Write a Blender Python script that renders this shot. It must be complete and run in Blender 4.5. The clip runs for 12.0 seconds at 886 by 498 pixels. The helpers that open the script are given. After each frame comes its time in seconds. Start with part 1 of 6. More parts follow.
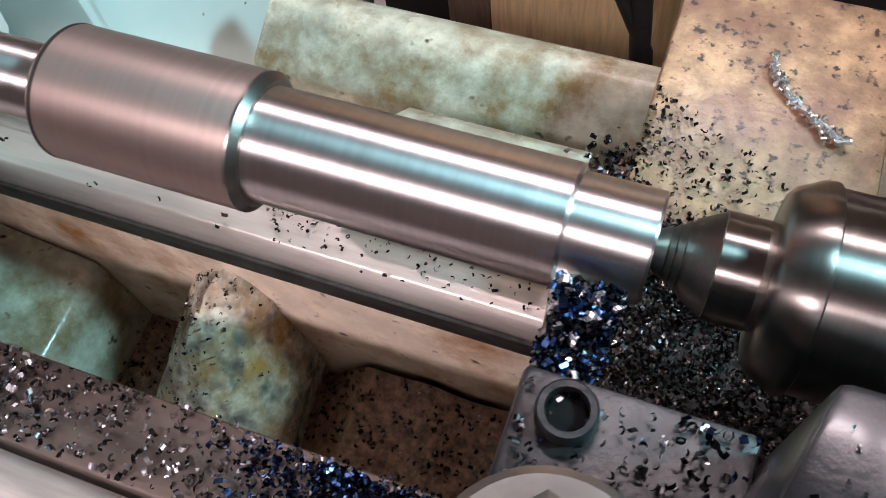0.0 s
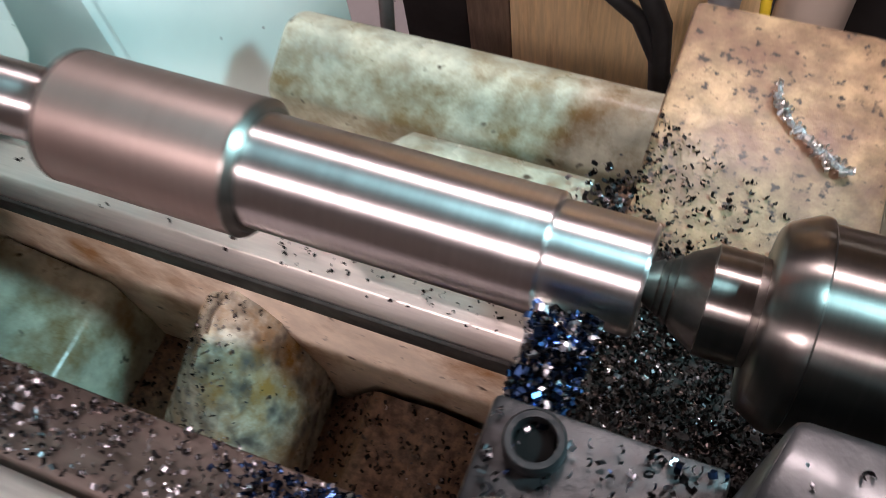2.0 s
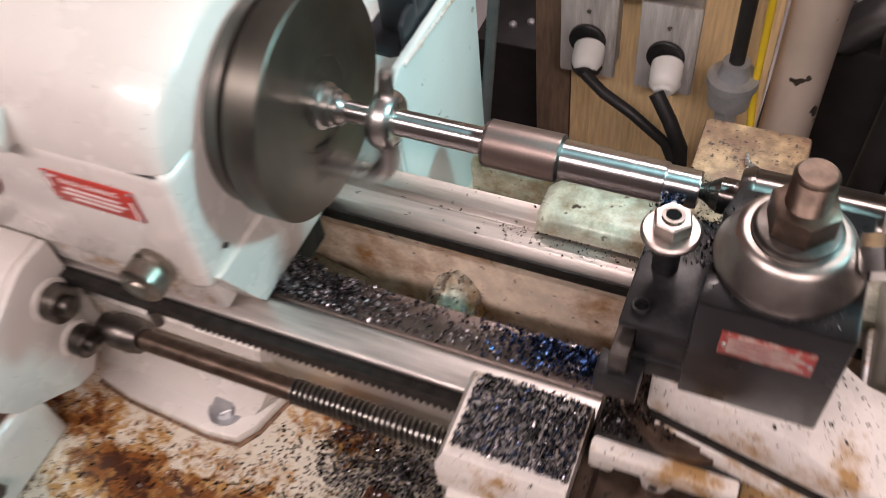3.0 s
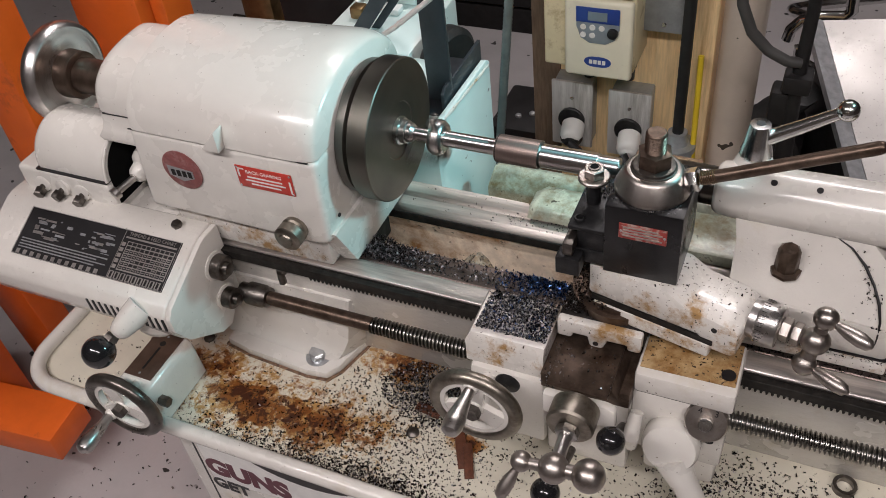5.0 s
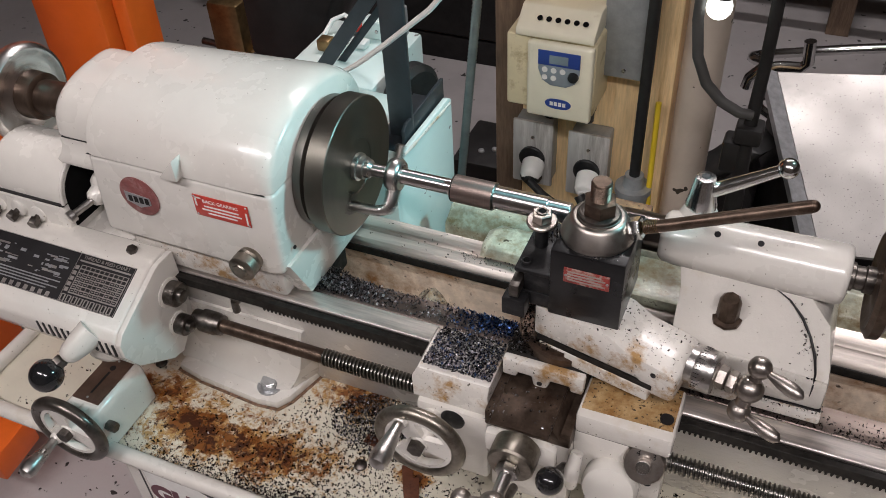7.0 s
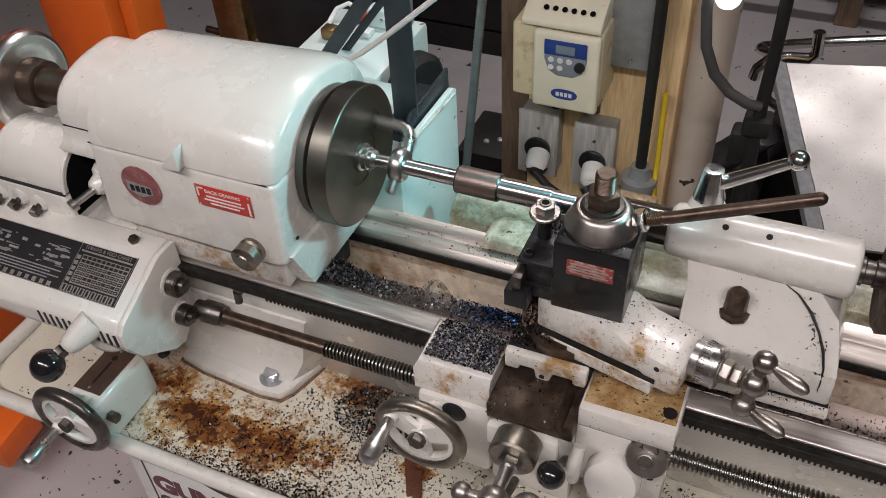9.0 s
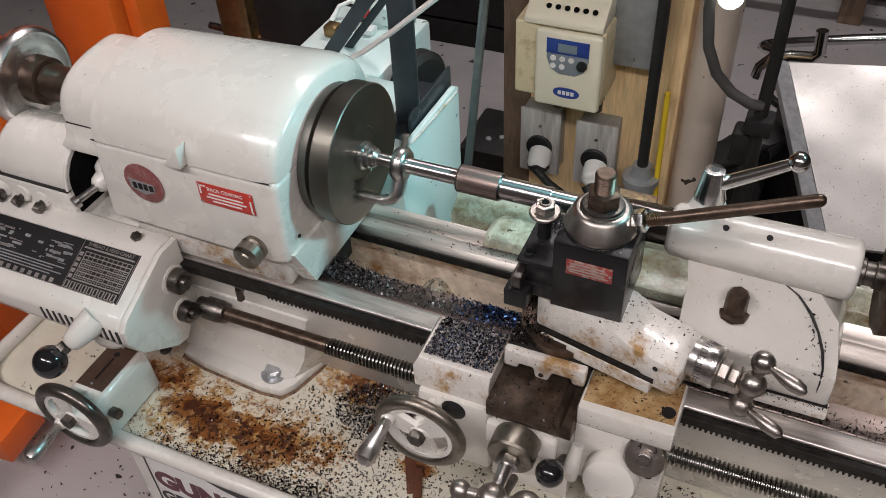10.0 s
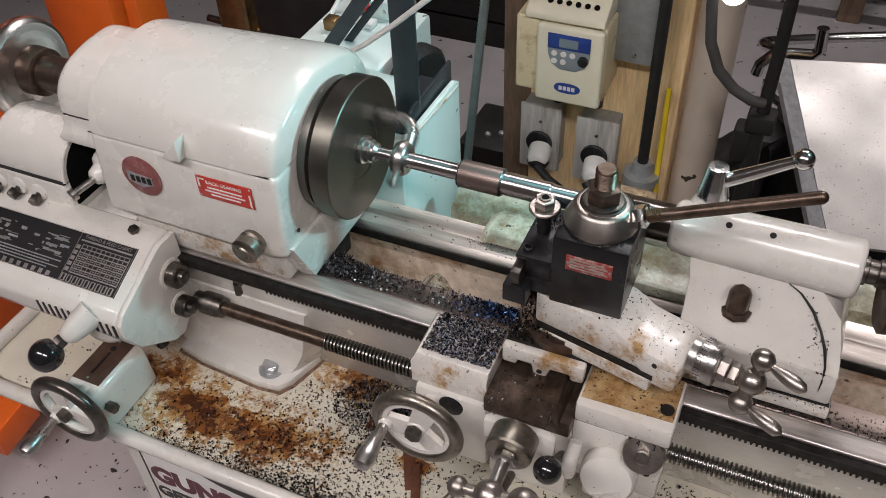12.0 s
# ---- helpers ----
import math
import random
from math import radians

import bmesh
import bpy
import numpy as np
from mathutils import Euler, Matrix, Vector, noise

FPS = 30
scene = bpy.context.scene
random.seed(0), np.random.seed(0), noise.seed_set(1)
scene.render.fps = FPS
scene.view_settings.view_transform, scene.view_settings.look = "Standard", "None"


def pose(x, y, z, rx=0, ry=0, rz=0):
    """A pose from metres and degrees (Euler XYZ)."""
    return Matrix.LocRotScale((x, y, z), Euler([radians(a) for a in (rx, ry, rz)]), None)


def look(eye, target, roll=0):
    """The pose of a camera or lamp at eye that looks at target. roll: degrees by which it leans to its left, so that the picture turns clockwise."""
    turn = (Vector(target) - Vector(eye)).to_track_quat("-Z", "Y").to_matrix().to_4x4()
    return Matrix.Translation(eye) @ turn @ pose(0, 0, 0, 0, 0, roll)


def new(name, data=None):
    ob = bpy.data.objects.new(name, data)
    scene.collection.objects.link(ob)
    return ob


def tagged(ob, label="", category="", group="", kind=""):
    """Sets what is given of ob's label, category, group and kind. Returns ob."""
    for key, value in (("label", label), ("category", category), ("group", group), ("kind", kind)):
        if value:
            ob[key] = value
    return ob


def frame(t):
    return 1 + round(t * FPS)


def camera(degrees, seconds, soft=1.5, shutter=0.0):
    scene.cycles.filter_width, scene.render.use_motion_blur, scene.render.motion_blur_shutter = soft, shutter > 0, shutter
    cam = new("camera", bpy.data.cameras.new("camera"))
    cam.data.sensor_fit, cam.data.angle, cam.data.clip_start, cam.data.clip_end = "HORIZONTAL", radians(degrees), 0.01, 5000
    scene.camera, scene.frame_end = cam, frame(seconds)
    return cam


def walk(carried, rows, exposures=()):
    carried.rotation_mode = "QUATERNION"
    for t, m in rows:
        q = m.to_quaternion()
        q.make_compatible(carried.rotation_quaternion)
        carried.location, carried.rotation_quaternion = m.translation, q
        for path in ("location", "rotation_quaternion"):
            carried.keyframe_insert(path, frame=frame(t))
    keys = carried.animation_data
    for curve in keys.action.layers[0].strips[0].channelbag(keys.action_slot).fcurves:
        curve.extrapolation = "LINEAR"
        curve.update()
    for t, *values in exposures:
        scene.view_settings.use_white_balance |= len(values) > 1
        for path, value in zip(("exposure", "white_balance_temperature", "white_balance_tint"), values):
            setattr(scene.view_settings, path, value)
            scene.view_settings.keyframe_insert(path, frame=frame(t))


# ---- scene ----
cam = camera(53.4, 12.0, soft=0.75, shutter=0.4)
# seconds, eye x y z, then tilt from straight down, roll about the line of sight, turn
PATH = [
    (0, 0.2228, -0.0728, 1.2368, 27.35, -10.40, 29.17),
    (0.5, 0.2290, -0.0635, 1.2278, 28.12, -11.70, 29.69),
    (1, 0.2291, -0.0562, 1.2183, 28.40, -11.54, 29.38),
    (1.5, 0.2300, -0.0587, 1.2156, 28.08, -12.31, 30.65),
    (2, 0.2276, -0.0696, 1.2364, 29.08, -11.68, 31.67),
    (2.2, 0.2186, -0.1058, 1.2732, 30.96, -11.62, 31.71),
    (2.3, 0.2181, -0.1213, 1.2895, 32.20, -12.26, 32.91),
    (2.5, 0.2212, -0.1621, 1.3361, 33.66, -10.23, 31.53),
    (2.6, 0.2260, -0.1880, 1.3602, 34.38, -9.17, 30.80),
    (2.8, 0.2361, -0.2461, 1.4023, 36.43, -8.45, 29.75),
    (3, 0.2453, -0.3236, 1.4506, 38.61, -8.16, 28.81),
    (3.2, 0.2513, -0.4114, 1.4993, 41.13, -7.34, 27.12),
    (4.8, 0.3687, -0.6242, 1.6117, 46.69, -7.77, 28.47),
    (5, 0.3695, -0.6265, 1.6115, 46.90, -7.74, 28.42),
    (5.5, 0.3718, -0.6273, 1.6146, 47.16, -7.11, 28.07),
    (6, 0.3734, -0.6272, 1.6170, 47.78, -5.46, 26.71),
    (6.5, 0.3815, -0.6324, 1.6293, 48.47, -3.73, 25.12),
    (7, 0.3831, -0.6217, 1.6275, 48.30, -3.52, 25.29),
    (9, 0.3802, -0.6149, 1.6225, 47.69, -3.51, 25.72),
    (9.5, 0.3817, -0.6158, 1.6270, 47.57, -3.39, 25.69),
    (10, 0.3809, -0.6143, 1.6267, 47.40, -3.38, 25.92),
    (10.5, 0.3795, -0.6152, 1.6249, 47.35, -3.27, 26.00),
    (11, 0.3777, -0.6087, 1.6227, 47.14, -3.07, 25.98),
    (11.5, 0.3767, -0.6147, 1.6225, 47.30, -2.83, 25.67),
    (12, 0.3752, -0.6120, 1.6226, 47.10, -2.76, 25.59),
]
walk(cam, [(t, pose(x, y, z, 0, 0, turn) @ pose(0, 0, 0, tilt, 0, 0) @ pose(0, 0, 0, 0, 0, roll)) for t, x, y, z, tilt, roll, turn in PATH], [(0, 0.70, 6450, 27), (1.8, 0.68, 6550, 27), (2.5, 0.30, 6750, 25), (3.2, 0.32, 6750, 24), (4.8, 0.04, 6250, 12), (12, 0.04, 6210, 11)])

# ---- world, lamps ----
world = bpy.data.worlds.new("world")
scene.world = world
world.use_nodes = True
world.node_tree.nodes["Background"].inputs[0].default_value = (0.75, 0.72, 0.68, 1)
world.node_tree.nodes["Background"].inputs[1].default_value = 0.004
scene.view_settings.exposure = 0.0


def lamp(name, kind, energy, colour, m, **sizes):
    data = bpy.data.lights.new(name, kind)
    data.energy, data.color = energy, colour
    for key, value in sizes.items():
        if key == "size":
            data.size = value
        elif key == "size_y":
            data.shape, data.size_y = "RECTANGLE", value
        elif key == "soft":
            data.shadow_soft_size = value
        elif key == "angle":
            data.spot_size = radians(value)
            data.spot_blend = 0.6
    ob = new(name, data)
    ob.matrix_world = m
    return ob


# fluorescent fittings under the ceiling, and the work lamp on its gooseneck behind the bed
WARM, COLD = (1.0, 0.905, 0.875), (0.42, 0.95, 1.0)
TUBES = [(-0.55, -1.30), (1.0, -1.30), (0.25, 1.1)]
for tx, ty in TUBES:
    lamp("tube_light", "AREA", 24, WARM, pose(tx, ty, 2.62, 0, 0, 0), size=1.2, size_y=0.14)
lamp("work_light", "SPOT", 9.0, COLD, look((0.50, 0.07, 1.39), (0.0, 0.07, 1.05)), soft=0.035, angle=60)

# ---- materials ----


def mat(name, colour, rough=0.5, metal=0.0, colour2=None, lo=0.45, hi=0.65, scale2=12.0, detail=60.0, var=0.12, bump=0.15,
        rough2=None, metal2=None, stretch=(1, 1, 1), island=0.0, colour3=None, lo3=0.6, hi3=0.64, scale3=150.0, coat=0.0, emit=0.0,
        bump_scale=None, rv=0.25, lay=0.0, gloss=0.5):
    m = bpy.data.materials.new(name)
    m.use_nodes = True
    nt = m.node_tree
    nodes, links = nt.nodes, nt.links
    bsdf = nodes["Principled BSDF"]
    tc = nodes.new("ShaderNodeTexCoord")
    mp = nodes.new("ShaderNodeMapping")
    mp.inputs["Scale"].default_value = stretch
    links.new(tc.outputs["Object"], mp.inputs[0])

    def noise_at(scale, detail_n=4.0, rough_n=0.6):
        n = nodes.new("ShaderNodeTexNoise")
        n.inputs["Scale"].default_value, n.inputs["Detail"].default_value, n.inputs["Roughness"].default_value = scale, detail_n, rough_n
        links.new(mp.outputs[0], n.inputs["Vector"])
        return n.outputs["Fac"]

    def ramp(sock, a, b, va=0.0, vb=1.0):
        r = nodes.new("ShaderNodeMapRange")
        for q, v in ((1, a), (2, b), (3, va), (4, vb)):
            r.inputs[q].default_value = v
        r.clamp = True
        links.new(sock, r.inputs[0])
        return r.outputs[0]

    def mix(fac, a, b):
        x = nodes.new("ShaderNodeMix")
        x.data_type = "RGBA"
        for sock, v in ((x.inputs[0], fac), (x.inputs[6], a), (x.inputs[7], b)):
            if isinstance(v, (tuple, list)):
                sock.default_value = (*v, 1) if len(v) == 3 else v
            elif isinstance(v, float):
                sock.default_value = v
            else:
                links.new(v, sock)
        return x.outputs[2]

    fine = noise_at(detail)
    low = tuple(c * (1 - var) for c in colour)
    high = tuple(min(1, c * (1 + var)) for c in colour)
    col = mix(ramp(fine, 0.35, 0.65), low, high)
    rgh = ramp(noise_at(detail * 0.4), 0.3, 0.7, max(0.03, rough * (1 - 0.8 * rv)), min(1, rough * (1 + rv)))
    if island:
        g = nodes.new("ShaderNodeNewGeometry")
        uneven = nodes.new("ShaderNodeMath")
        uneven.operation = "POWER"
        uneven.inputs[1].default_value = 3.5
        links.new(g.outputs["Random Per Island"], uneven.inputs[0])
        col = mix(ramp(uneven.outputs[0], 0, 1), tuple(c * (1 - island) for c in colour), tuple(min(1, c * (1 + 5 * island)) for c in colour))
    if colour2:
        mask = ramp(noise_at(scale2, 7.0, 0.7), lo, hi)
        col = mix(mask, col, colour2)
        if rough2 is not None:
            x = nodes.new("ShaderNodeMix")
            links.new(mask, x.inputs[0])
            links.new(rgh, x.inputs[2])
            x.inputs[3].default_value = rough2
            rgh = x.outputs[0]
        if metal2 is not None:
            links.new(ramp(mask, 0, 1, metal, metal2), bsdf.inputs["Metallic"])
    if colour3:
        col = mix(ramp(noise_at(scale3, 2.0, 0.5), lo3, hi3), col, colour3)
    links.new(col, bsdf.inputs["Base Color"])
    links.new(rgh, bsdf.inputs["Roughness"])
    if metal2 is None:
        bsdf.inputs["Metallic"].default_value = metal
    if coat:
        bsdf.inputs["Coat Weight"].default_value, bsdf.inputs["Coat Roughness"].default_value = coat, 0.12
    if bump:
        b = nodes.new("ShaderNodeBump")
        b.inputs["Strength"].default_value, b.inputs["Distance"].default_value = bump, 0.0006
        links.new(noise_at(bump_scale or detail * 1.7), b.inputs["Height"])
        links.new(b.outputs[0], bsdf.inputs["Normal"])
    bsdf.inputs["Specular IOR Level"].default_value = gloss
    if lay:  # tool marks round the X axis spread the gloss along it
        tan = nodes.new("ShaderNodeTangent")
        tan.direction_type, tan.axis = "RADIAL", "X"
        links.new(tan.outputs[0], bsdf.inputs["Tangent"])
        bsdf.inputs["Anisotropic"].default_value, bsdf.inputs["Anisotropic Rotation"].default_value = lay, 0.25
    if emit:
        links.new(col, bsdf.inputs["Emission Color"])
        bsdf.inputs["Emission Strength"].default_value = emit
    return m


CREAM = (0.68, 0.65, 0.60)
RUST = (0.20, 0.085, 0.025)
GRIME = (0.06, 0.04, 0.025)
M = dict(
    paint=mat("cream_enamel", CREAM, 0.24, var=0.03, detail=24, bump=0.9, bump_scale=170, colour2=(0.58, 0.52, 0.41), lo=0.58, hi=0.8, scale2=14, coat=0.5, colour3=(0.10, 0.08, 0.06), lo3=0.735, hi3=0.75, scale3=330),
    paint_clean=mat("cream_enamel_clean", (0.70, 0.675, 0.625), 0.27, var=0.015, detail=40, rv=0.06, bump=0.22, bump_scale=140, coat=0.5, colour3=(0.2, 0.17, 0.13), lo3=0.75, hi3=0.76, scale3=240),
    paint_dirty=mat("cream_enamel_dirty", CREAM, 0.28, var=0.06, detail=60, bump=0.5, bump_scale=170, colour2=(0.36, 0.215, 0.085), lo=0.51, hi=0.64, scale2=30, coat=0.3, colour3=(0.05, 0.035, 0.025), lo3=0.68, hi3=0.70, scale3=360),
    paint_rusty=mat("rust_stained_enamel", (0.34, 0.215, 0.12), 0.38, var=0.45, detail=110, bump=1.0, bump_scale=120, colour2=(0.20, 0.105, 0.07), lo=0.42, hi=0.64, scale2=38, colour3=(0.04, 0.03, 0.025), lo3=0.60, hi3=0.70, scale3=300),
    bed_wall=mat("oily_rust_stained_wall", (0.76, 0.64, 0.51), 0.38, var=0.14, detail=70, bump=0.4, colour2=(0.34, 0.155, 0.045), lo=0.47, hi=0.66, scale2=17, colour3=(0.07, 0.04, 0.022), lo3=0.64, hi3=0.74, scale3=110),
    green=mat("mint_enamel_grimy", (0.46, 0.48, 0.38), 0.28, var=0.3, detail=60, bump=0.6, bump_scale=150, colour2=(0.21, 0.145, 0.065), lo=0.46, hi=0.66, scale2=26, colour3=(0.05, 0.04, 0.025), lo3=0.68, hi3=0.76, scale3=120),
    rib_paint=mat("rust_streaked_mint", (0.44, 0.43, 0.35), 0.28, var=0.45, detail=130, bump=1.0, bump_scale=170, colour2=(0.34, 0.19, 0.055), lo=0.42, hi=0.60, scale2=30, colour3=(0.10, 0.09, 0.08), lo3=0.48, hi3=0.72, scale3=110),
    mint=mat("mint_white_enamel", (0.62, 0.72, 0.69), 0.35, var=0.03, detail=12, bump=0.15, colour3=(0.12, 0.11, 0.1), lo3=0.73, hi3=0.75, scale3=60),
    ground=mat("ground_steel_way", (0.68, 0.62, 0.57), 0.48, 1.0, var=0.2, detail=120, stretch=(0.08, 1, 1), bump=0.15, colour2=(0.17, 0.13, 0.10), lo=0.56, hi=0.78, scale2=30),
    steel=mat("machined_steel", (0.50, 0.48, 0.46), 0.30, 1.0, var=0.12, detail=120, bump=0.15, colour2=(0.20, 0.17, 0.15), lo=0.58, hi=0.75, scale2=40),
    dull_steel=mat("dull_olive_steel", (0.28, 0.255, 0.215), 0.38, 1.0, var=0.15, detail=100, bump=0.1, colour2=(0.15, 0.12, 0.09), lo=0.5, hi=0.7, scale2=40),
    dark_steel=mat("dark_oiled_steel", (0.17, 0.155, 0.14), 0.38, 1.0, var=0.25, detail=90, bump=0.2, colour2=(0.06, 0.05, 0.045), lo=0.5, hi=0.7, scale2=30),
    brown_steel=mat("brown_oiled_steel", (0.115, 0.082, 0.062), 0.38, 0.8, var=0.25, detail=110, bump=0.25, colour2=(0.05, 0.03, 0.02), lo=0.48, hi=0.7, scale2=35),
    thread=mat("oily_thread_steel", (0.24, 0.23, 0.21), 0.30, 1.0, var=0.12, detail=60, bump=0.03),
    chrome=mat("polished_steel", (0.66, 0.66, 0.65), 0.17, 1.0, var=0.05, detail=60, bump=0.12, bump_scale=160),
    plate=mat("turned_plate_steel", (0.165, 0.155, 0.132), 0.40, 1.0, var=0.12, detail=45, bump=0.1, colour2=(0.09, 0.088, 0.075), lo=0.5, hi=0.75, scale2=14),
    turned=mat("freshly_turned_steel", (0.60, 0.57, 0.56), 0.33, 1.0, var=0.05, detail=700, stretch=(1, 0.02, 0.02), bump=0.04, bump_scale=2600, rv=0.10, lay=0.88),
    scaled=mat("brown_rolled_steel", (0.29, 0.22, 0.195), 0.52, 0.85, var=0.05, detail=700, stretch=(1, 0.02, 0.02), bump=0.04, bump_scale=2600, rv=0.08, lay=0.7),
    black=mat("black_oxide", (0.014, 0.014, 0.015), 0.38, 0.2, var=0.4, detail=120, bump=0.4, bump_scale=300, colour2=(0.045, 0.042, 0.04), lo=0.55, hi=0.72, scale2=60),
    bakelite=mat("black_bakelite", (0.012, 0.012, 0.013), 0.12, var=0.1, detail=40, bump=0.02, coat=0.5),
    rubber=mat("black_rubber", (0.012, 0.012, 0.012), 0.5, var=0.2, detail=80, bump=0.1),
    rim=mat("worn_black_rim", (0.12, 0.105, 0.092), 0.28, 0.8, var=0.25, detail=50, bump=0.08),
    red=mat("red_enamel_tag", (0.50, 0.045, 0.03), 0.35, 0.0, var=0.12, detail=80, bump=0.1, colour2=(0.62, 0.30, 0.25), lo=0.62, hi=0.72, scale2=60),
    red_worn=mat("worn_red_tag", (0.36, 0.06, 0.05), 0.4, 0.3, var=0.2, detail=150, bump=0.2, colour2=(0.50, 0.36, 0.31), lo=0.5, hi=0.6, scale2=160),
    tag_metal=mat("etched_aluminium", (0.52, 0.49, 0.46), 0.35, 0.9, var=0.1, detail=100, bump=0.05),
    brown_plate=mat("brown_slot_plate", (0.16, 0.10, 0.075), 0.35, 0.6, var=0.15, detail=60, bump=0.1),
    maroon=mat("faded_maroon_badge", (0.26, 0.09, 0.085), 0.4, 0.2, var=0.15, detail=120, bump=0.15, colour2=(0.42, 0.25, 0.24), lo=0.5, hi=0.7, scale2=70),
    silver=mat("worn_silver_paint", (0.45, 0.46, 0.47), 0.35, 0.7, var=0.15, detail=90, bump=0.1),
    ivory=mat("ivory_plastic", (0.78, 0.74, 0.58), 0.42, var=0.03, detail=30, bump=0.05, colour2=(0.42, 0.34, 0.2), lo=0.6, hi=0.8, scale2=18),
    ivory_side=mat("yellowed_plastic", (0.72, 0.64, 0.42), 0.45, var=0.05, detail=30, bump=0.05, colour2=(0.34, 0.25, 0.11), lo=0.52, hi=0.7, scale2=30),
    blue=mat("blue_plastic", (0.02, 0.055, 0.27), 0.35, var=0.05, detail=50, bump=0.02),
    lcd=mat("grey_display", (0.20, 0.26, 0.30), 0.15, var=0.05, detail=50, bump=0.0),
    greyblue=mat("grey_keypad", (0.24, 0.28, 0.31), 0.4, var=0.05, detail=50, bump=0.02),
    white=mat("white_plastic", (0.75, 0.74, 0.71), 0.4, var=0.04, detail=40, bump=0.03),
    steel_cover=mat("brushed_cover_plate", (0.60, 0.59, 0.57), 0.42, 0.4, var=0.15, detail=60, stretch=(1, 1, 0.1), bump=0.1, colour2=(0.16, 0.14, 0.12), lo=0.5, hi=0.75, scale2=40),
    galv=mat("galvanised_grey", (0.36, 0.38, 0.39), 0.45, 0.5, var=0.12, detail=60, bump=0.1),
    wood=mat("pine_board", (0.86, 0.63, 0.34), 0.45, var=0.12, detail=30, stretch=(9, 9, 0.7), bump=0.1, colour2=(0.52, 0.30, 0.11), lo=0.55, hi=0.75, scale2=5),
    wood_dark=mat("dirty_plywood", (0.20, 0.135, 0.09), 0.6, var=0.2, detail=30, stretch=(8, 8, 1), bump=0.15, colour2=(0.12, 0.08, 0.055), lo=0.5, hi=0.7, scale2=6),
    post=mat("taupe_painted_post", (0.50, 0.425, 0.355), 0.38, var=0.05, detail=20, bump=0.15, colour3=(0.04, 0.03, 0.022), lo3=0.70, hi3=0.705, scale3=34),
    orange=mat("orange_powder_coat", (0.72, 0.13, 0.015), 0.38, var=0.06, detail=15, bump=0.05, colour2=(0.36, 0.07, 0.02), lo=0.62, hi=0.74, scale2=9),
    floor=mat("grey_painted_concrete", (0.47, 0.445, 0.44), 0.5, var=0.10, detail=5, bump=0.1, bump_scale=60, colour2=(0.36, 0.325, 0.32), lo=0.5, hi=0.75, scale2=2.5, colour3=(0.03, 0.028, 0.026), lo3=0.68, hi3=0.70, scale3=28),
    wall=mat("dull_wall_paint", (0.13, 0.11, 0.095), 0.7, var=0.1, detail=6, bump=0.1, colour2=(0.08, 0.067, 0.056), lo=0.5, hi=0.75, scale2=2),
    ceiling=mat("ceiling_paint", (0.34, 0.32, 0.30), 0.8, var=0.05, detail=6, bump=0.05),
    sheet=mat("scuffed_sheet_metal", (0.27, 0.258, 0.245), 0.42, 0.7, var=0.18, detail=20, bump=0.2, colour2=(0.11, 0.105, 0.10), lo=0.40, hi=0.75, scale2=5, colour3=(0.06, 0.055, 0.05), lo3=0.69, hi3=0.71, scale3=330),
    dark=mat("dark_machine_paint", (0.013, 0.012, 0.012), 0.55, var=0.25, detail=30, bump=0.15, gloss=0.3),
    navy=mat("navy_grey_steel", (0.035, 0.043, 0.05), 0.4, 0.3, var=0.15, detail=40, bump=0.1),
    bronze=mat("tarnished_brass", (0.24, 0.16, 0.075), 0.38, 0.9, var=0.2, detail=60, bump=0.1),
    conduit=mat("grey_flexible_conduit", (0.30, 0.36, 0.36), 0.4, 0.6, var=0.1, detail=60, bump=0.05),
    yellow=mat("yellow_cable", (0.65, 0.46, 0.02), 0.45, var=0.05, detail=40, bump=0.03),
    cable=mat("grey_cable", (0.05, 0.048, 0.046), 0.5, var=0.1, detail=40, bump=0.05),
    red_plastic=mat("red_plastic", (0.45, 0.03, 0.02), 0.4, var=0.08, detail=40, bump=0.02),
    chip=mat("silver_swarf", (0.13, 0.127, 0.135), 0.30, 1.0, island=0.85, bump=0.0),
    chip_blue=mat("blued_swarf", (0.020, 0.040, 0.095), 0.30, 1.0, island=0.8, bump=0.0),
    chip_brown=mat("dull_swarf", (0.026, 0.021, 0.019), 0.36, 0.95, island=0.8, bump=0.0),
    tube=mat("tube_glow", (1.0, 0.9, 0.82), 0.5, emit=9.0, bump=0.0),
    bulb=mat("lamp_glow", (0.95, 1.0, 0.85), 0.5, emit=3.0, bump=0.0),
    bulb_cover=mat("pale_green_shade", (0.62, 0.66, 0.45), 0.3, var=0.03, bump=0.0),
    ink_white=mat("white_ink", (0.78, 0.77, 0.74), 0.4, var=0.05, bump=0.0),
    ink_black=mat("black_ink", (0.012, 0.011, 0.012), 0.4, var=0.1, bump=0.0),
    ink_plum=mat("plum_ink", (0.10, 0.015, 0.03), 0.35, var=0.1, bump=0.0),
    way_brown=mat("oil_browned_way", (0.74, 0.69, 0.65), 0.48, 1.0, var=0.25, detail=120, stretch=(0.08, 1, 1), bump=0.2, colour2=(0.15, 0.115, 0.095), lo=0.52, hi=0.75, scale2=30),
    dome=mat("oiled_dome_steel", (0.40, 0.365, 0.335), 0.36, 1.0, var=0.10, detail=90, bump=0.1, colour2=(0.22, 0.18, 0.155), lo=0.5, hi=0.75, scale2=30),
    way_dark=mat("dark_oily_way", (0.22, 0.18, 0.16), 0.42, 0.9, var=0.25, detail=120, stretch=(0.1, 1, 1), bump=0.2, colour2=(0.08, 0.055, 0.045), lo=0.45, hi=0.7, scale2=30),
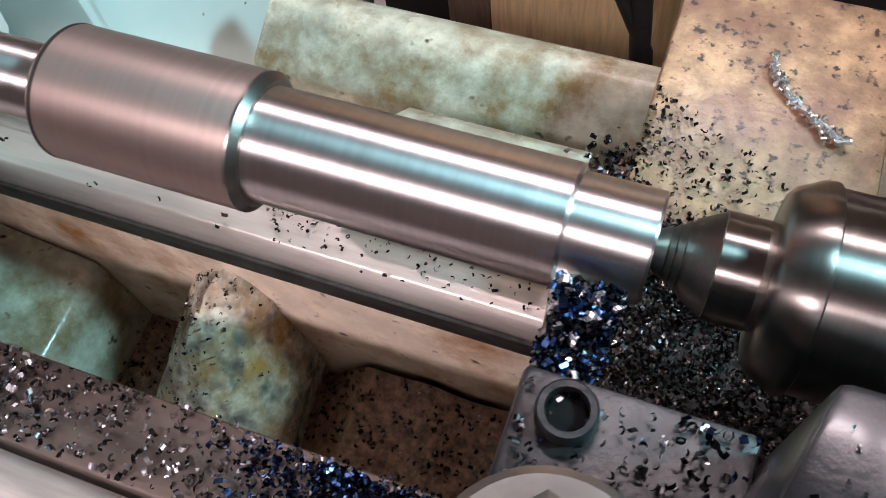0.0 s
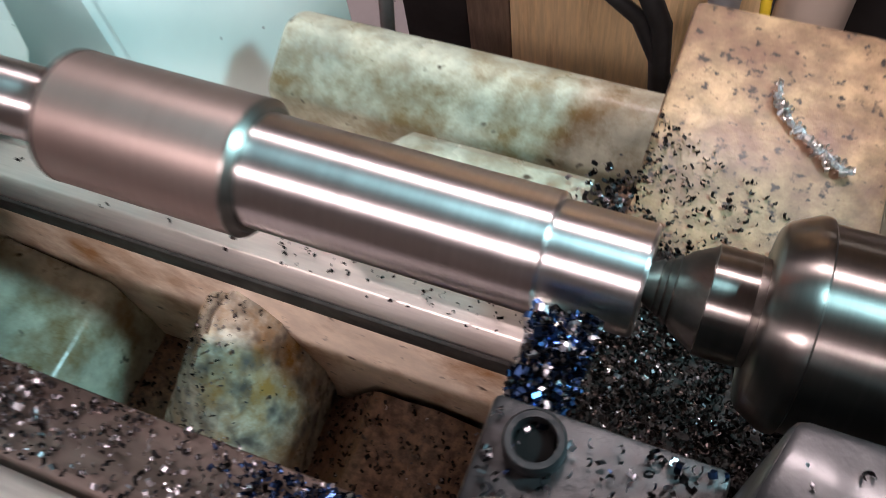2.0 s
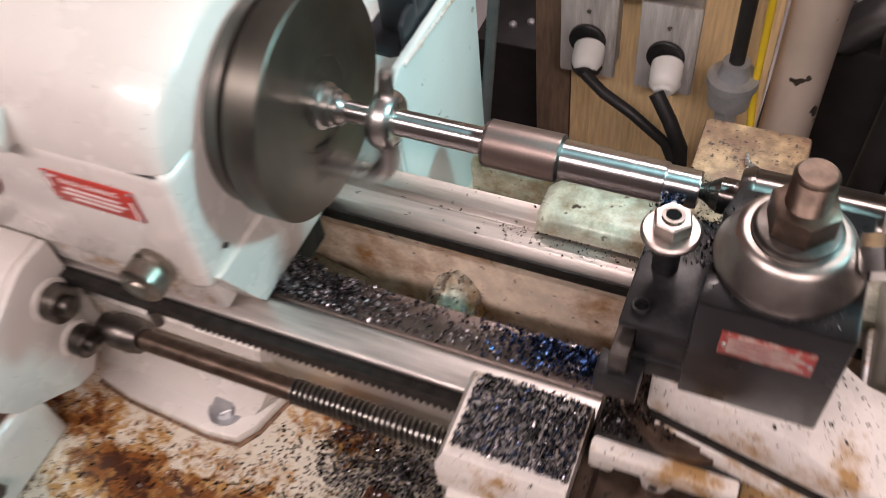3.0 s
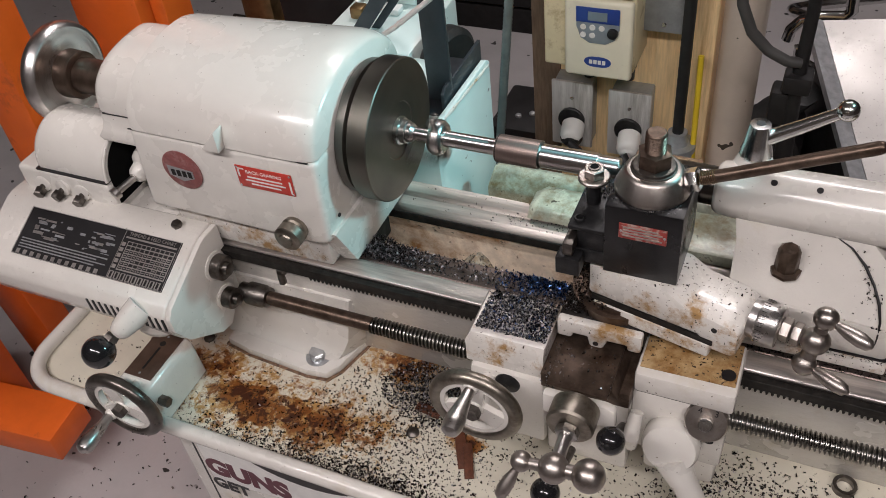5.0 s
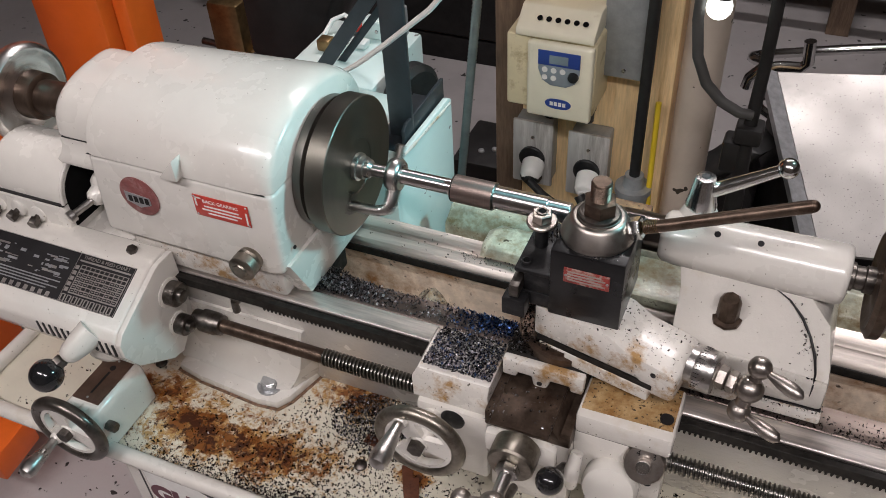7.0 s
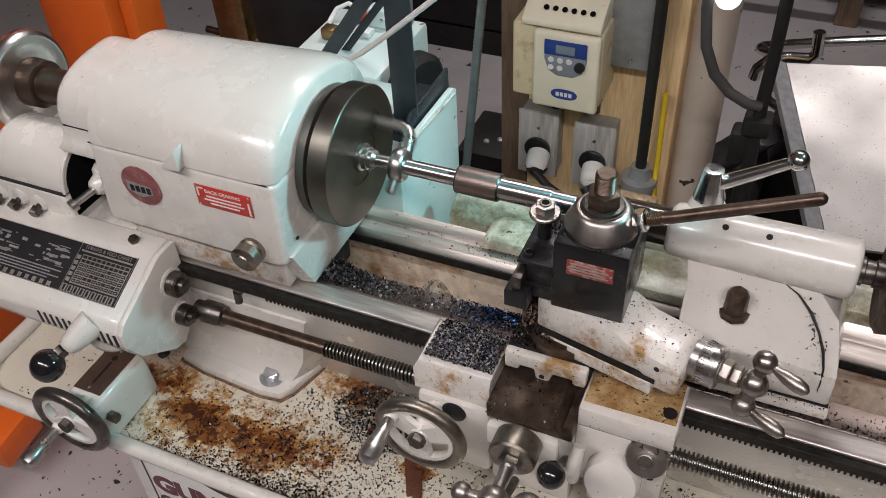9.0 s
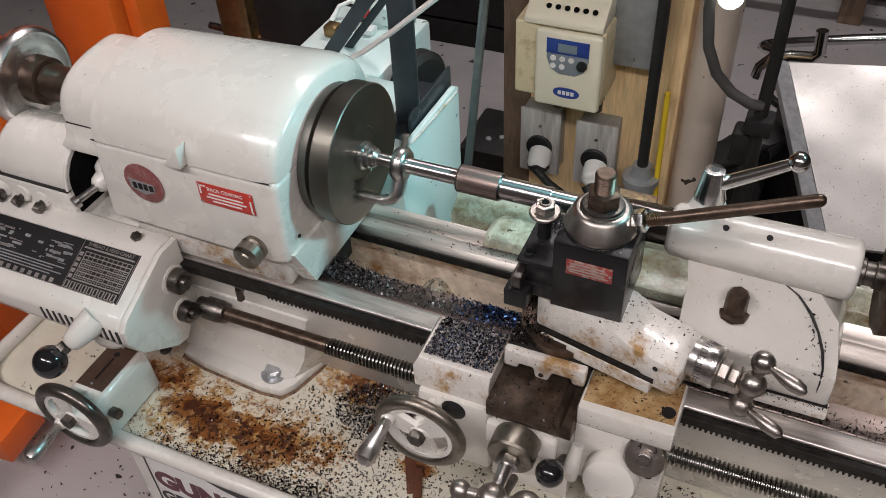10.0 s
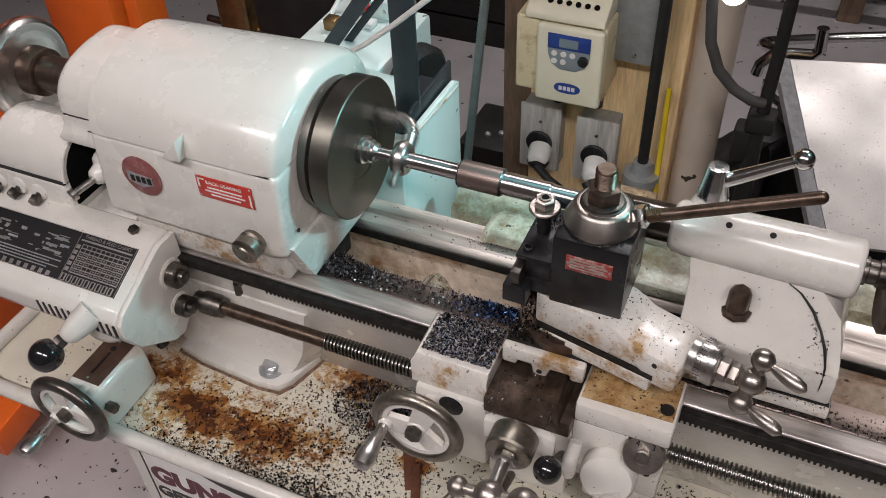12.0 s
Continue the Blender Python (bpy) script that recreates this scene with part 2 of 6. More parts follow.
    block=mat("glossy_black_oxide", (0.008, 0.008, 0.009), 0.30, 0.2, var=0.3, detail=80, bump=0.25, bump_scale=260, colour2=(0.022, 0.020, 0.019), lo=0.6, hi=0.75, scale2=45, coat=0.25),
    quill=mat("dull_quill_steel", (0.20, 0.18, 0.165), 0.30, 1.0, var=0.06, detail=700, stretch=(1, 0.02, 0.02), bump=0.05, bump_scale=2600, rv=0.1, lay=0.88),
    sludge=mat("oily_chip_sludge", (0.19, 0.115, 0.075), 0.36, var=0.6, detail=260, bump=1.0, bump_scale=420, colour2=(0.20, 0.125, 0.07), lo=0.52, hi=0.68, scale2=40),
    # black of oily steel, also used where shade is painted on the bed
    rack=mat("oil_and_shade_black", (0.020, 0.018, 0.016), 0.55, 0.2, var=0.4, detail=120, bump=0.2, gloss=0.25),
    wing_rust=mat("orange_rust_on_cream", (0.46, 0.32, 0.16), 0.36, var=0.1, detail=90, bump=0.4, colour2=(0.22, 0.105, 0.025), lo=0.40, hi=0.62, scale2=38, colour3=(0.05, 0.03, 0.015), lo3=0.62, hi3=0.68, scale3=260),
    brushed=mat("brushed_dial_steel", (0.62, 0.60, 0.58), 0.30, 1.0, var=0.1, detail=200, bump=0.08),
    scrap_rust=mat("rust_brown_strip", (0.13, 0.045, 0.022), 0.5, var=0.3, detail=90, bump=0.2, colour2=(0.06, 0.022, 0.012), lo=0.45, hi=0.7, scale2=50),
    # flat matt black that stands in for shade inside holes and gaps
    socket=mat("recess_shade_black", (0.006, 0.006, 0.006), 0.8, var=0.1, bump=0.0, gloss=0.05),
)


def pan_material():
    """Cream enamel with a rust-brown oil stain and a fine scatter of dirt."""
    m = mat("stained_pan_enamel", (0.66, 0.62, 0.51), 0.33, var=0.05, detail=18, bump=0.25, colour3=(0.09, 0.065, 0.045), lo3=0.71, hi3=0.73, scale3=330, coat=0.3)
    nt = m.node_tree
    bsdf = nt.nodes["Principled BSDF"]
    old = bsdf.inputs["Base Color"].links[0].from_socket
    tc = nt.nodes.new("ShaderNodeTexCoord")

    def blob(x, y, rx, ry):
        mp = nt.nodes.new("ShaderNodeMapping")
        mp.vector_type = "TEXTURE"
        mp.inputs["Location"].default_value, mp.inputs["Scale"].default_value = (x - 0.2, y, 0), (rx, ry, 10)
        nt.links.new(tc.outputs["Object"], mp.inputs[0])
        d = nt.nodes.new("ShaderNodeVectorMath")
        d.operation = "LENGTH"
        nt.links.new(mp.outputs[0], d.inputs[0])
        return d.outputs["Value"]

    def maths(op, a, b):
        n = nt.nodes.new("ShaderNodeMath")
        n.operation = op
        for q, v in enumerate((a, b)):
            if isinstance(v, float):
                n.inputs[q].default_value = v
            else:
                nt.links.new(v, n.inputs[q])
        return n.outputs[0]

    near = maths("MINIMUM", maths("MINIMUM", blob(-0.228, -0.136, 0.042, 0.026), blob(-0.160, -0.168, 0.085, 0.042)), maths("MINIMUM", blob(-0.075, -0.163, 0.080, 0.040), maths("MINIMUM", blob(0.0, -0.062, 0.05, 0.030), blob(0.100, -0.140, 0.020, 0.016))))
    broad = nt.nodes.new("ShaderNodeTexNoise")
    broad.inputs["Scale"].default_value, broad.inputs["Detail"].default_value = 24, 4
    nt.links.new(tc.outputs["Object"], broad.inputs["Vector"])
    near = maths("ADD", near, maths("MULTIPLY", maths("SUBTRACT", broad.outputs["Fac"], 0.5), 1.9))
    out = old
    for scale, lo, hi, colour in ((105, 0.52, 0.64, (0.43, 0.25, 0.085)), (80, 0.575, 0.68, (0.21, 0.075, 0.016)), (120, 0.64, 0.73, (0.055, 0.016, 0.007))):
        n = nt.nodes.new("ShaderNodeTexNoise")
        n.inputs["Scale"].default_value, n.inputs["Detail"].default_value, n.inputs["Roughness"].default_value = scale, 9, 0.72
        n.inputs["Distortion"].default_value = 0.4
        nt.links.new(tc.outputs["Object"], n.inputs["Vector"])
        strength = maths("SUBTRACT", maths("ADD", n.outputs["Fac"], 0.245), maths("MULTIPLY", near, 0.185))
        r = nt.nodes.new("ShaderNodeMapRange")
        r.inputs[1].default_value, r.inputs[2].default_value = lo, hi
        nt.links.new(strength, r.inputs[0])
        x = nt.nodes.new("ShaderNodeMix")
        x.data_type = "RGBA"
        nt.links.new(r.outputs[0], x.inputs[0])
        nt.links.new(out, x.inputs[6])
        x.inputs[7].default_value = (*colour, 1)
        out = x.outputs[2]
    nt.links.new(out, bsdf.inputs["Base Color"])
    return m


M["pan"] = pan_material()

# ---- mesh helpers ----


class Shape:
    """A mesh in the making, in world metres."""

    def __init__(self):
        self.bm = bmesh.new()

    def box(self, x0, x1, y0, y1, z0, z1, bevel=0.002, seg=2, m=None):
        made = bmesh.ops.create_cube(self.bm, size=1, matrix=Matrix.Translation(((x0 + x1) / 2, (y0 + y1) / 2, (z0 + z1) / 2)) @ Matrix.Diagonal((x1 - x0, y1 - y0, z1 - z0, 1)))["verts"]
        return self._finish(made, bevel, seg, m)

    def _finish(self, verts, bevel, seg, m):
        if m is not None:
            bmesh.ops.transform(self.bm, matrix=m, verts=verts)
        if bevel:
            edges = list({e for v in verts for e in v.link_edges})
            bmesh.ops.bevel(self.bm, geom=edges, offset=bevel, segments=seg, affect="EDGES", profile=0.5, clamp_overlap=True)
        return self

    def prism(self, outline, axis, a, b, bevel=0.002, seg=2, m=None):
        """A flat outline drawn out along an axis from a to b. The outline's pairs are the other two axes in order."""
        def place(p, d):
            return {"x": (d, p[0], p[1]), "y": (p[0], d, p[1]), "z": (p[0], p[1], d)}[axis]
        low = [self.bm.verts.new(place(p, a)) for p in outline]
        top = [self.bm.verts.new(place(p, b)) for p in outline]
        faces = [self.bm.faces.new(low), self.bm.faces.new(top[::-1])]
        n = len(low)
        for i in range(n):
            faces.append(self.bm.faces.new((low[i], top[i], top[(i + 1) % n], low[(i + 1) % n])))
        bmesh.ops.recalc_face_normals(self.bm, faces=faces)
        return self._finish(low + top, bevel, seg, m)

    def turned(self, profile, origin=(0, 0, 0), way=(1, 0, 0), seg=40):
        """A solid of revolution: pairs of distance along the way and radius."""
        way = Vector(way).normalized()
        side = way.orthogonal().normalized()
        up = way.cross(side)
        origin = Vector(origin)
        rings = []
        for d, r in profile:
            rings.append([self.bm.verts.new(origin + way * d + (side * math.cos(k * math.tau / seg) + up * math.sin(k * math.tau / seg)) * r) for k in range(seg)])
        faces = []
        for a, b in zip(rings, rings[1:]):
            for k in range(seg):
                faces.append(self.bm.faces.new((a[k], a[(k + 1) % seg], b[(k + 1) % seg], b[k])))
        if profile[0] != profile[-1]:
            faces.append(self.bm.faces.new(rings[0][::-1]))
            faces.append(self.bm.faces.new(rings[-1]))
        else:
            bmesh.ops.remove_doubles(self.bm, verts=rings[0] + rings[-1], dist=1e-6)
            faces = [f for f in faces if f.is_valid]
        bmesh.ops.recalc_face_normals(self.bm, faces=faces)
        return self

    def ball(self, centre, r, seg=24):
        bmesh.ops.create_uvsphere(self.bm, u_segments=seg, v_segments=seg // 2, radius=r, matrix=Matrix.Translation(centre))
        return self

    def hexagon(self, origin, way, r, length, bevel=0.0008):
        return self.turned([(0, r * 0.93), (bevel, r), (length - bevel, r), (length, r * 0.9)], origin, way, 6)

    def tube(self, points, r, seg=10, closed=False):
        """A round bar along points, r one radius or one for each point."""
        pts = [Vector(p) for p in points]
        radii = r if isinstance(r, (list, tuple)) else [r] * len(pts)
        rings, side = [], None
        for i, p in enumerate(pts):
            ahead = (pts[min(i + 1, len(pts) - 1)] - pts[max(i - 1, 0)])
            if closed:
                ahead = pts[(i + 1) % len(pts)] - pts[i - 1]
            ahead.normalize()
            side = ahead.orthogonal() if side is None else side - ahead * side.dot(ahead)
            side.normalize()
            up = ahead.cross(side)
            rings.append([self.bm.verts.new(p + (side * math.cos(k * math.tau / seg) + up * math.sin(k * math.tau / seg)) * radii[i]) for k in range(seg)])
        pairs = list(zip(rings, rings[1:])) + ([(rings[-1], rings[0])] if closed else [])
        faces = []
        for a, b in pairs:
            for k in range(seg):
                faces.append(self.bm.faces.new((a[k], a[(k + 1) % seg], b[(k + 1) % seg], b[k])))
        if not closed:
            faces.append(self.bm.faces.new(rings[0][::-1]))
            faces.append(self.bm.faces.new(rings[-1]))
        bmesh.ops.recalc_face_normals(self.bm, faces=faces)
        return self

    def loft(self, sections):
        """Closed outlines of equal count, joined in order and capped."""
        rings = [[self.bm.verts.new(p) for p in s] for s in sections]
        faces = []
        n = len(rings[0])
        for a, b in zip(rings, rings[1:]):
            for k in range(n):
                faces.append(self.bm.faces.new((a[k], a[(k + 1) % n], b[(k + 1) % n], b[k])))
        faces.append(self.bm.faces.new(rings[0][::-1]))
        faces.append(self.bm.faces.new(rings[-1]))
        bmesh.ops.recalc_face_normals(self.bm, faces=faces)
        return self


def thing(name, at, label, category, group="", kind=""):
    """A top-level Empty at its base."""
    ob = new(name)
    ob.empty_display_size = 0.02
    ob.location = at
    ob["at"] = tuple(at)
    return tagged(ob, label, category, group, kind)


def base_of(ob):
    p = Vector((0, 0, 0))
    while ob is not None:
        p += Vector(ob.location)
        ob = ob.parent
    return p


def part(name, shape, material, parent=None, label="", at=None, smooth=38):
    """Links a shape, drawn in world metres, as one mesh under a thing or a part. at: its own origin, in world metres."""
    mesh = bpy.data.meshes.new(name)
    if isinstance(shape, Shape):
        shape.bm.to_mesh(mesh)
        shape.bm.free()
    else:
        mesh.from_pydata(*shape)
    origin = Vector(at) if at is not None else (base_of(parent) if parent is not None else Vector((0, 0, 0)))
    mesh.transform(Matrix.Translation(-origin))
    mesh.materials.append(M[material] if isinstance(material, str) else material)
    if smooth:
        mesh.shade_smooth()
        mesh.set_sharp_from_angle(angle=radians(smooth))
    ob = new(name, mesh)
    if parent is not None:
        ob.parent = parent
        ob.location = origin - base_of(parent)
    else:
        ob.location = origin
    if label:
        ob["label"] = label
    return ob


def lettering(name, words, size, m, material, parent, align="CENTER", bold=0.0):
    curve = bpy.data.curves.new(name, "FONT")
    curve.body, curve.size, curve.extrude, curve.align_x, curve.align_y = words, size, 0.00015, align, "CENTER"
    curve.offset = bold
    curve.materials.append(M[material])
    ob = new(name, curve)
    ob.parent = parent
    ob.matrix_basis = Matrix.Translation(-base_of(parent)) @ m
    return ob


def swarf(n, sampler, seed, small=0.0014, large=0.0034, width=0.5):
    """Curled steel chips: n short bent ribbons at the places that the sampler gives."""
    rng = random.Random(seed)
    verts, faces = [], []
    for _ in range(n):
        p = Vector(sampler(rng))
        size = rng.uniform(small, large)
        turn = Euler((rng.uniform(0, 6.3), rng.uniform(0, 6.3), rng.uniform(0, 6.3))).to_matrix()
        arc, w, lean = rng.uniform(1.8, 5.0), size * width * rng.uniform(0.6, 1.3), rng.uniform(-0.5, 0.5) * size
        r = size * 0.5
        first = len(verts)
        steps = 6
        for k in range(steps + 1):
            a = arc * k / steps
            rr = r * (0.75 + 0.4 * k / steps)
            for side in (-0.5, 0.5):
                q = turn @ Vector((math.cos(a) * rr, math.sin(a) * rr, side * w + lean * k / steps)) + p
                verts.append(q)
        for k in range(steps):
            b = first + 2 * k
            faces.append((b, b + 1, b + 3, b + 2))
    return verts, [], faces


ZA = 1.1  # height of the spindle axis

# ---- the shop ----


def shop():
    part("floor", Shape().box(-4, 4, -3, 4.2, -0.1, 0, 0), "floor", smooth=0)
    for name, b in (("wall_north", (-4.1, 4.1, 4.2, 4.3, 0, 3)), ("wall_south", (-4.1, 4.1, -3.1, -3, 0, 3)), ("wall_west", (-4.1, -4, -3, 4.2, 0, 3)), ("wall_east", (4, 4.1, -3, 4.2, 0, 3))):
        part(name, Shape().box(*b, 0), "wall", smooth=0)
    part("ceiling", Shape().box(-4.1, 4.1, -3.1, 4.3, 3, 3.1, 0), "ceiling", smooth=0)
    for name in ("floor", "wall_north", "wall_south", "wall_west", "wall_east", "ceiling"):
        tagged(bpy.data.objects[name], {"floor": "grey painted concrete floor with black specks", "ceiling": "plain off-white painted ceiling"}.get(name, "dull brown-grey painted workshop wall"), name.split("_")[0], kind="structure")
    for tx, ty in TUBES:
        f = thing("ceiling_light", (tx, ty, 2.64), "white twin tube fluorescent ceiling light", "light", "ceiling lights")
        part("housing", Shape().box(tx - 0.62, tx + 0.62, ty - 0.09, ty + 0.09, 2.68, 2.76, 0.01), "white", f)
        for dy in (-0.04, 0.04):
            part("tube", Shape().turned([(-0.59, 0.013), (0.59, 0.013)], (tx, ty + dy, 2.66), (1, 0, 0), 12), "tube", f)
        part("hanger", Shape().box(tx - 0.01, tx + 0.01, ty - 0.01, ty + 0.01, 2.76, 3.0, 0), "galv", f)


# ---- stand and pan ----


def stand():
    s = thing("lathe_stand", (0.2, 0, 0), "cream enamelled steel lathe cabinet with printed sticker", "cabinet")
    part("cabinet_body", Shape().box(-0.235, 1.0, -0.205, 0.2, 0.02, 0.792, 0.006), "paint_clean", s)
    part("corner_panel", Shape().box(-0.262, -0.2, -0.211, -0.14, 0.02, 0.788, 0.008), "paint", s)
    part("plinth", Shape().box(-0.2, 0.97, -0.17, 0.17, 0, 0.03, 0.0), "dark", s)
    pan = Shape()
    pan.prism([(-0.455, -0.182), (-0.448, -0.208), (-0.432, -0.224), (-0.41, -0.230), (1.05, -0.232), (1.05, 0.235), (-0.455, 0.235)], "z", 0.782, 0.797, 0.003)
    part("pan_floor", pan, "pan", s, "chip pan with rust-brown oil stain")
    rim = [(1.05, -0.232, 0.802)] + [(-0.408 - 0.05 * math.sin(a), -0.182 - 0.05 * math.cos(a), 0.802) for a in (k * math.pi / 20 for k in range(11))] + [(-0.458, 0.235, 0.802)]
    part("pan_rim", Shape().tube(rim, 0.0095, 12), "paint", s)
    part("rear_ledge", Shape().prism([(0.118, 0.797), (0.165, 0.797), (0.165, 0.945), (0.15, 0.952), (0.122, 0.938)], "x", 0.035, 1.04, 0.004), "green", s, "mint painted rear splash rail, grimy")
    # printed sticker on the front panel
    stk = part("sticker", Shape().prism([(-0.228, 0.774), (-0.03, 0.774), (0.03, 0.70), (-0.225, 0.66)], "y", -0.2115, -0.2135, 0), "ink_white", s, "white printed sticker with plum lettering")
    m = pose(-0.2265, -0.2137, 0.6966, 90, 0, 0)
    lettering("lettering", "GUNS", 0.045, m, "ink_plum", stk, "LEFT", 0.0026)
    lettering("lettering", "GET", 0.03, pose(-0.2283, -0.2137, 0.6581, 90, 0, 0), "ink_black", stk, "LEFT", 0.0012)
    arc = [(-0.0805 - 0.095 * math.cos(a), 0.7795 - 0.052 * math.sin(a)) for a in (k * math.pi / 18 for k in range(19))]
    part("arc_mark", Shape().prism(arc, "y", -0.2134, -0.2142, 0), "ink_black", stk)
    part("cabinet_seam", Shape().box(-0.2375, -0.2345, -0.2112, -0.2065, 0.03, 0.78, 0), "ink_black", s)
    for x, y in ((0.04, -0.145), (-0.265, -0.10)):
        part("pan_bolt", Shape().turned([(0, 0.0075), (0.003, 0.0072), (0.0055, 0.004), (0.006, 0.001)], (x, y, 0.796), (0, 0, 1), 16), "dark_steel", s)
    return s


def bed():
    b = thing("lathe_bed", (0.3, 0, 0.8), "cream cast iron lathe bed with ground ways and rust stains", "lathe bed")
    # front way: raised V with bright flanks; rear way: flat rail with a groove
    part("front_way", Shape().prism([(-0.087, 0.9605), (-0.087, 0.9685), (-0.0855, 0.9702), (-0.066, 0.971), (-0.062, 0.9675), (-0.062, 0.945), (-0.080, 0.945)], "x", -0.32, 1.0, 0.0008, 1), "way_brown", b, "oil-browned steel front way")
    part("way_flat", Shape().prism([(-0.0618, 0.9625), (-0.059, 0.966), (-0.030, 0.966), (-0.030, 0.945), (-0.0618, 0.945)], "x", -0.32, 1.0, 0.0006, 1), "way_dark", b, "dark oily flat beside the front way")
    part("rear_way", Shape().prism([(0.0275, 0.955), (0.0275, 0.9632), (0.0325, 0.971), (0.046, 0.971), (0.048, 0.967), (0.051, 0.967), (0.053, 0.973), (0.070, 0.973), (0.070, 0.955)], "x", -0.32, 1.0, 0.0006, 1), "ground", b, "ground steel rear way with oil groove")
    # black strip paints the shade on the front way's outer face
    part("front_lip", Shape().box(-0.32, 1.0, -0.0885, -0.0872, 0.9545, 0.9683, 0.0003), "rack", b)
    # black strip below the rear way's chamfer
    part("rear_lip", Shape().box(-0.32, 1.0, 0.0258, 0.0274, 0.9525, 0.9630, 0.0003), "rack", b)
    part("front_wall", Shape().prism([(-0.0862, 0.9595), (-0.0862, 0.947), (-0.079, 0.935), (-0.050, 0.80), (-0.035, 0.80), (-0.052, 0.9445), (-0.0795, 0.9445), (-0.0795, 0.9595)], "x", -0.28, 0.98, 0.002), "paint", b)
    part("rear_wall", Shape().prism([(0.0305, 0.9548), (0.031, 0.945), (0.037, 0.930), (0.034, 0.80), (0.06, 0.80), (0.064, 0.9548)], "x", -0.28, 0.98, 0.002), "bed_wall", b, "oil and rust stained inner wall")
    part("inner_floor", Shape().box(-0.28, 0.98, -0.046, 0.05, 0.798, 0.815, 0), "sludge", b)
    # ribs across the bed, one square, the others humped
    part("rib", Shape().prism([(-0.100, 0.812), (-0.018, 0.812), (-0.024, 0.872), (-0.082, 0.888)], "y", -0.046, 0.036, 0.004), "green", b, "mint painted cross rib")
    for x in (0.056, 0.42, 0.72):
        secs = []
        for k in range(13):
            u = k / 12
            h = 0.024 + 0.082 * math.sin(u * math.pi / 2) ** 0.9
            wide = 0.038 - 0.009 * u
            secs.append([(x + wide * math.cos(a) + 0.0025 * math.sin(9 * a + 5 * u), -0.047 + 0.0845 * u, 0.808 + (h + 0.003 * math.sin(7 * a + 11 * u)) * max(0.0, math.sin(a))) for a in (j * math.pi / 16 for j in range(17))])
        part("rib", Shape().loft(secs), "rib_paint", b, "humped cross rib, rust streaked")
    part("end_web", Shape().prism([(-0.125, 0.815), (-0.103, 0.815), (-0.103, 0.93), (-0.125, 0.93)], "y", -0.046, 0.04, 0.003), "green", b)
    # rack under the front way
    rack = Shape().box(-0.30, 0.99, -0.0955, -0.0886, 0.9565, 0.9672, 0.0004, 1)
    part("rack_bar", rack, "rack", b)
    verts, faces = [], []
    pitch = 0.0049
    for k in range(int((0.985 + 0.085) / pitch)):
        x, i = -0.085 + k * pitch, len(verts)
        for y in (-0.0955, -0.0886):
            verts += [(x, y, 0.9566), (x + pitch * 0.62, y, 0.9566), (x + pitch * 0.46, y, 0.9528), (x + pitch * 0.16, y, 0.9528)]
        faces += [(i, i + 1, i + 2, i + 3), (i + 7, i + 6, i + 5, i + 4), (i, i + 3, i + 7, i + 4), (i + 1, i + 5, i + 6, i + 2), (i + 3, i + 2, i + 6, i + 7)]
    tagged(part("rack_teeth", (verts, [], faces), "rack", b, smooth=0), kind="stuff")
    # foot under the headstock end
    joint = Shape().prism([(-0.238, -0.072), (-0.238, -0.102), (-0.20, -0.1095), (-0.115, -0.1155), (-0.086, -0.1125), (-0.0755, -0.096), (-0.0635, -0.055), (-0.058, -0.03)], "z", 0.7965, 0.7984, 0)
    part("foot_joint", joint, "sludge", b, "dark grime round the foot")
    foot = Shape().prism([(-0.235, -0.072), (-0.235, -0.10), (-0.20, -0.107), (-0.115, -0.113), (-0.088, -0.110), (-0.078, -0.095), (-0.066, -0.055), (-0.06, -0.03)], "z", 0.797, 0.809, 0.003)
    part("foot", foot, "paint_clean", b)
    skirt = [[(-0.24, -0.0855, 0.807), (-0.10, -0.0965, 0.807), (-0.085, -0.088, 0.807), (-0.057, -0.035, 0.807), (-0.24, -0.04, 0.807)], [(-0.243, -0.0805, 0.818), (-0.10, -0.0875, 0.818), (-0.078, -0.081, 0.818), (-0.052, -0.040, 0.818), (-0.243, -0.045, 0.818)], [(-0.246, -0.078, 0.835), (-0.098, -0.0825, 0.838), (-0.068, -0.079, 0.84), (-0.046, -0.045, 0.84), (-0.246, -0.05, 0.835)], [(-0.25, -0.0775, 0.91), (-0.09, -0.0775, 0.91), (-0.055, -0.0775, 0.91), (-0.045, -0.05, 0.91), (-0.25, -0.05, 0.91)]]
    part("foot_skirt", Shape().loft(skirt), "paint_clean", b, smooth=50)
    bolt = part("foot_bolt", Shape().turned([(0, 0.0155), (0.0015, 0.0155), (0.002, 0.0105), (0.008, 0.0105), (0.010, 0.0085)], (-0.109, -0.090, 0.809), (0, 0, 1), 20), "silver", b)
    part("bolt_head", Shape().hexagon((-0.109, -0.090, 0.812), (0, 0, 1), 0.0102, 0.008), "silver", bolt)
    part("oiler", Shape().turned([(0, 0.006), (0.010, 0.006), (0.011, 0.0045)], (-0.128, -0.078, 0.944), (0, -1, 0.1), 12).turned([(0, 0.004), (0.016, 0.0045), (0.017, 0.003)], (-0.128, -0.089, 0.946), (0, 0, -1), 12), "dark_steel", b)
    return b


# ---- headstock ----


def cover_section(x, half, low, high, k=2.4, n=28, back=1.0):
    """An arched outline across the spindle; back narrows the half behind it."""
    pts = []
    for j in range(n + 1):
        a = math.pi * j / n
        c, s = math.cos(a), math.sin(a)
        pts.append((x, -half * (1.0 if c > 0 else back) * math.copysign(abs(c) ** (2 / k), c), low + (high - low) * abs(s) ** (2 / k)))
    return pts


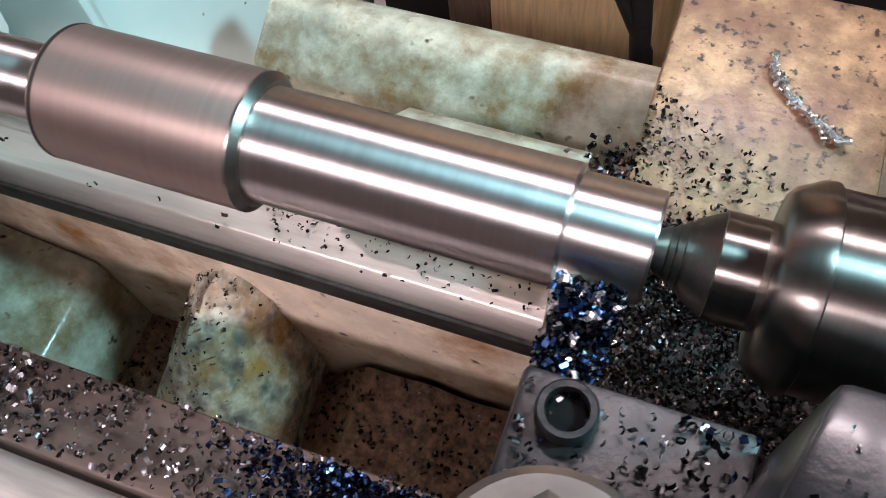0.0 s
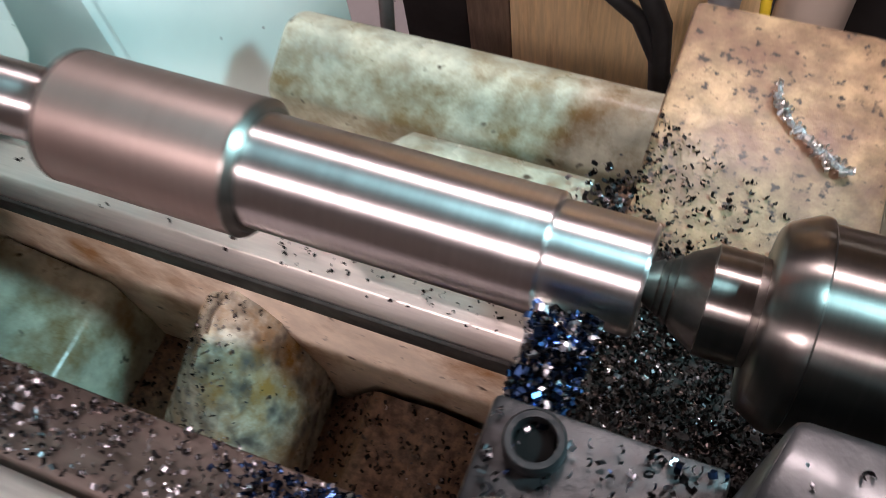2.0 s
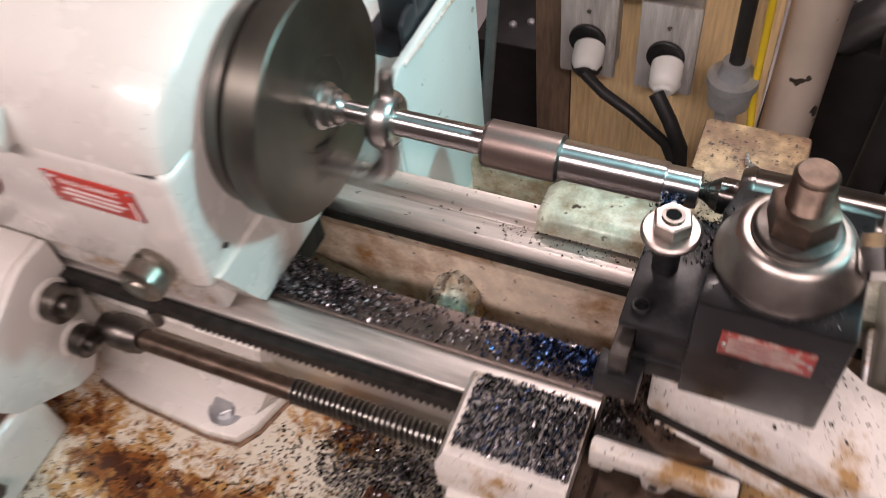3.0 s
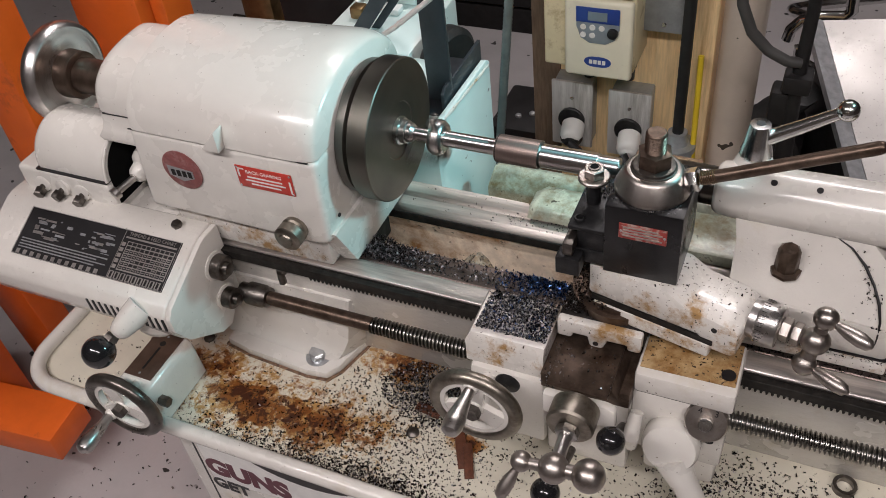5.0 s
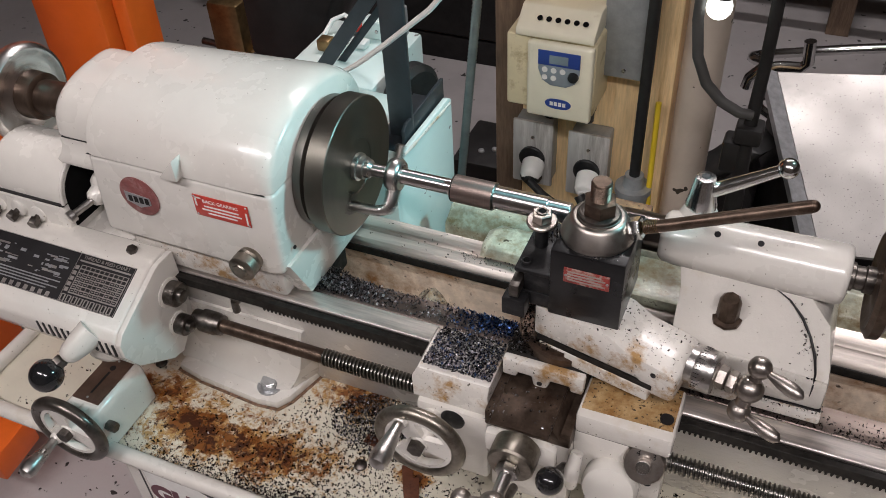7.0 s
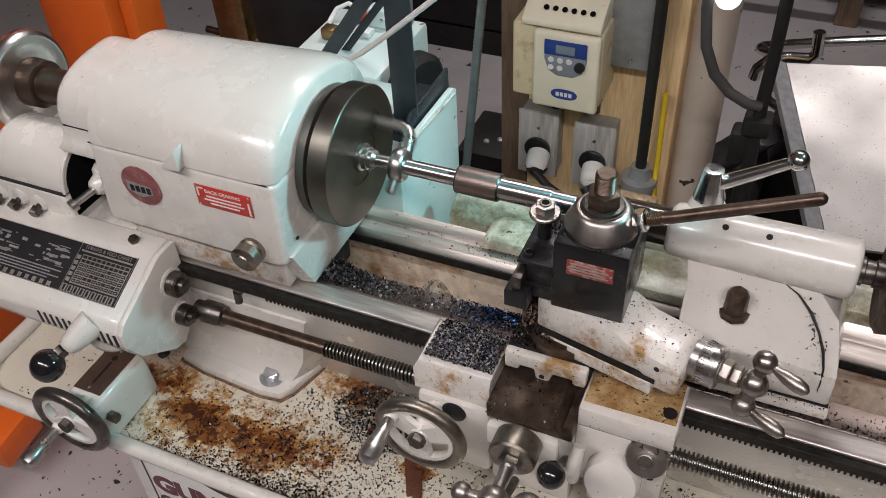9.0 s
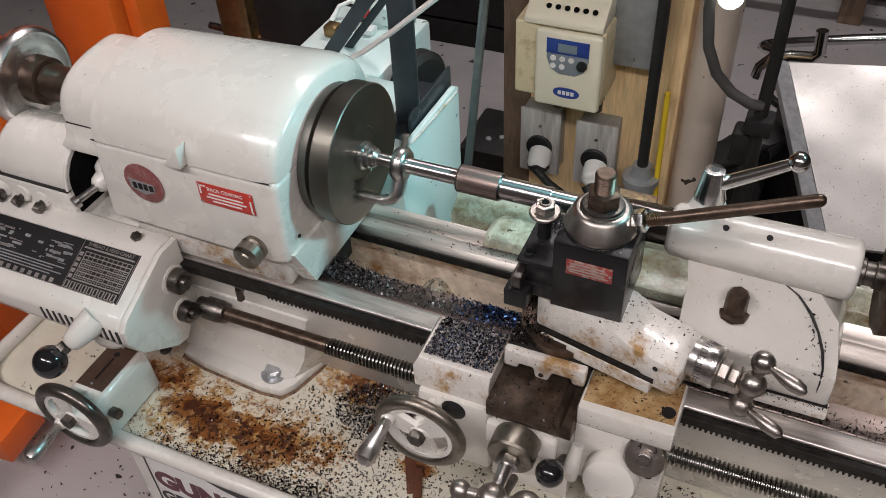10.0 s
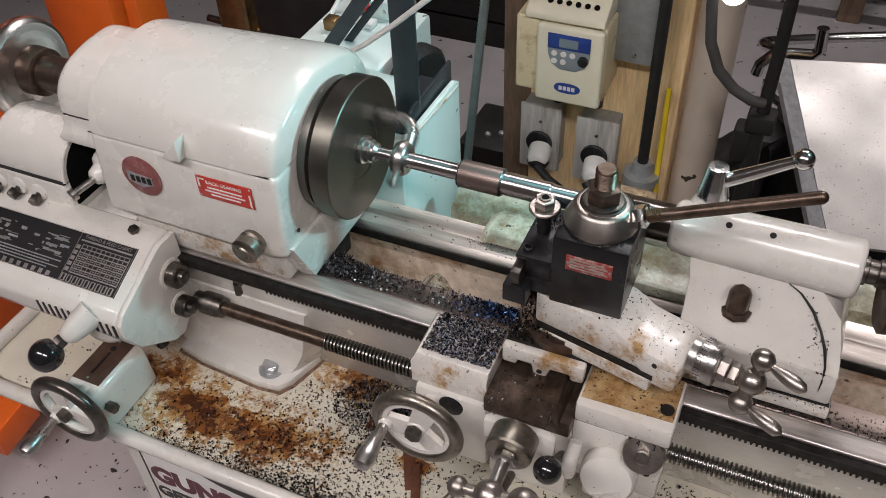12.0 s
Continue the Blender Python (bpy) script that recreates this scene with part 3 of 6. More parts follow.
def headstock():
    h = thing("headstock", (-0.17, 0, 0.97), "cream enamelled lathe headstock with rounded gear cover", "headstock")
    body = Shape().prism([(-0.268, 1.018), (-0.058, 1.014), (-0.042, 1.02), (-0.0385, 1.122), (-0.258, 1.122)], "y", -0.099, 0.1, 0.007, 3)
    part("body", body, "paint_clean", h)
    part("pedestal", Shape().loft([[(-0.070, -0.094, 1.03), (-0.0375, -0.094, 1.03), (-0.0375, 0.09, 1.03), (-0.070, 0.09, 1.03)], [(-0.055, -0.078, 0.99), (-0.034, -0.076, 0.987), (-0.034, 0.08, 0.987), (-0.055, 0.08, 0.99)], [(-0.052, -0.070, 0.9725), (-0.036, -0.068, 0.9725), (-0.036, 0.07, 0.9725), (-0.052, 0.07, 0.9725)]]), "paint_clean", h, smooth=60)
    # base between the ways, its deep shade put into the black colour
    part("base_block", Shape().box(-0.20, -0.046, -0.056, 0.024, 0.93, 0.992, 0.003), "rack", h, "headstock base between the ways, its shade painted black")
    part("underside", Shape().box(-0.25, -0.056, -0.085, 0.085, 0.9725, 1.022, 0.004), "paint_dirty", h)
    scales = ((-0.252, 0.985), (-0.247, 1.0), (-0.078, 1.0), (-0.063, 0.995), (-0.051, 0.97), (-0.043, 0.92), (-0.039, 0.86))
    cov = Shape().loft([cover_section(x, 0.1 * (0.4 + 0.6 * k), 1.1225, 1.1225 + 0.064 * k, 2.2, back=min(0.95, 0.95 + 1.2 * (x + 0.05))) for x, k in scales])
    part("gear_cover", cov, "paint_clean", h, smooth=50)
    end = Shape().loft([cover_section(x, 0.083 * (0.5 + 0.5 * k), 1.1235, 1.1235 + 0.052 * k, 2.6, back=0.45) for x, k in ((-0.3085, 0.86), (-0.3065, 0.94), (-0.302, 0.985), (-0.295, 1.0), (-0.2525, 1.0))])
    part("end_cover", end, "paint_clean", h, smooth=50)
    part("end_seam", Shape().box(-0.302, -0.259, -0.0838, -0.04, 1.1222, 1.1234, 0), "ink_black", h)
    cap = [[(x, y0, z), (-0.2585, y0, z), (-0.2585, 0.05, z), (x, 0.05, z)] for x, y0, z in ((-0.308, -0.090, 1.092), (-0.310, -0.092, 1.098), (-0.306, -0.088, 1.105), (-0.304, -0.085, 1.113), (-0.304, -0.0845, 1.122))]
    part("bearing_cap", Shape().loft(cap), "paint_clean", h, smooth=70)
    part("cover_seam", Shape().box(-0.257, -0.046, -0.0994, -0.098, 1.1219, 1.1226, 0), "ink_black", h)
    fin = Shape().prism([(-0.158, 1.1235), (-0.137, 1.1235), (-0.137, 1.148)], "y", -0.110, -0.095, 0.001)
    part("lift_lug", fin, "paint_clean", h)
    # red instruction tag and round badge
    y = -0.0995
    tag = part("instruction_tag", Shape().box(-0.132, -0.068, y - 0.0012, y, 1.0785, 1.1045, 0.0004), "red", h, "red enamel tag with pale lettering")
    lettering("lettering", "BACK GEARING", 0.0058, pose(-0.100, y - 0.0014, 1.0985, 90, 0, 0), "ink_white", tag)
    for k, w in enumerate((0.040, 0.046, 0.034)):
        part("text_bar", Shape().box(-0.1 - w / 2, -0.1 + w / 2, y - 0.0015, y - 0.001, 1.0915 - k * 0.0042, 1.0932 - k * 0.0042, 0), "ink_white", tag)
    part("angle_mark", Shape().box(-0.130, -0.128, y - 0.0015, y - 0.001, 1.091, 1.102, 0).box(-0.130, -0.122, y - 0.0015, y - 0.001, 1.1005, 1.1022, 0), "ink_white", tag)
    part("angle_mark", Shape().box(-0.072, -0.070, y - 0.0015, y - 0.001, 1.081, 1.096, 0), "ink_white", tag)
    for px, pz in ((-0.130, 1.1026), (-0.070, 1.1026), (-0.130, 1.0804), (-0.070, 1.0804)):
        part("rivet", Shape().turned([(0, 0.0014), (0.0008, 0.0009)], (px, y - 0.001, pz), (0, -1, 0), 10), "silver", tag)
    badge = part("badge", Shape().turned([(0, 0.0238), (0.0012, 0.0238), (0.0016, 0.0230)], (-0.2025, y, 1.082), (0, -1, 0), 40), "maroon", h, "round faded maroon and silver badge")
    part("banner", Shape().prism([(-0.220, 1.086), (-0.189, 1.083), (-0.189, 1.074), (-0.204, 1.068), (-0.220, 1.074)], "y", y - 0.0022, y - 0.0012, 0), "silver", badge)
    for k in range(4):
        part("text_bar", Shape().box(-0.216 + k * 0.0068, -0.2115 + k * 0.0068, y - 0.0027, y - 0.002, 1.0745, 1.082, 0), "dark", badge)
    # locking knob, oil hole
    kn = part("lock_knob", Shape().turned([(0, 0.0135), (0.006, 0.0145), (0.008, 0.0125), (0.010, 0.0145), (0.02, 0.0145), (0.022, 0.012), (0.0225, 0.008), (0.024, 0.007)], (-0.079, -0.098, 1.035), (0, -1, 0), 32), "dull_steel", h, "knurled steel knob")
    part("oil_hole", Shape().turned([(0, 0.0022), (0.001, 0.0022)], (-0.0385, -0.079, 1.045), (1, -0.1, 0), 12), "ink_black", h)
    return h


def end_gear_housing():
    g = thing("gear_housing", (-0.42, -0.03, 0.95), "cream cast change gear housing with rounded lid", "housing")
    part("lower_case", Shape().box(-0.462, -0.325, -0.098, 0.04, 0.93, 1.0315, 0.005, 3), "paint_clean", g)
    lid = Shape().loft([[(x, -0.047 + 0.048 * k * math.cos(a), 1.0335 + 0.046 * k * math.sin(a)) for a in (j * math.pi / 20 for j in range(21))] for x, k in ((-0.432, 0.90), (-0.430, 0.95), (-0.424, 1.0), (-0.330, 1.0), (-0.325, 0.985))])
    part("lid", lid, "paint_clean", g, smooth=50)
    # black sheet paints the shade inside the lid's open end
    part("open_end", Shape().prism([(-0.047 + 0.044 * math.cos(a), 1.0335 + 0.042 * math.sin(a)) for a in (k * math.pi / 16 for k in range(17))] + [(-0.091, 1.000), (-0.003, 1.000)], "x", -0.3249, -0.3238, 0), "socket", g, "black sheet as shade inside the open housing end")
    part("lid_lip", Shape().tube([(-0.3265, -0.047 + 0.0485 * math.cos(a), 1.0335 + 0.0465 * math.sin(a)) for a in (k * math.pi / 16 for k in range(17))], 0.0022, 8), "paint_clean", g)
    part("lid_seam", Shape().box(-0.430, -0.326, -0.0982, -0.09, 1.0316, 1.0332, 0), "ink_black", g)
    for x, z, turn in ((-0.4294, 1.008, 0.2), (-0.3985, 1.009, -0.1), (-0.370, 1.008, 0.1)):
        boss = part("bolt_boss", Shape().turned([(0, 0.011), (0.003, 0.010), (0.004, 0.008)], (x, -0.0975, z + 0.003), (turn, -1, 0.1), 20), "paint_clean", g)
        part("bolt", Shape().turned([(0.002, 0.0035), (0.008, 0.0035)], (x, -0.0975, z + 0.002), (turn, -1, -0.25), 10).hexagon((x + 0.008 * turn, -0.105, z), (turn, -1, -0.25), 0.0068, 0.009), "dark_steel", boss)
    # reverse lever in the open gap; a black box stands in for the gap's shade
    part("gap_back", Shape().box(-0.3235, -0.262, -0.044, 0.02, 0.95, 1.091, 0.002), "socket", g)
    part("gap_sill", Shape().box(-0.3245, -0.255, -0.098, -0.045, 0.95, 0.993, 0.003), "paint", g)
    lev = part("reverse_lever", Shape().turned([(0, 0.019), (0.010, 0.019), (0.016, 0.017), (0.020, 0.012), (0.030, 0.0105), (0.034, 0.007)], (-0.298, -0.045, 1.040), (-0.12, -1, -0.25), 28), "paint_clean", g)
    part("lever_bolt", Shape().turned([(0, 0.0042), (0.024, 0.0042)], (-0.303, -0.076, 1.032), (-0.35, -1, -0.2), 12).turned([(0, 0.0064), (0.001, 0.0072), (0.0065, 0.0072), (0.0075, 0.006)], (-0.3105, -0.099, 1.0275), (-0.35, -1, -0.2), 20), "steel", lev)
    return g


def gearbox():
    g = thing("feed_gearbox", (-0.33, -0.14, 0.87), "cream feed gearbox with black etched chart plate", "gearbox")
    prof = [(-0.088, 1.001), (-0.112, 1.0015), (-0.120, 0.9995), (-0.190, 0.9665), (-0.198, 0.956), (-0.197, 0.936), (-0.182, 0.908), (-0.135, 0.870), (-0.118, 0.866), (-0.086, 0.90)]
    part("case", Shape().prism(prof, "x", -0.465, -0.193, 0.004, 3), "paint", g)
    part("end_plate", Shape().prism([(y * 0.985 - 0.002, (z - 0.94) * 0.97 + 0.94) for y, z in prof], "x", -0.193, -0.1865, 0.001), "paint_clean", g)
    # chart plate on the sloping face
    a, b = Vector((0, -0.1245, 0.9974)), Vector((0, -0.1855, 0.9686))
    down = (b - a).normalized()
    normal = Vector((0, down.z, -down.y))
    if normal.z < 0:
        normal = -normal

    def spread(x):
        return -0.206 + (x + 0.206) * 0.793 if x > -0.3005 else -0.418 + (x + 0.418) * 1.166

    def on_panel(x0, x1, d0, d1, h0, h1, mat_name, name, parent, label=""):
        s = Shape()
        x0, x1 = spread(x0), spread(x1)
        pts = []
        for h in (h0, h1):
            for x, d in ((x0, d0), (x1, d0), (x1, d1), (x0, d1)):
                pts.append(s.bm.verts.new(Vector((x, 0, 0)) + a + down * d + normal * h))
        for q in ((0, 3, 2, 1), (4, 5, 6, 7), (0, 1, 5, 4), (1, 2, 6, 5), (2, 3, 7, 6), (3, 0, 4, 7)):
            s.bm.faces.new([pts[i] for i in q])
        return part(name, s, mat_name, parent, label, smooth=0)

    plate = on_panel(-0.418, -0.206, 0, 0.058, 0, 0.001, "ink_black", "chart_plate", g, "black etched thread and feed chart")
    on_panel(-0.4175, -0.2065, 0.0002, 0.0007, 0.001, 0.0013, "tag_metal", "border", plate)
    on_panel(-0.4175, -0.2065, 0.0573, 0.0578, 0.001, 0.0013, "tag_metal", "border", plate)
    for x in (-0.4175, -0.3002, -0.2071):
        on_panel(x, x + 0.0006, 0.0002, 0.0578, 0.001, 0.0013, "tag_metal", "border", plate)
    frame_m = Matrix.Translation(a + normal * 0.0012 + down * 0.0042) @ Matrix((Vector((1, 0, 0)), -down, normal)).transposed().to_4x4()
    lettering("lettering", "THREAD & FEED CHART", 0.0058, Matrix.Translation((-0.2435, 0, 0)) @ frame_m, "tag_metal", plate)
    rng = random.Random(4)
    on_panel(-0.296, -0.21, 0.0075, 0.0095, 0.001, 0.0013, "tag_metal", "text_bar", plate)
    # table of figures, too small to read: rows of bars in boxes
    table = on_panel(-0.290, -0.2095, 0.0125, 0.0465, 0.001, 0.0012, "tag_metal", "table", plate)
    for r in range(7):
        for c in range(10):
            x = -0.2885 + c * 0.0079
            d = 0.0133 + r * 0.0047
            on_panel(x, x + 0.0064, d, d + 0.0034, 0.0012, 0.0014, "ink_black", "figure_box", table)
            if r > 1 and rng.random() < 0.85:
                on_panel(x + 0.0014, x + 0.005, d + 0.0011, d + 0.0022, 0.0014, 0.0016, "tag_metal", "figure_bar", table)
    for r in range(5):
        on_panel(-0.2985, -0.2925, 0.0145 + r * 0.0066, 0.0190 + r * 0.0066, 0.001, 0.0013, "tag_metal", "row_mark", plate)
    for c in range(9):
        x = -0.2985 + c * 0.0099
        on_panel(x, x + 0.0078, 0.0485, 0.0568, 0.001, 0.0013, "tag_metal", "column_mark", plate)
        on_panel(x + 0.0022, x + 0.0056, 0.0493, 0.0560, 0.0013, 0.0015, "ink_black", "column_slot", plate)
    # line drawing of the machine, and small print, as bars
    for k in range(46):
        x, d, w = rng.uniform(-0.408, -0.315), rng.uniform(0.010, 0.034), rng.uniform(0.002, 0.014)
        tall = rng.uniform(0.0006, 0.0036)
        on_panel(x, min(x + w, -0.306), d, d + tall, 0.001, 0.0012, "silver" if k % 3 else "tag_metal", "drawing_line", plate)
    for k in range(4):
        on_panel(-0.413, -0.307 - 0.012 * (k % 2), 0.0375 + k * 0.0034, 0.0389 + k * 0.0034, 0.001, 0.0012, "silver", "text_bar", plate)
    for c in range(12):
        on_panel(-0.413 + c * 0.0088, -0.4085 + c * 0.0088, 0.0515, 0.0568, 0.001, 0.0012, "tag_metal", "column_mark", plate)
    # worn black index marks on the front edge
    for c in range(13):
        x = -0.300 + c * 0.0085
        part("index_mark", Shape().box(x, x + 0.0028, -0.1985, -0.197, 0.938, 0.955, 0), "ink_black", g)
    for x in (-0.42, -0.225):
        part("cap_screw", Shape().hexagon((x, -0.106, 1.0015), (0, -0.15, 1), 0.006, 0.006), "dark_steel", g)
    # shift lever with black ball
    hub = part("lever_hub", Shape().turned([(-0.018, 0.016), (0.0, 0.0145), (0.014, 0.012), (0.020, 0.0095), (0.022, 0.007)], (-0.236, -0.204, 0.950), (-0.42, -0.80, -0.42), 24), "paint", g)
    part("lever_collar", Shape().hexagon((-0.246, -0.224, 0.942), (-0.42, -0.8, -0.42), 0.0082, 0.008), "dark_steel", hub)
    part("ball_knob", Shape().ball((-0.2545, -0.243, 0.933), 0.0178, 28), "bakelite", hub, "glossy black ball knob")
    part("lower_lug", Shape().turned([(0, 0.02), (0.03, 0.02), (0.034, 0.016)], (-0.235, -0.16, 0.93), (-0.15, -0.6, -0.8), 24), "paint", g)
    # shaft ends on the side plate
    for y, z, r in ((-0.112, 0.958, 0.0145), (-0.114, 0.911, 0.0125)):
        kn = part("shaft_boss", Shape().turned([(0, r * 1.22), (0.002, r * 1.22), (0.003, r * 1.1)], (-0.1867, y, z), (1, 0, 0), 28), "paint", g)
        part("shaft_cap", Shape().turned([(0, r), (0.011, r), (0.0125, r * 0.9), (0.0125, r * 0.55), (0.018, r * 0.52), (0.019, r * 0.35)], (-0.1842, y, z), (1, 0, 0), 28), "dark_steel", kn)
    g.location.x -= 0.0095
    return g


def speed_control():
    """The small casting on the pan's front corner with its slotted plate and handwheel."""
    c = thing("speed_control", (-0.27, -0.2, 0.797), "cream casting with brown slotted plate and handwheel", "control")
    part("casting", Shape().prism([(-0.294, 0.797), (-0.236, 0.797), (-0.240, 0.850), (-0.246, 0.858), (-0.286, 0.858), (-0.291, 0.850)], "y", -0.236, -0.146, 0.006, 3), "paint", c)
    pl = part("slot_plate", Shape().box(-0.284, -0.247, -0.216, -0.150, 0.8578, 0.8596, 0.0005), "brown_plate", c, "brown metal plate with a slot")
    part("slot", Shape().box(-0.267, -0.2642, -0.205, -0.172, 0.8594, 0.8599, 0).turned([(0, 0.0038), (0.0004, 0.0038)], (-0.2656, -0.166, 0.8595), (0, 0, 1), 12), "ink_black", pl)
    for p in ((-0.2655, -0.155), (-0.2655, -0.211)):
        part("screw", Shape().turned([(0, 0.0017), (0.0008, 0.0012)], (*p, 0.8594), (0, 0, 1), 10), "silver", pl)
    handwheel((-0.2605, -0.250, 0.851), 0.0490, 0.0074, c, 222)
    part("stub", Shape().turned([(0, 0.009), (0.03, 0.009)], (-0.2605, -0.250, 0.851), (0, 1, 0), 16), "paint", c)
    part("side_bolt", Shape().hexagon((-0.237, -0.222, 0.835), (1, 0, 0), 0.0065, 0.012), "dark_steel", c)


def handwheel(centre, r, rim_r, parent, handle_deg, worn=False):
    """A three-spoked wheel that faces the operator, black rim, cream web, with a turned steel handle."""
    cx, cy, cz = centre
    web = Shape()
    ring = [(0.0, r - rim_r * 2.55), (-0.004, r - rim_r * 2.4), (-0.004, r - rim_r * 0.8), (0.004, r - rim_r * 0.8), (0.004, r - rim_r * 2.4), (0.0, r - rim_r * 2.55)]
    web.turned(ring, centre, (0, -1, 0), 48)
    web.turned([(-0.012, 0.011), (0.002, 0.011), (0.005, 0.009)], centre, (0, -1, 0), 24)
    for k in range(3):
        a = radians(handle_deg + 120 * k)
        tip = Vector((math.cos(a), 0, math.sin(a))) * (r - rim_r * 1.6)
        c0 = Vector(centre)
        side = Vector((-math.sin(a), 0, math.cos(a)))
        wide0, wide1 = 0.0085, 0.0125
        for d0, d1, w0, w1 in ((0.004, 0.97, wide0, wide1),):
            p, q = c0 + tip * 0.12, c0 + tip * d1
            vs = [p + side * w0, p - side * w0, q - side * w1, q + side * w1]
            lo = [web.bm.verts.new(v + Vector((0, 0.0028, 0))) for v in vs]
            hi = [web.bm.verts.new(v - Vector((0, 0.0034, 0))) for v in vs]
            fs = [web.bm.faces.new(lo), web.bm.faces.new(hi[::-1])] + [web.bm.faces.new((lo[i], hi[i], hi[(i + 1) % 4], lo[(i + 1) % 4])) for i in range(4)]
            bmesh.ops.recalc_face_normals(web.bm, faces=fs)
    wheel = part("handwheel", web, "paint", parent, "cream three-spoked handwheel with black rim", at=centre)
    circle = [(cx + math.cos(a) * (r - rim_r), cy, cz + math.sin(a) * (r - rim_r)) for a in (k * math.tau / 56 for k in range(56))]
    part("rim", Shape().tube(circle, rim_r, 14, closed=True), "dull_steel" if worn else "rim", wheel)
    part("hub_nut", Shape().hexagon((cx, cy - 0.004, cz), (0, -1, 0), 0.0085, 0.009), "dark_steel", wheel)
    a = radians(handle_deg)
    hx, hz = cx + math.cos(a) * (r - rim_r * 2.1), cz + math.sin(a) * (r - rim_r * 2.1)
    part("handle_boss", Shape().turned([(-0.004, 0.0075), (0.006, 0.0075), (0.008, 0.006)], (hx, cy, hz), (0, -1, 0), 18), "paint", wheel)
    part("handle", Shape().turned([(0.006, 0.0052), (0.010, 0.0054), (0.018, 0.0058), (0.031, 0.0078), (0.042, 0.0096), (0.049, 0.0098), (0.055, 0.0078), (0.058, 0.003)], (hx, cy, hz), (0, -1, 0), 20), "steel", wheel, "turned steel handle")
    return wheel


def lead_screw():
    """Smooth at the gearbox, threaded past the headstock's foot."""
    y, z = -0.094, 0.9025
    s = thing("lead_screw", (0, y, z), "long oily steel lead screw with coarse thread", "lead screw")
    part("coupling", Shape().turned([(-0.188, 0.0110), (-0.178, 0.0110), (-0.177, 0.0135), (-0.158, 0.0135), (-0.156, 0.0125), (-0.151, 0.0120), (-0.150, 0.0095)], (0, y, z), (1, 0, 0), 24), "dark_steel", s)
    part("shaft", Shape().turned([(-0.155, 0.0082), (-0.018, 0.0082)], (0, y, z), (1, 0, 0), 24), "brown_steel", s, "smooth brown oiled steel shaft")
    pitch, seg, per = 0.0043, 28, 12
    n = int((0.98 + 0.018) / pitch * per)
    verts, faces = [], []
    for i in range(n + 1):
        x = -0.018 + i * pitch / per
        for k in range(seg):
            ph = (i / per - k / seg) % 1.0
            r = 0.0063 + 0.0034 * max(0.0, min(1.0, 2.0 - 6.5 * abs(ph - 0.5)))
            a = k * math.tau / seg
            verts.append((x, y + r * math.cos(a), z + r * math.sin(a)))
    for i in range(n):
        for k in range(seg):
            j = (k + 1) % seg
            faces.append((i * seg + k, i * seg + j, (i + 1) * seg + j, (i + 1) * seg + k))
    part("thread", (verts, [], faces), "thread", s, smooth=35)
    return s


# ---- spindle and work: turned about the axis, so each has its origin there ----


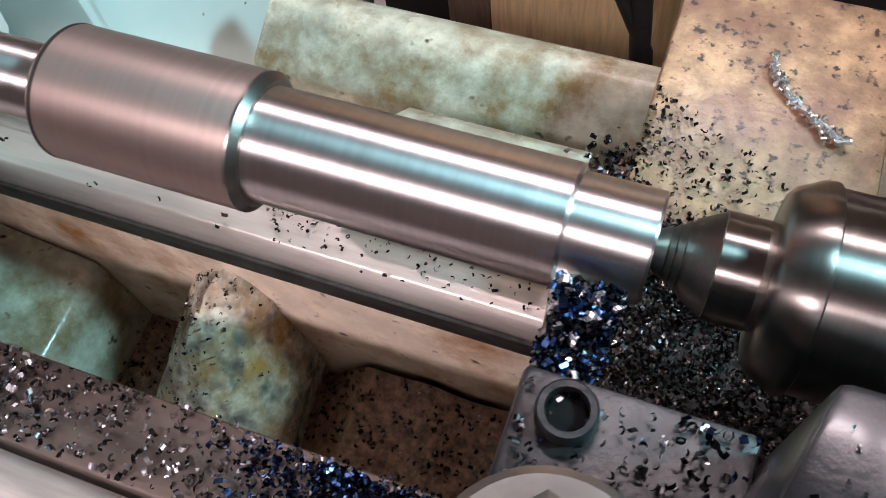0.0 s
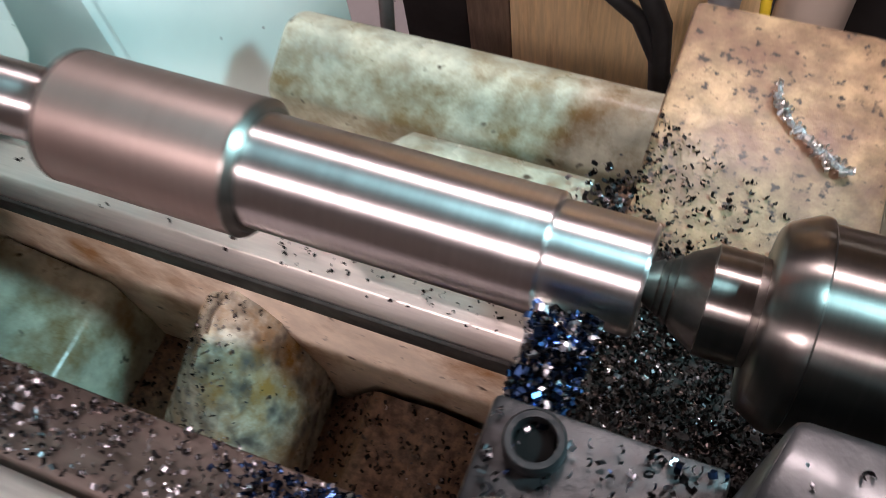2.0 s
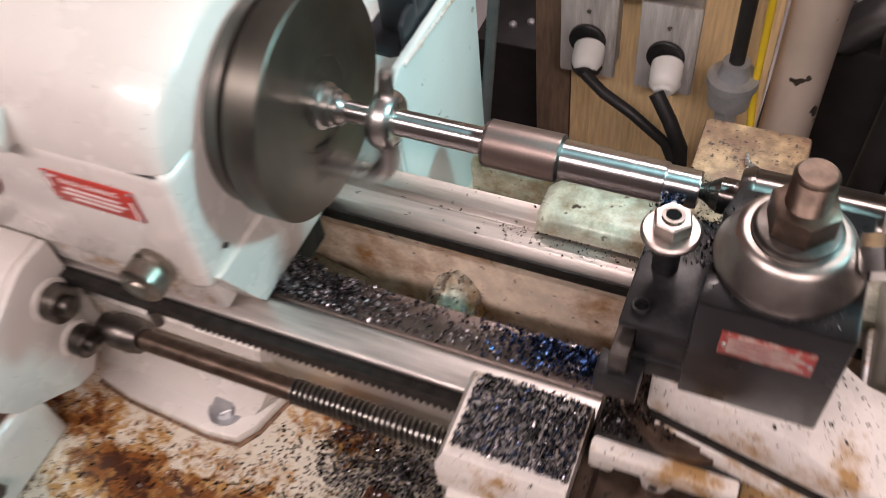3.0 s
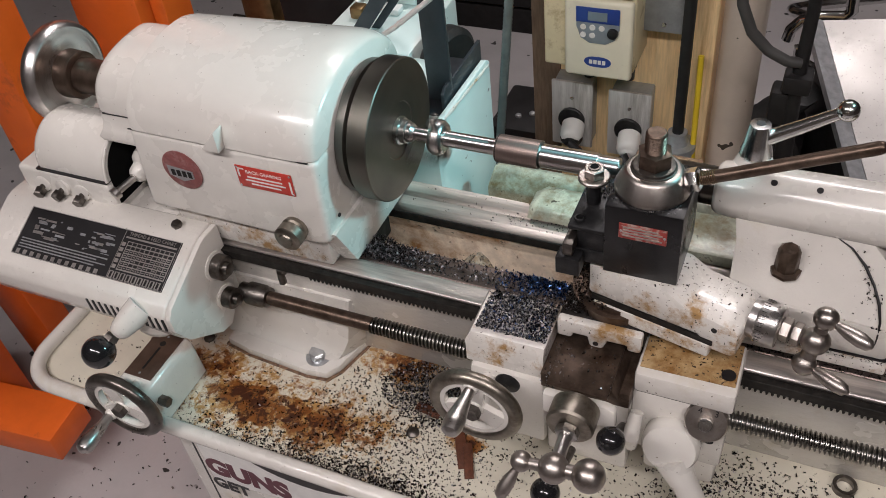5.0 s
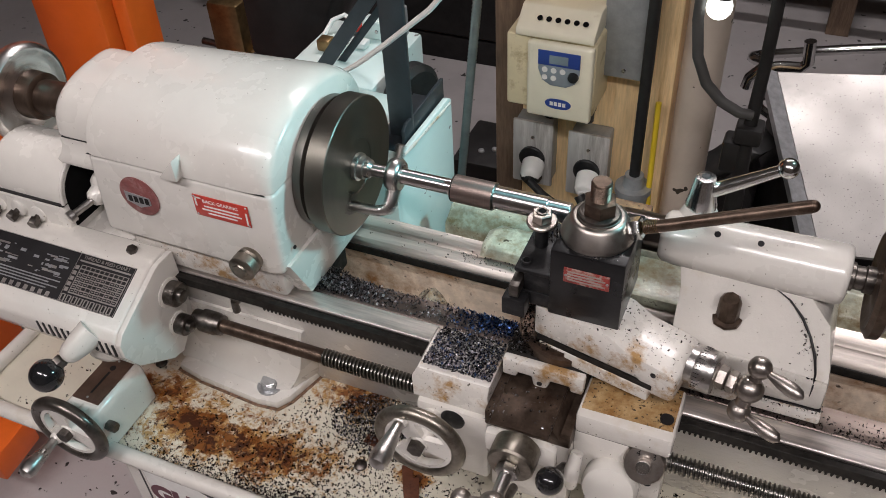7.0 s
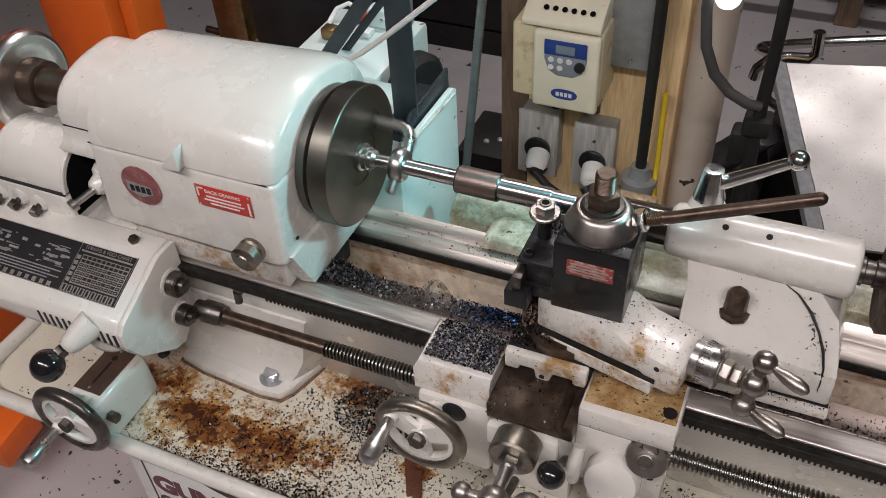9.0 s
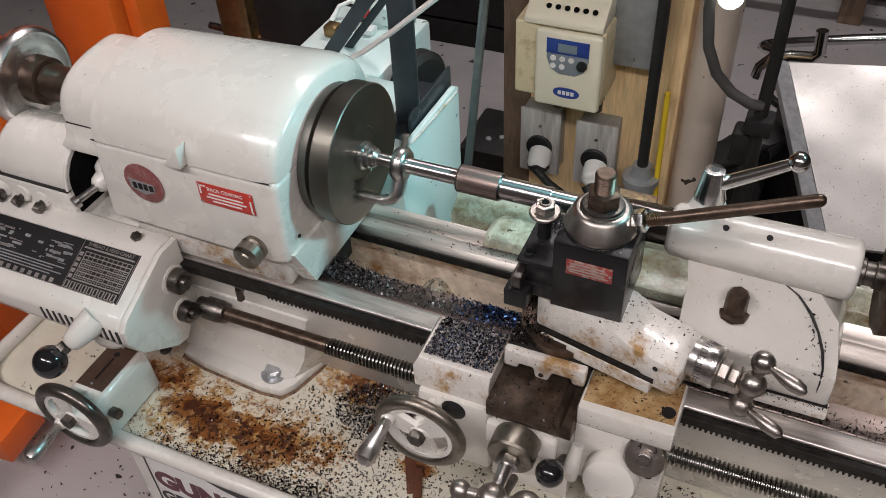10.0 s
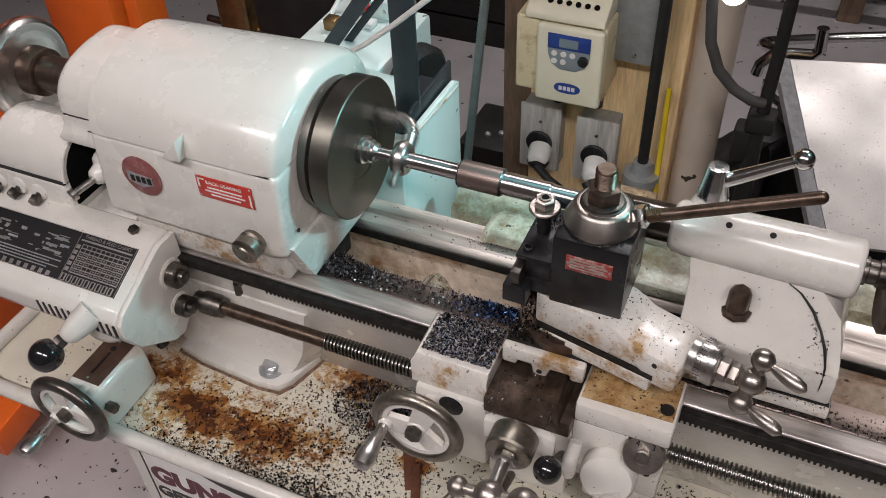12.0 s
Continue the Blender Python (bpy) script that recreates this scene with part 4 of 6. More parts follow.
def spindle():
    p = thing("drive_plate", (0, 0, ZA), "dark turned steel drive plate on the spindle nose", "drive plate")
    ax = (0, 0, ZA)
    rim = [(-0.0210, 0.020), (-0.0210, 0.0712), (-0.0200, 0.0728), (-0.001, 0.0728), (0.0, 0.0718), (0.0, 0.030), (-0.0012, 0.029), (-0.0012, 0.012)]
    part("plate", Shape().turned(rim, ax, (1, 0, 0), 72), "plate", p)
    part("back_ring", Shape().turned([(-0.0370, 0.050), (-0.0370, 0.0665), (-0.036, 0.068), (-0.0275, 0.068), (-0.0265, 0.066), (-0.0255, 0.064), (-0.0220, 0.064), (-0.0220, 0.04)], ax, (1, 0, 0), 64), "dark_steel", p)
    part("nose", Shape().turned([(-0.045, 0.046), (-0.034, 0.046)], ax, (1, 0, 0), 48), "ink_black", p)
    part("slot", Shape().box(-0.0005, 0.0006, -0.0055, 0.0055, ZA + 0.026, ZA + 0.05, 0.0), "ink_black", p)
    part("centre_sleeve", Shape().turned([(-0.001, 0.0145), (0.003, 0.0145), (0.004, 0.012), (0.009, 0.0118), (0.010, 0.010), (0.014, 0.0098), (0.020, 0.0045)], ax, (1, 0, 0), 32), "steel", p)
    d = thing("lathe_dog", (0, 0, ZA), "bright steel lathe dog clamped on the shaft", "lathe dog")
    hoop = [(0.0345, 0.0075), (0.0345, 0.0125), (0.036, 0.0156), (0.039, 0.0174), (0.0425, 0.0180), (0.046, 0.0172), (0.049, 0.0152), (0.0503, 0.0120), (0.0503, 0.0075)]
    part("hoop", Shape().turned(hoop, ax, (1, 0, 0), 36), "steel", d)
    tail = [(0.043, 0, ZA + 0.014), (0.043, 0, ZA + 0.028), (0.040, 0, ZA + 0.036), (0.030, 0, ZA + 0.040), (0.012, 0, ZA + 0.0405), (0.0015, 0, ZA + 0.0405)]
    part("bent_tail", Shape().tube(tail, [0.0075, 0.0068, 0.0062, 0.0056, 0.0052, 0.005], 12), "steel", d)
    part("screw", Shape().turned([(0.014, 0.0045), (0.030, 0.0045), (0.031, 0.003)], (0.0425, 0, ZA), (0, 0, -1), 14), "dark_steel", d)
    w = thing("workpiece", (0, 0, ZA), "stepped steel shaft being turned between centres", "shaft")
    part("driven_end", Shape().turned([(0.014, 0.0058), (0.016, 0.0066), (0.037, 0.0066), (0.037, 0.0078), (0.103, 0.0080), (0.1045, 0.0078)], ax, (1, 0, 0), 48), "turned", w, "bright turned steel end")
    part("collar", Shape().turned([(0.1045, 0.0070), (0.1045, 0.0128), (0.1058, 0.0137), (0.1474, 0.0137), (0.1489, 0.0122), (0.1489, 0.0105)], ax, (1, 0, 0), 64), "scaled", w, "unturned brown steel collar")
    part("dark_edge", Shape().turned([(0.1046, 0.0126), (0.1057, 0.01379), (0.1064, 0.01379), (0.1065, 0.0135)], ax, (1, 0, 0), 64), "rack", w, "dark band at the collar's edge")
    part("chamfer", Shape().turned([(0.1472, 0.0134), (0.14725, 0.01378), (0.1478, 0.01375), (0.1492, 0.0123), (0.1492, 0.0105)], ax, (1, 0, 0), 64), "thread", w, "blue-grey chamfer")
    part("finished_end", Shape().turned([(0.148, 0.0101), (0.2225, 0.0101), (0.2230, 0.0097), (0.2230, 0.003)], ax, (1, 0, 0), 64), "turned", w, "freshly turned bright steel")
    sleeve = part("uncut_length", Shape().turned([(0.125, 0.0103), (0.125, 0.0113), (0.1492, 0.0113), (0.1500, 0.0113), (0.2028, 0.0113), (0.2034, 0.0108), (0.2034, 0.0103)], ax, (1, 0, 0), 64), "turned", w, "uncut bright steel length")
    o = thing("spindle_handwheel", (-0.4, 0, ZA), "polished steel handwheel on the spindle's outer end", "handwheel")
    part("sleeve", Shape().turned([(0.10, 0.021), (-0.012, 0.021), (-0.0125, 0.0255), (-0.014, 0.0275), (-0.036, 0.0285), (-0.038, 0.027)], (-0.395, 0, ZA), (1, 0, 0), 40), "brown_steel", o)
    disc = [(0.0, 0.0275), (-0.0015, 0.034), (-0.002, 0.043), (0.0, 0.049), (0.0005, 0.053), (-0.002, 0.0568), (-0.007, 0.0592), (-0.014, 0.0588), (-0.020, 0.054), (-0.022, 0.046), (-0.022, 0.02)]
    part("disc", Shape().turned(disc, (-0.428, 0, ZA), (1, 0, 0), 64), "brushed", o)
    return p, d, w, sleeve, o


def tail():
    t = thing("tailstock", (0.40, 0, 0.972), "cream enamelled tailstock with chrome clamp lever", "tailstock")
    ax = (0, 0, ZA)
    part("dead_centre", Shape().turned([(0.2222, 0.0030), (0.2250, 0.0047), (0.2252, 0.0043), (0.2262, 0.0054), (0.2264, 0.0050), (0.2276, 0.0063), (0.2278, 0.0059), (0.2290, 0.0071), (0.2325, 0.0090), (0.2328, 0.0093), (0.2400, 0.0095), (0.2440, 0.0088)], ax, (1, 0, 0), 40), "dark_steel", t, "grooved steel dead centre")
    part("bright_band", Shape().turned([(0.2327, 0.0090), (0.2330, 0.0096), (0.2398, 0.0096), (0.2399, 0.0093)], ax, (1, 0, 0), 40), "quill", t)
    part("quill", Shape().turned([(0.2412, 0.009), (0.2414, 0.0148), (0.2422, 0.0160), (0.2462, 0.0181), (0.2474, 0.0183), (0.2482, 0.0182), (0.2486, 0.0175), (0.268, 0.0175), (0.2685, 0.0168), (0.272, 0.0168), (0.2725, 0.0175), (0.315, 0.0175)], ax, (1, 0, 0), 48), "quill", t, "bright steel quill with rounded nose")
    barrel = [(0.3085, 0.016), (0.309, 0.020), (0.313, 0.0235), (0.325, 0.0248), (0.46, 0.0265), (0.4645, 0.0252), (0.466, 0.022), (0.466, 0.014)]
    part("barrel", Shape().turned(barrel, ax, (1, 0, 0), 48), "paint_clean", t, smooth=50)
    part("column", Shape().loft([[(0.336, -0.052, 1.030), (0.473, -0.052, 1.020), (0.473, 0.05, 1.020), (0.336, 0.05, 1.030)], [(0.336, -0.046, 1.040), (0.471, -0.044, 1.032), (0.471, 0.05, 1.03), (0.336, 0.05, 1.04)], [(0.335, -0.026, 1.066), (0.463, -0.024, 1.060), (0.463, 0.04, 1.06), (0.335, 0.04, 1.066)], [(0.331, -0.019, 1.085), (0.440, -0.018, 1.085), (0.440, 0.02, 1.085), (0.331, 0.02, 1.085)]]), "paint", t, smooth=60)
    part("base", Shape().prism([(0.336, 0.984), (0.475, 0.984), (0.474, 1.0195), (0.336, 1.0295)], "y", -0.054, 0.062, 0.004), "paint", t)
    part("base_shoe", Shape().box(0.334, 0.476, -0.06, 0.066, 0.9725, 0.9835, 0.002), "paint_dirty", t)
    part("clamp_bolt", Shape().turned([(-0.008, 0.014), (-0.005, 0.0135), (-0.004, 0.010), (0.018, 0.0095), (0.021, 0.007)], (0.3795, -0.034, 1.057), (0, -0.15, 1), 8), "brown_steel", t)
    part("quarter_seam", Shape().tube([(0.412, -0.0190, 1.0845), (0.427, -0.0215, 1.0765), (0.440, -0.0255, 1.0635), (0.450, -0.0335, 1.051), (0.457, -0.0425, 1.039), (0.461, -0.0502, 1.026), (0.462, -0.0545, 1.012), (0.462, -0.0545, 1.000)], [0.0004, 0.0008, 0.0013, 0.0011, 0.0014, 0.0010, 0.0008, 0.0003], 6), "ink_black", t, "chipped dark seam")
    part("base_seam", Shape().box(0.337, 0.475, -0.0546, -0.050, 0.9832, 0.9846, 0), "ink_black", t)
    # clamp boss, conical hub, lever
    part("clamp_boss", Shape().turned([(-0.012, 0.022), (0.004, 0.017), (0.012, 0.0135), (0.014, 0.0125)], (0.336, 0.012, 1.118), (0, 0, 1), 28), "paint_clean", t)
    hub = part("lever_hub", Shape().turned([(0, 0.0135), (0.002, 0.0138), (0.012, 0.0115), (0.028, 0.0092), (0.031, 0.0085), (0.0315, 0.004)], (0.336, 0.012, 1.132), (0, 0, 1), 28), "chrome", t)
    part("hub_hole", Shape().turned([(0, 0.004), (0.0006, 0.004)], (0.336, 0.012, 1.1633), (0, 0, 1), 6), "ink_black", hub)
    arm = part("lever_arm", Shape().tube([(0.343, 0.012, 1.150), (0.366, 0.011, 1.166), (0.395, 0.010, 1.1865)], [0.0066, 0.006, 0.0048], 14), "chrome", hub)
    part("lever_ball", Shape().ball((0.3985, 0.0095, 1.189), 0.0088, 24), "chrome", hub)
    for x in (0.356, 0.392):
        part("oil_hole", Shape().turned([(0, 0.0028), (0.0008, 0.0028)], (x, -0.011, ZA + 0.0225), (0, -0.45, 0.9), 12), "ink_black", t)
    # screw end and wheel
    part("screw_neck", Shape().turned([(0.46, 0.0125), (0.470, 0.0125), (0.471, 0.0105), (0.478, 0.0105), (0.479, 0.012), (0.490, 0.012)], ax, (1, 0, 0), 28), "dark_steel", t)
    part("wheel", Shape().turned([(0.486, 0.012), (0.490, 0.030), (0.486, 0.043), (0.490, 0.0485), (0.498, 0.0475), (0.502, 0.04), (0.500, 0.012)], ax, (1, 0, 0), 48), "brown_steel", t, "dark steel tailstock handwheel")
    return t

# ---- carriage: all of it slides along the bed with the feed ----


def carriage():
    c = thing("carriage", (0.24, -0.05, 0.97), "cream carriage saddle and apron with rusty wings", "carriage")
    part("left_wing", Shape().loft([[(0.117, -0.141, 0.952), (0.194, -0.141, 0.952), (0.194, -0.079, 0.952), (0.117, -0.079, 0.952)], [(0.117, -0.141, 0.980), (0.194, -0.141, 0.980), (0.194, -0.079, 0.984), (0.117, -0.079, 0.984)], [(0.121, -0.136, 0.988), (0.194, -0.136, 0.988), (0.194, -0.081, 0.990), (0.121, -0.081, 0.990)]]), "paint_dirty", c, smooth=45)
    part("right_wing", Shape().box(0.277, 0.364, -0.139, -0.077, 0.966, 0.991, 0.004), "paint", c)
    part("wing_seam", Shape().box(0.279, 0.362, -0.1362, -0.09, 0.9645, 0.9662, 0), "ink_black", c)
    part("rust_top", Shape().prism([(0.280, -0.130), (0.361, -0.128), (0.361, -0.080), (0.280, -0.080)], "z", 0.991, 0.9922, 0.0005), "wing_rust", c, "rust-stained wing top")
    part("oil_hole", Shape().turned([(0, 0.0062), (0.0012, 0.0062), (0.0012, 0.0045)], (0.3535, -0.117, 0.9921), (0, 0, 1), 18), "ink_black", c)
    part("rear_wing", Shape().loft([[(0.114, y, 0.9735), (0.114 + 0.004 * (1 - q), y, 0.9735 + 0.011 * q), (0.124, y, 0.985 + 0.004 * q), (0.19, y, 0.985 + 0.004 * q), (0.19, y, 0.9735)] for y, q in ((0.0455, 0.0), (0.049, 0.8), (0.056, 1.0), (0.078, 1.0), (0.086, 0.6), (0.09, 0.0))]), "green", c, "rounded mint rear wing, grimy", smooth=60)
    part("rear_wing", Shape().box(0.279, 0.345, 0.03, 0.092, 0.9735, 0.988, 0.004), "green", c, "mint rear wing, rusty")
    part("saddle_bridge", Shape().box(0.194, 0.277, -0.15, 0.10, 0.952, 0.972, 0.002), "brown_steel", c)
    part("dovetail", Shape().prism([(0.203, 0.972), (0.268, 0.972), (0.262, 0.984), (0.209, 0.984)], "y", -0.158, 0.12, 0.0006), "brown_steel", c, "oily brown cross slide dovetail")
    # apron
    part("apron_left", Shape().box(0.121, 0.196, -0.147, -0.1, 0.856, 0.9515, 0.005), "paint", c)
    part("apron_middle", Shape().box(0.196, 0.276, -0.142, -0.1, 0.842, 0.945, 0.004), "paint", c)
    part("apron_right", Shape().box(0.276, 0.361, -0.136, -0.077, 0.880, 0.9645, 0.004), "paint", c)
    part("apron_skirt", Shape().box(0.29, 0.358, -0.134, -0.1, 0.845, 0.882, 0.006), "paint", c)
    part("cover_plug", Shape().turned([(0, 0.0125), (0.0015, 0.0122), (0.003, 0.009), (0.0035, 0.001)], (0.160, -0.147, 0.939), (0, -1, 0), 28), "black", c, "domed black steel plug")
    part("plug_dimple", Shape().turned([(0, 0.0018), (0.0004, 0.0018)], (0.160, -0.1503, 0.939), (0, -1, 0), 10), "ink_black", c)
    wheel = handwheel((0.140, -0.181, 0.938), 0.0470, 0.0070, c, 90, worn=True)
    part("wheel_shaft", Shape().turned([(0, 0.008), (0.04, 0.009)], (0.140, -0.180, 0.938), (0, 1, 0), 18), "paint", c)
    # feed selector dial with figures, half-nut hub and its lever
    d = part("selector_dial", Shape().turned([(-0.008, 0.0150), (0, 0.0190), (0.006, 0.0190), (0.0085, 0.0175), (0.0085, 0.007), (0.013, 0.0065), (0.0135, 0.004)], (0.3434, -0.1380, 0.9522), (0, -0.857, 0.514), 36), "dome", c, "steel selector dial with figures")
    part("dial_screw", Shape().turned([(0, 0.0062), (0.003, 0.0062), (0.0035, 0.0045)], (0.3434, -0.1487, 0.9586), (0, -0.857, 0.514), 20), "chrome", d)
    lettering("lettering", "4", 0.008, pose(0.3369, -0.1406, 0.9654, 59, 0, 0), "ink_black", d)
    lettering("lettering", "3", 0.008, pose(0.3509, -0.1406, 0.9654, 59, 0, 0), "ink_black", d)
    part("dial_stop", Shape().turned([(0, 0.004), (0.006, 0.004)], (0.3484, -0.136, 0.9262), (0, -1, 0), 14), "dark", c)
    hub = part("lever_boss", Shape().turned([(-0.02, 0.0268), (0.003, 0.0268), (0.004, 0.0255), (0.005, 0.0262), (0.018, 0.0262), (0.023, 0.0235), (0.025, 0.014)], (0.3169, -0.136, 0.9116), (0, -0.94, 0.34), 40), "paint_clean", c)
    part("engage_lever", Shape().tube([(0.3169 + 0.002, -0.152, 0.9116 - 0.007), (0.3169 + 0.017, -0.160, 0.9116 - 0.032), (0.3169 + 0.042, -0.175, 0.9116 - 0.062), (0.3169 + 0.068, -0.19, 0.9116 - 0.085)], [0.0185, 0.013, 0.0095, 0.008], 16), "paint_clean", hub)
    part("ear", Shape().tube([(0.285, -0.152, 0.955), (0.283, -0.165, 0.935), (0.283, -0.160, 0.915)], [0.006, 0.008, 0.006], 12), "paint", c)
    for x, y, z, r in ((0.2747, -0.205, 0.9790, 0.0125), (0.226, -0.235, 0.918, 0.0135)):
        k = part("clutch_lever", Shape().tube([(x, y, z), (x - 0.002, y + 0.03, z - 0.03), (x - 0.002, -0.15, z - 0.055)], 0.0045, 10), "dark_steel", c)
        part("ball_knob", Shape().ball((x, y, z), r, 24), "bakelite", k, "glossy black ball knob")
    part("thread_dial", Shape().box(0.222, 0.231, -0.168, -0.146, 0.90, 0.945, 0.002), "white", c)
    return c, wheel


def ball_crank(centre, along, handle_way, parent, big=0.0135, mid=0.012, small=0.0088, reach=0.028):
    """A balanced steel crank: three balls on a bar, with a turned handle on the small one."""
    c, a, h = Vector(centre), Vector(along).normalized(), Vector(handle_way).normalized()
    k = part("crank", Shape().ball(c, mid, 24).ball(c + a * reach, big, 24).ball(c - a * reach * 0.95, small, 20).turned([(-reach * 0.9, 0.0042), (-0.008, 0.0058), (0.008, 0.0062), (reach * 0.9, 0.0068)], c, a, 16), "dome", parent, "steel ball crank")
    o = c - a * reach * 0.95
    part("crank_handle", Shape().turned([(0.006, 0.003), (0.010, 0.0034), (0.020, 0.0058), (0.030, 0.0064), (0.037, 0.005), (0.040, 0.0015)], o, h, 18), "dome", k)
    return k


def cross_slide():
    s = thing("cross_slide", (0.235, -0.02, 0.985), "cross slide with rusty rear plate and ball crank", "cross slide")
    part("screw_cover", Shape().prism([(0.207, -0.171), (0.262, -0.171), (0.262, -0.10), (0.207, -0.10)], "z", 0.9845, 0.988, 0.001), "brown_steel", s, "oily brown steel cover plate")
    # cream cross piece with its lug and notches
    part("front_piece", Shape().prism([(0.200, 0.992), (0.214, 0.992), (0.215, 0.998), (0.228, 0.998), (0.231, 0.984), (0.242, 0.984), (0.247, 0.998), (0.264, 0.998), (0.265, 0.992), (0.277, 0.992), (0.278, 1.013), (0.200, 1.013)], "y", -0.118, -0.108, 0.0025), "paint_dirty", s)
    part("lug_hole", Shape().turned([(0, 0.0026), (0.0008, 0.0026)], (0.2365, -0.1178, 0.9925), (0, -1, 0), 12), "ink_black", s)
    part("top_table", Shape().box(0.2, 0.278, -0.1085, 0.057, 0.9885, 1.012, 0.002), "rack", s)
    part("rear_plate", Shape().prism([(0.204, 0.058), (0.277, 0.058), (0.277, 0.164), (0.204, 0.164)], "z", 0.985, 1.0, 0.003), "paint_rusty", s, "rust-stained cream rear plate")
    part("screw_bracket", Shape().prism([(0.206, 0.958), (0.272, 0.958), (0.272, 0.984), (0.262, 0.987), (0.206, 0.984)], "y", -0.181, -0.1715, 0.003), "paint", s)
    dial = part("dial", Shape().turned([(0, 0.020), (0.001, 0.0212), (0.021, 0.0212), (0.023, 0.0195), (0.024, 0.011)], (0.2385, -0.182, 0.981), (0, -1, 0), 48), "dull_steel", s, "dull steel dial")
    part("shaft", Shape().hexagon((0.2385, -0.206, 0.981), (0, -1, -0.05), 0.0105, 0.008).turned([(0.006, 0.006), (0.034, 0.006)], (0.2385, -0.206, 0.981), (0, -1, -0.05), 16), "steel", s)
    ball_crank((0.238, -0.246, 0.979), (0.98, 0.02, 0.1), (-0.35, -0.55, -0.75), s, 0.0142, 0.0132, 0.0092, 0.0295)
    return s


def compound():
    c = thing("compound_rest", (0.26, -0.07, 1.012), "cream compound rest with graduated dial and ball crank", "compound rest")
    part("swivel_disc", Shape().turned([(0, 0.044), (0.008, 0.044), (0.0085, 0.040), (0.013, 0.040)], (0.245, -0.065, 1.0125), (0, 0, 1), 48), "brown_steel", c, "oily brown swivel base")
    turn = Matrix.Translation((0.245, -0.065, 0)) @ Matrix.Rotation(radians(-12), 4, "Z")
    part("lower_slide", Shape().box(-0.012, 0.098, -0.036, 0.030, 1.0125, 1.027, 0.002, m=turn), "paint_dirty", c)
    part("gib_gap", Shape().box(-0.012, 0.100, -0.0345, 0.028, 1.0272, 1.033, 0, m=turn), "rack", c)
    top = Shape().prism([(-0.016, 1.0332), (0.086, 1.0332), (0.090, 1.0215), (0.116, 1.0215), (0.120, 1.026), (0.120, 1.050), (0.110, 1.055), (0.074, 1.059), (0.056, 1.069), (-0.016, 1.069)], "y", -0.034, 0.020, 0.003, m=turn)
    part("top_slide", top, "paint_dirty", c)
    way = turn.to_3x3() @ Vector((1, 0, 0))
    o = turn @ Vector((0.120, -0.004, 1.046))
    dial = part("dial", Shape().turned([(0, 0.0165), (0.006, 0.0165), (0.0065, 0.0185), (0.0075, 0.019), (0.022, 0.019), (0.024, 0.0175), (0.0245, 0.010)], o, way, 44), "steel", c, "bright graduated steel dial")
    for k in range(36):
        a = k * math.tau / 36
        side = Vector((-way.y, way.x, 0))
        q = o + way * 0.0115 + side * math.cos(a) * 0.0190 + Vector((0, 0, 1)) * math.sin(a) * 0.0190
        if math.sin(a) > -0.4:
            part("graduation", Shape().turned([(-0.0035, 0.0003), (0.0015 + 0.002 * (k % 6 == 0), 0.0003)], q, way, 5), "ink_black", dial)
    part("lock_nut", Shape().hexagon(o + way * 0.0245, way, 0.0105, 0.008), "dome", c)
    nut = part("lock_nut", Shape().hexagon(o + way * 0.034, way, 0.0098, 0.007).turned([(0.04, 0.005), (0.052, 0.005)], o, way, 14), "dome", c)
    ball_crank(o + way * 0.052, (-0.16, -0.25, -0.94), way + Vector((0.1, -0.35, -0.05)), c, 0.0100, 0.0118, 0.0100, 0.024)
    o2 = o + way * 0.052 + Vector((-0.16, -0.25, -0.94)).normalized() * 0.024
    part("second_handle", Shape().turned([(0.006, 0.003), (0.010, 0.0034), (0.020, 0.0058), (0.030, 0.0064), (0.037, 0.005), (0.040, 0.0015)], o2, way + Vector((0.1, -0.35, -0.05)), 18), "dome", c)
    part("side_oiler", Shape().turned([(0, 0.0025), (0.0008, 0.0025)], turn @ Vector((0.1, -0.0342, 1.047)), (-0.3, -1, 0), 10), "ink_black", c)
    return c


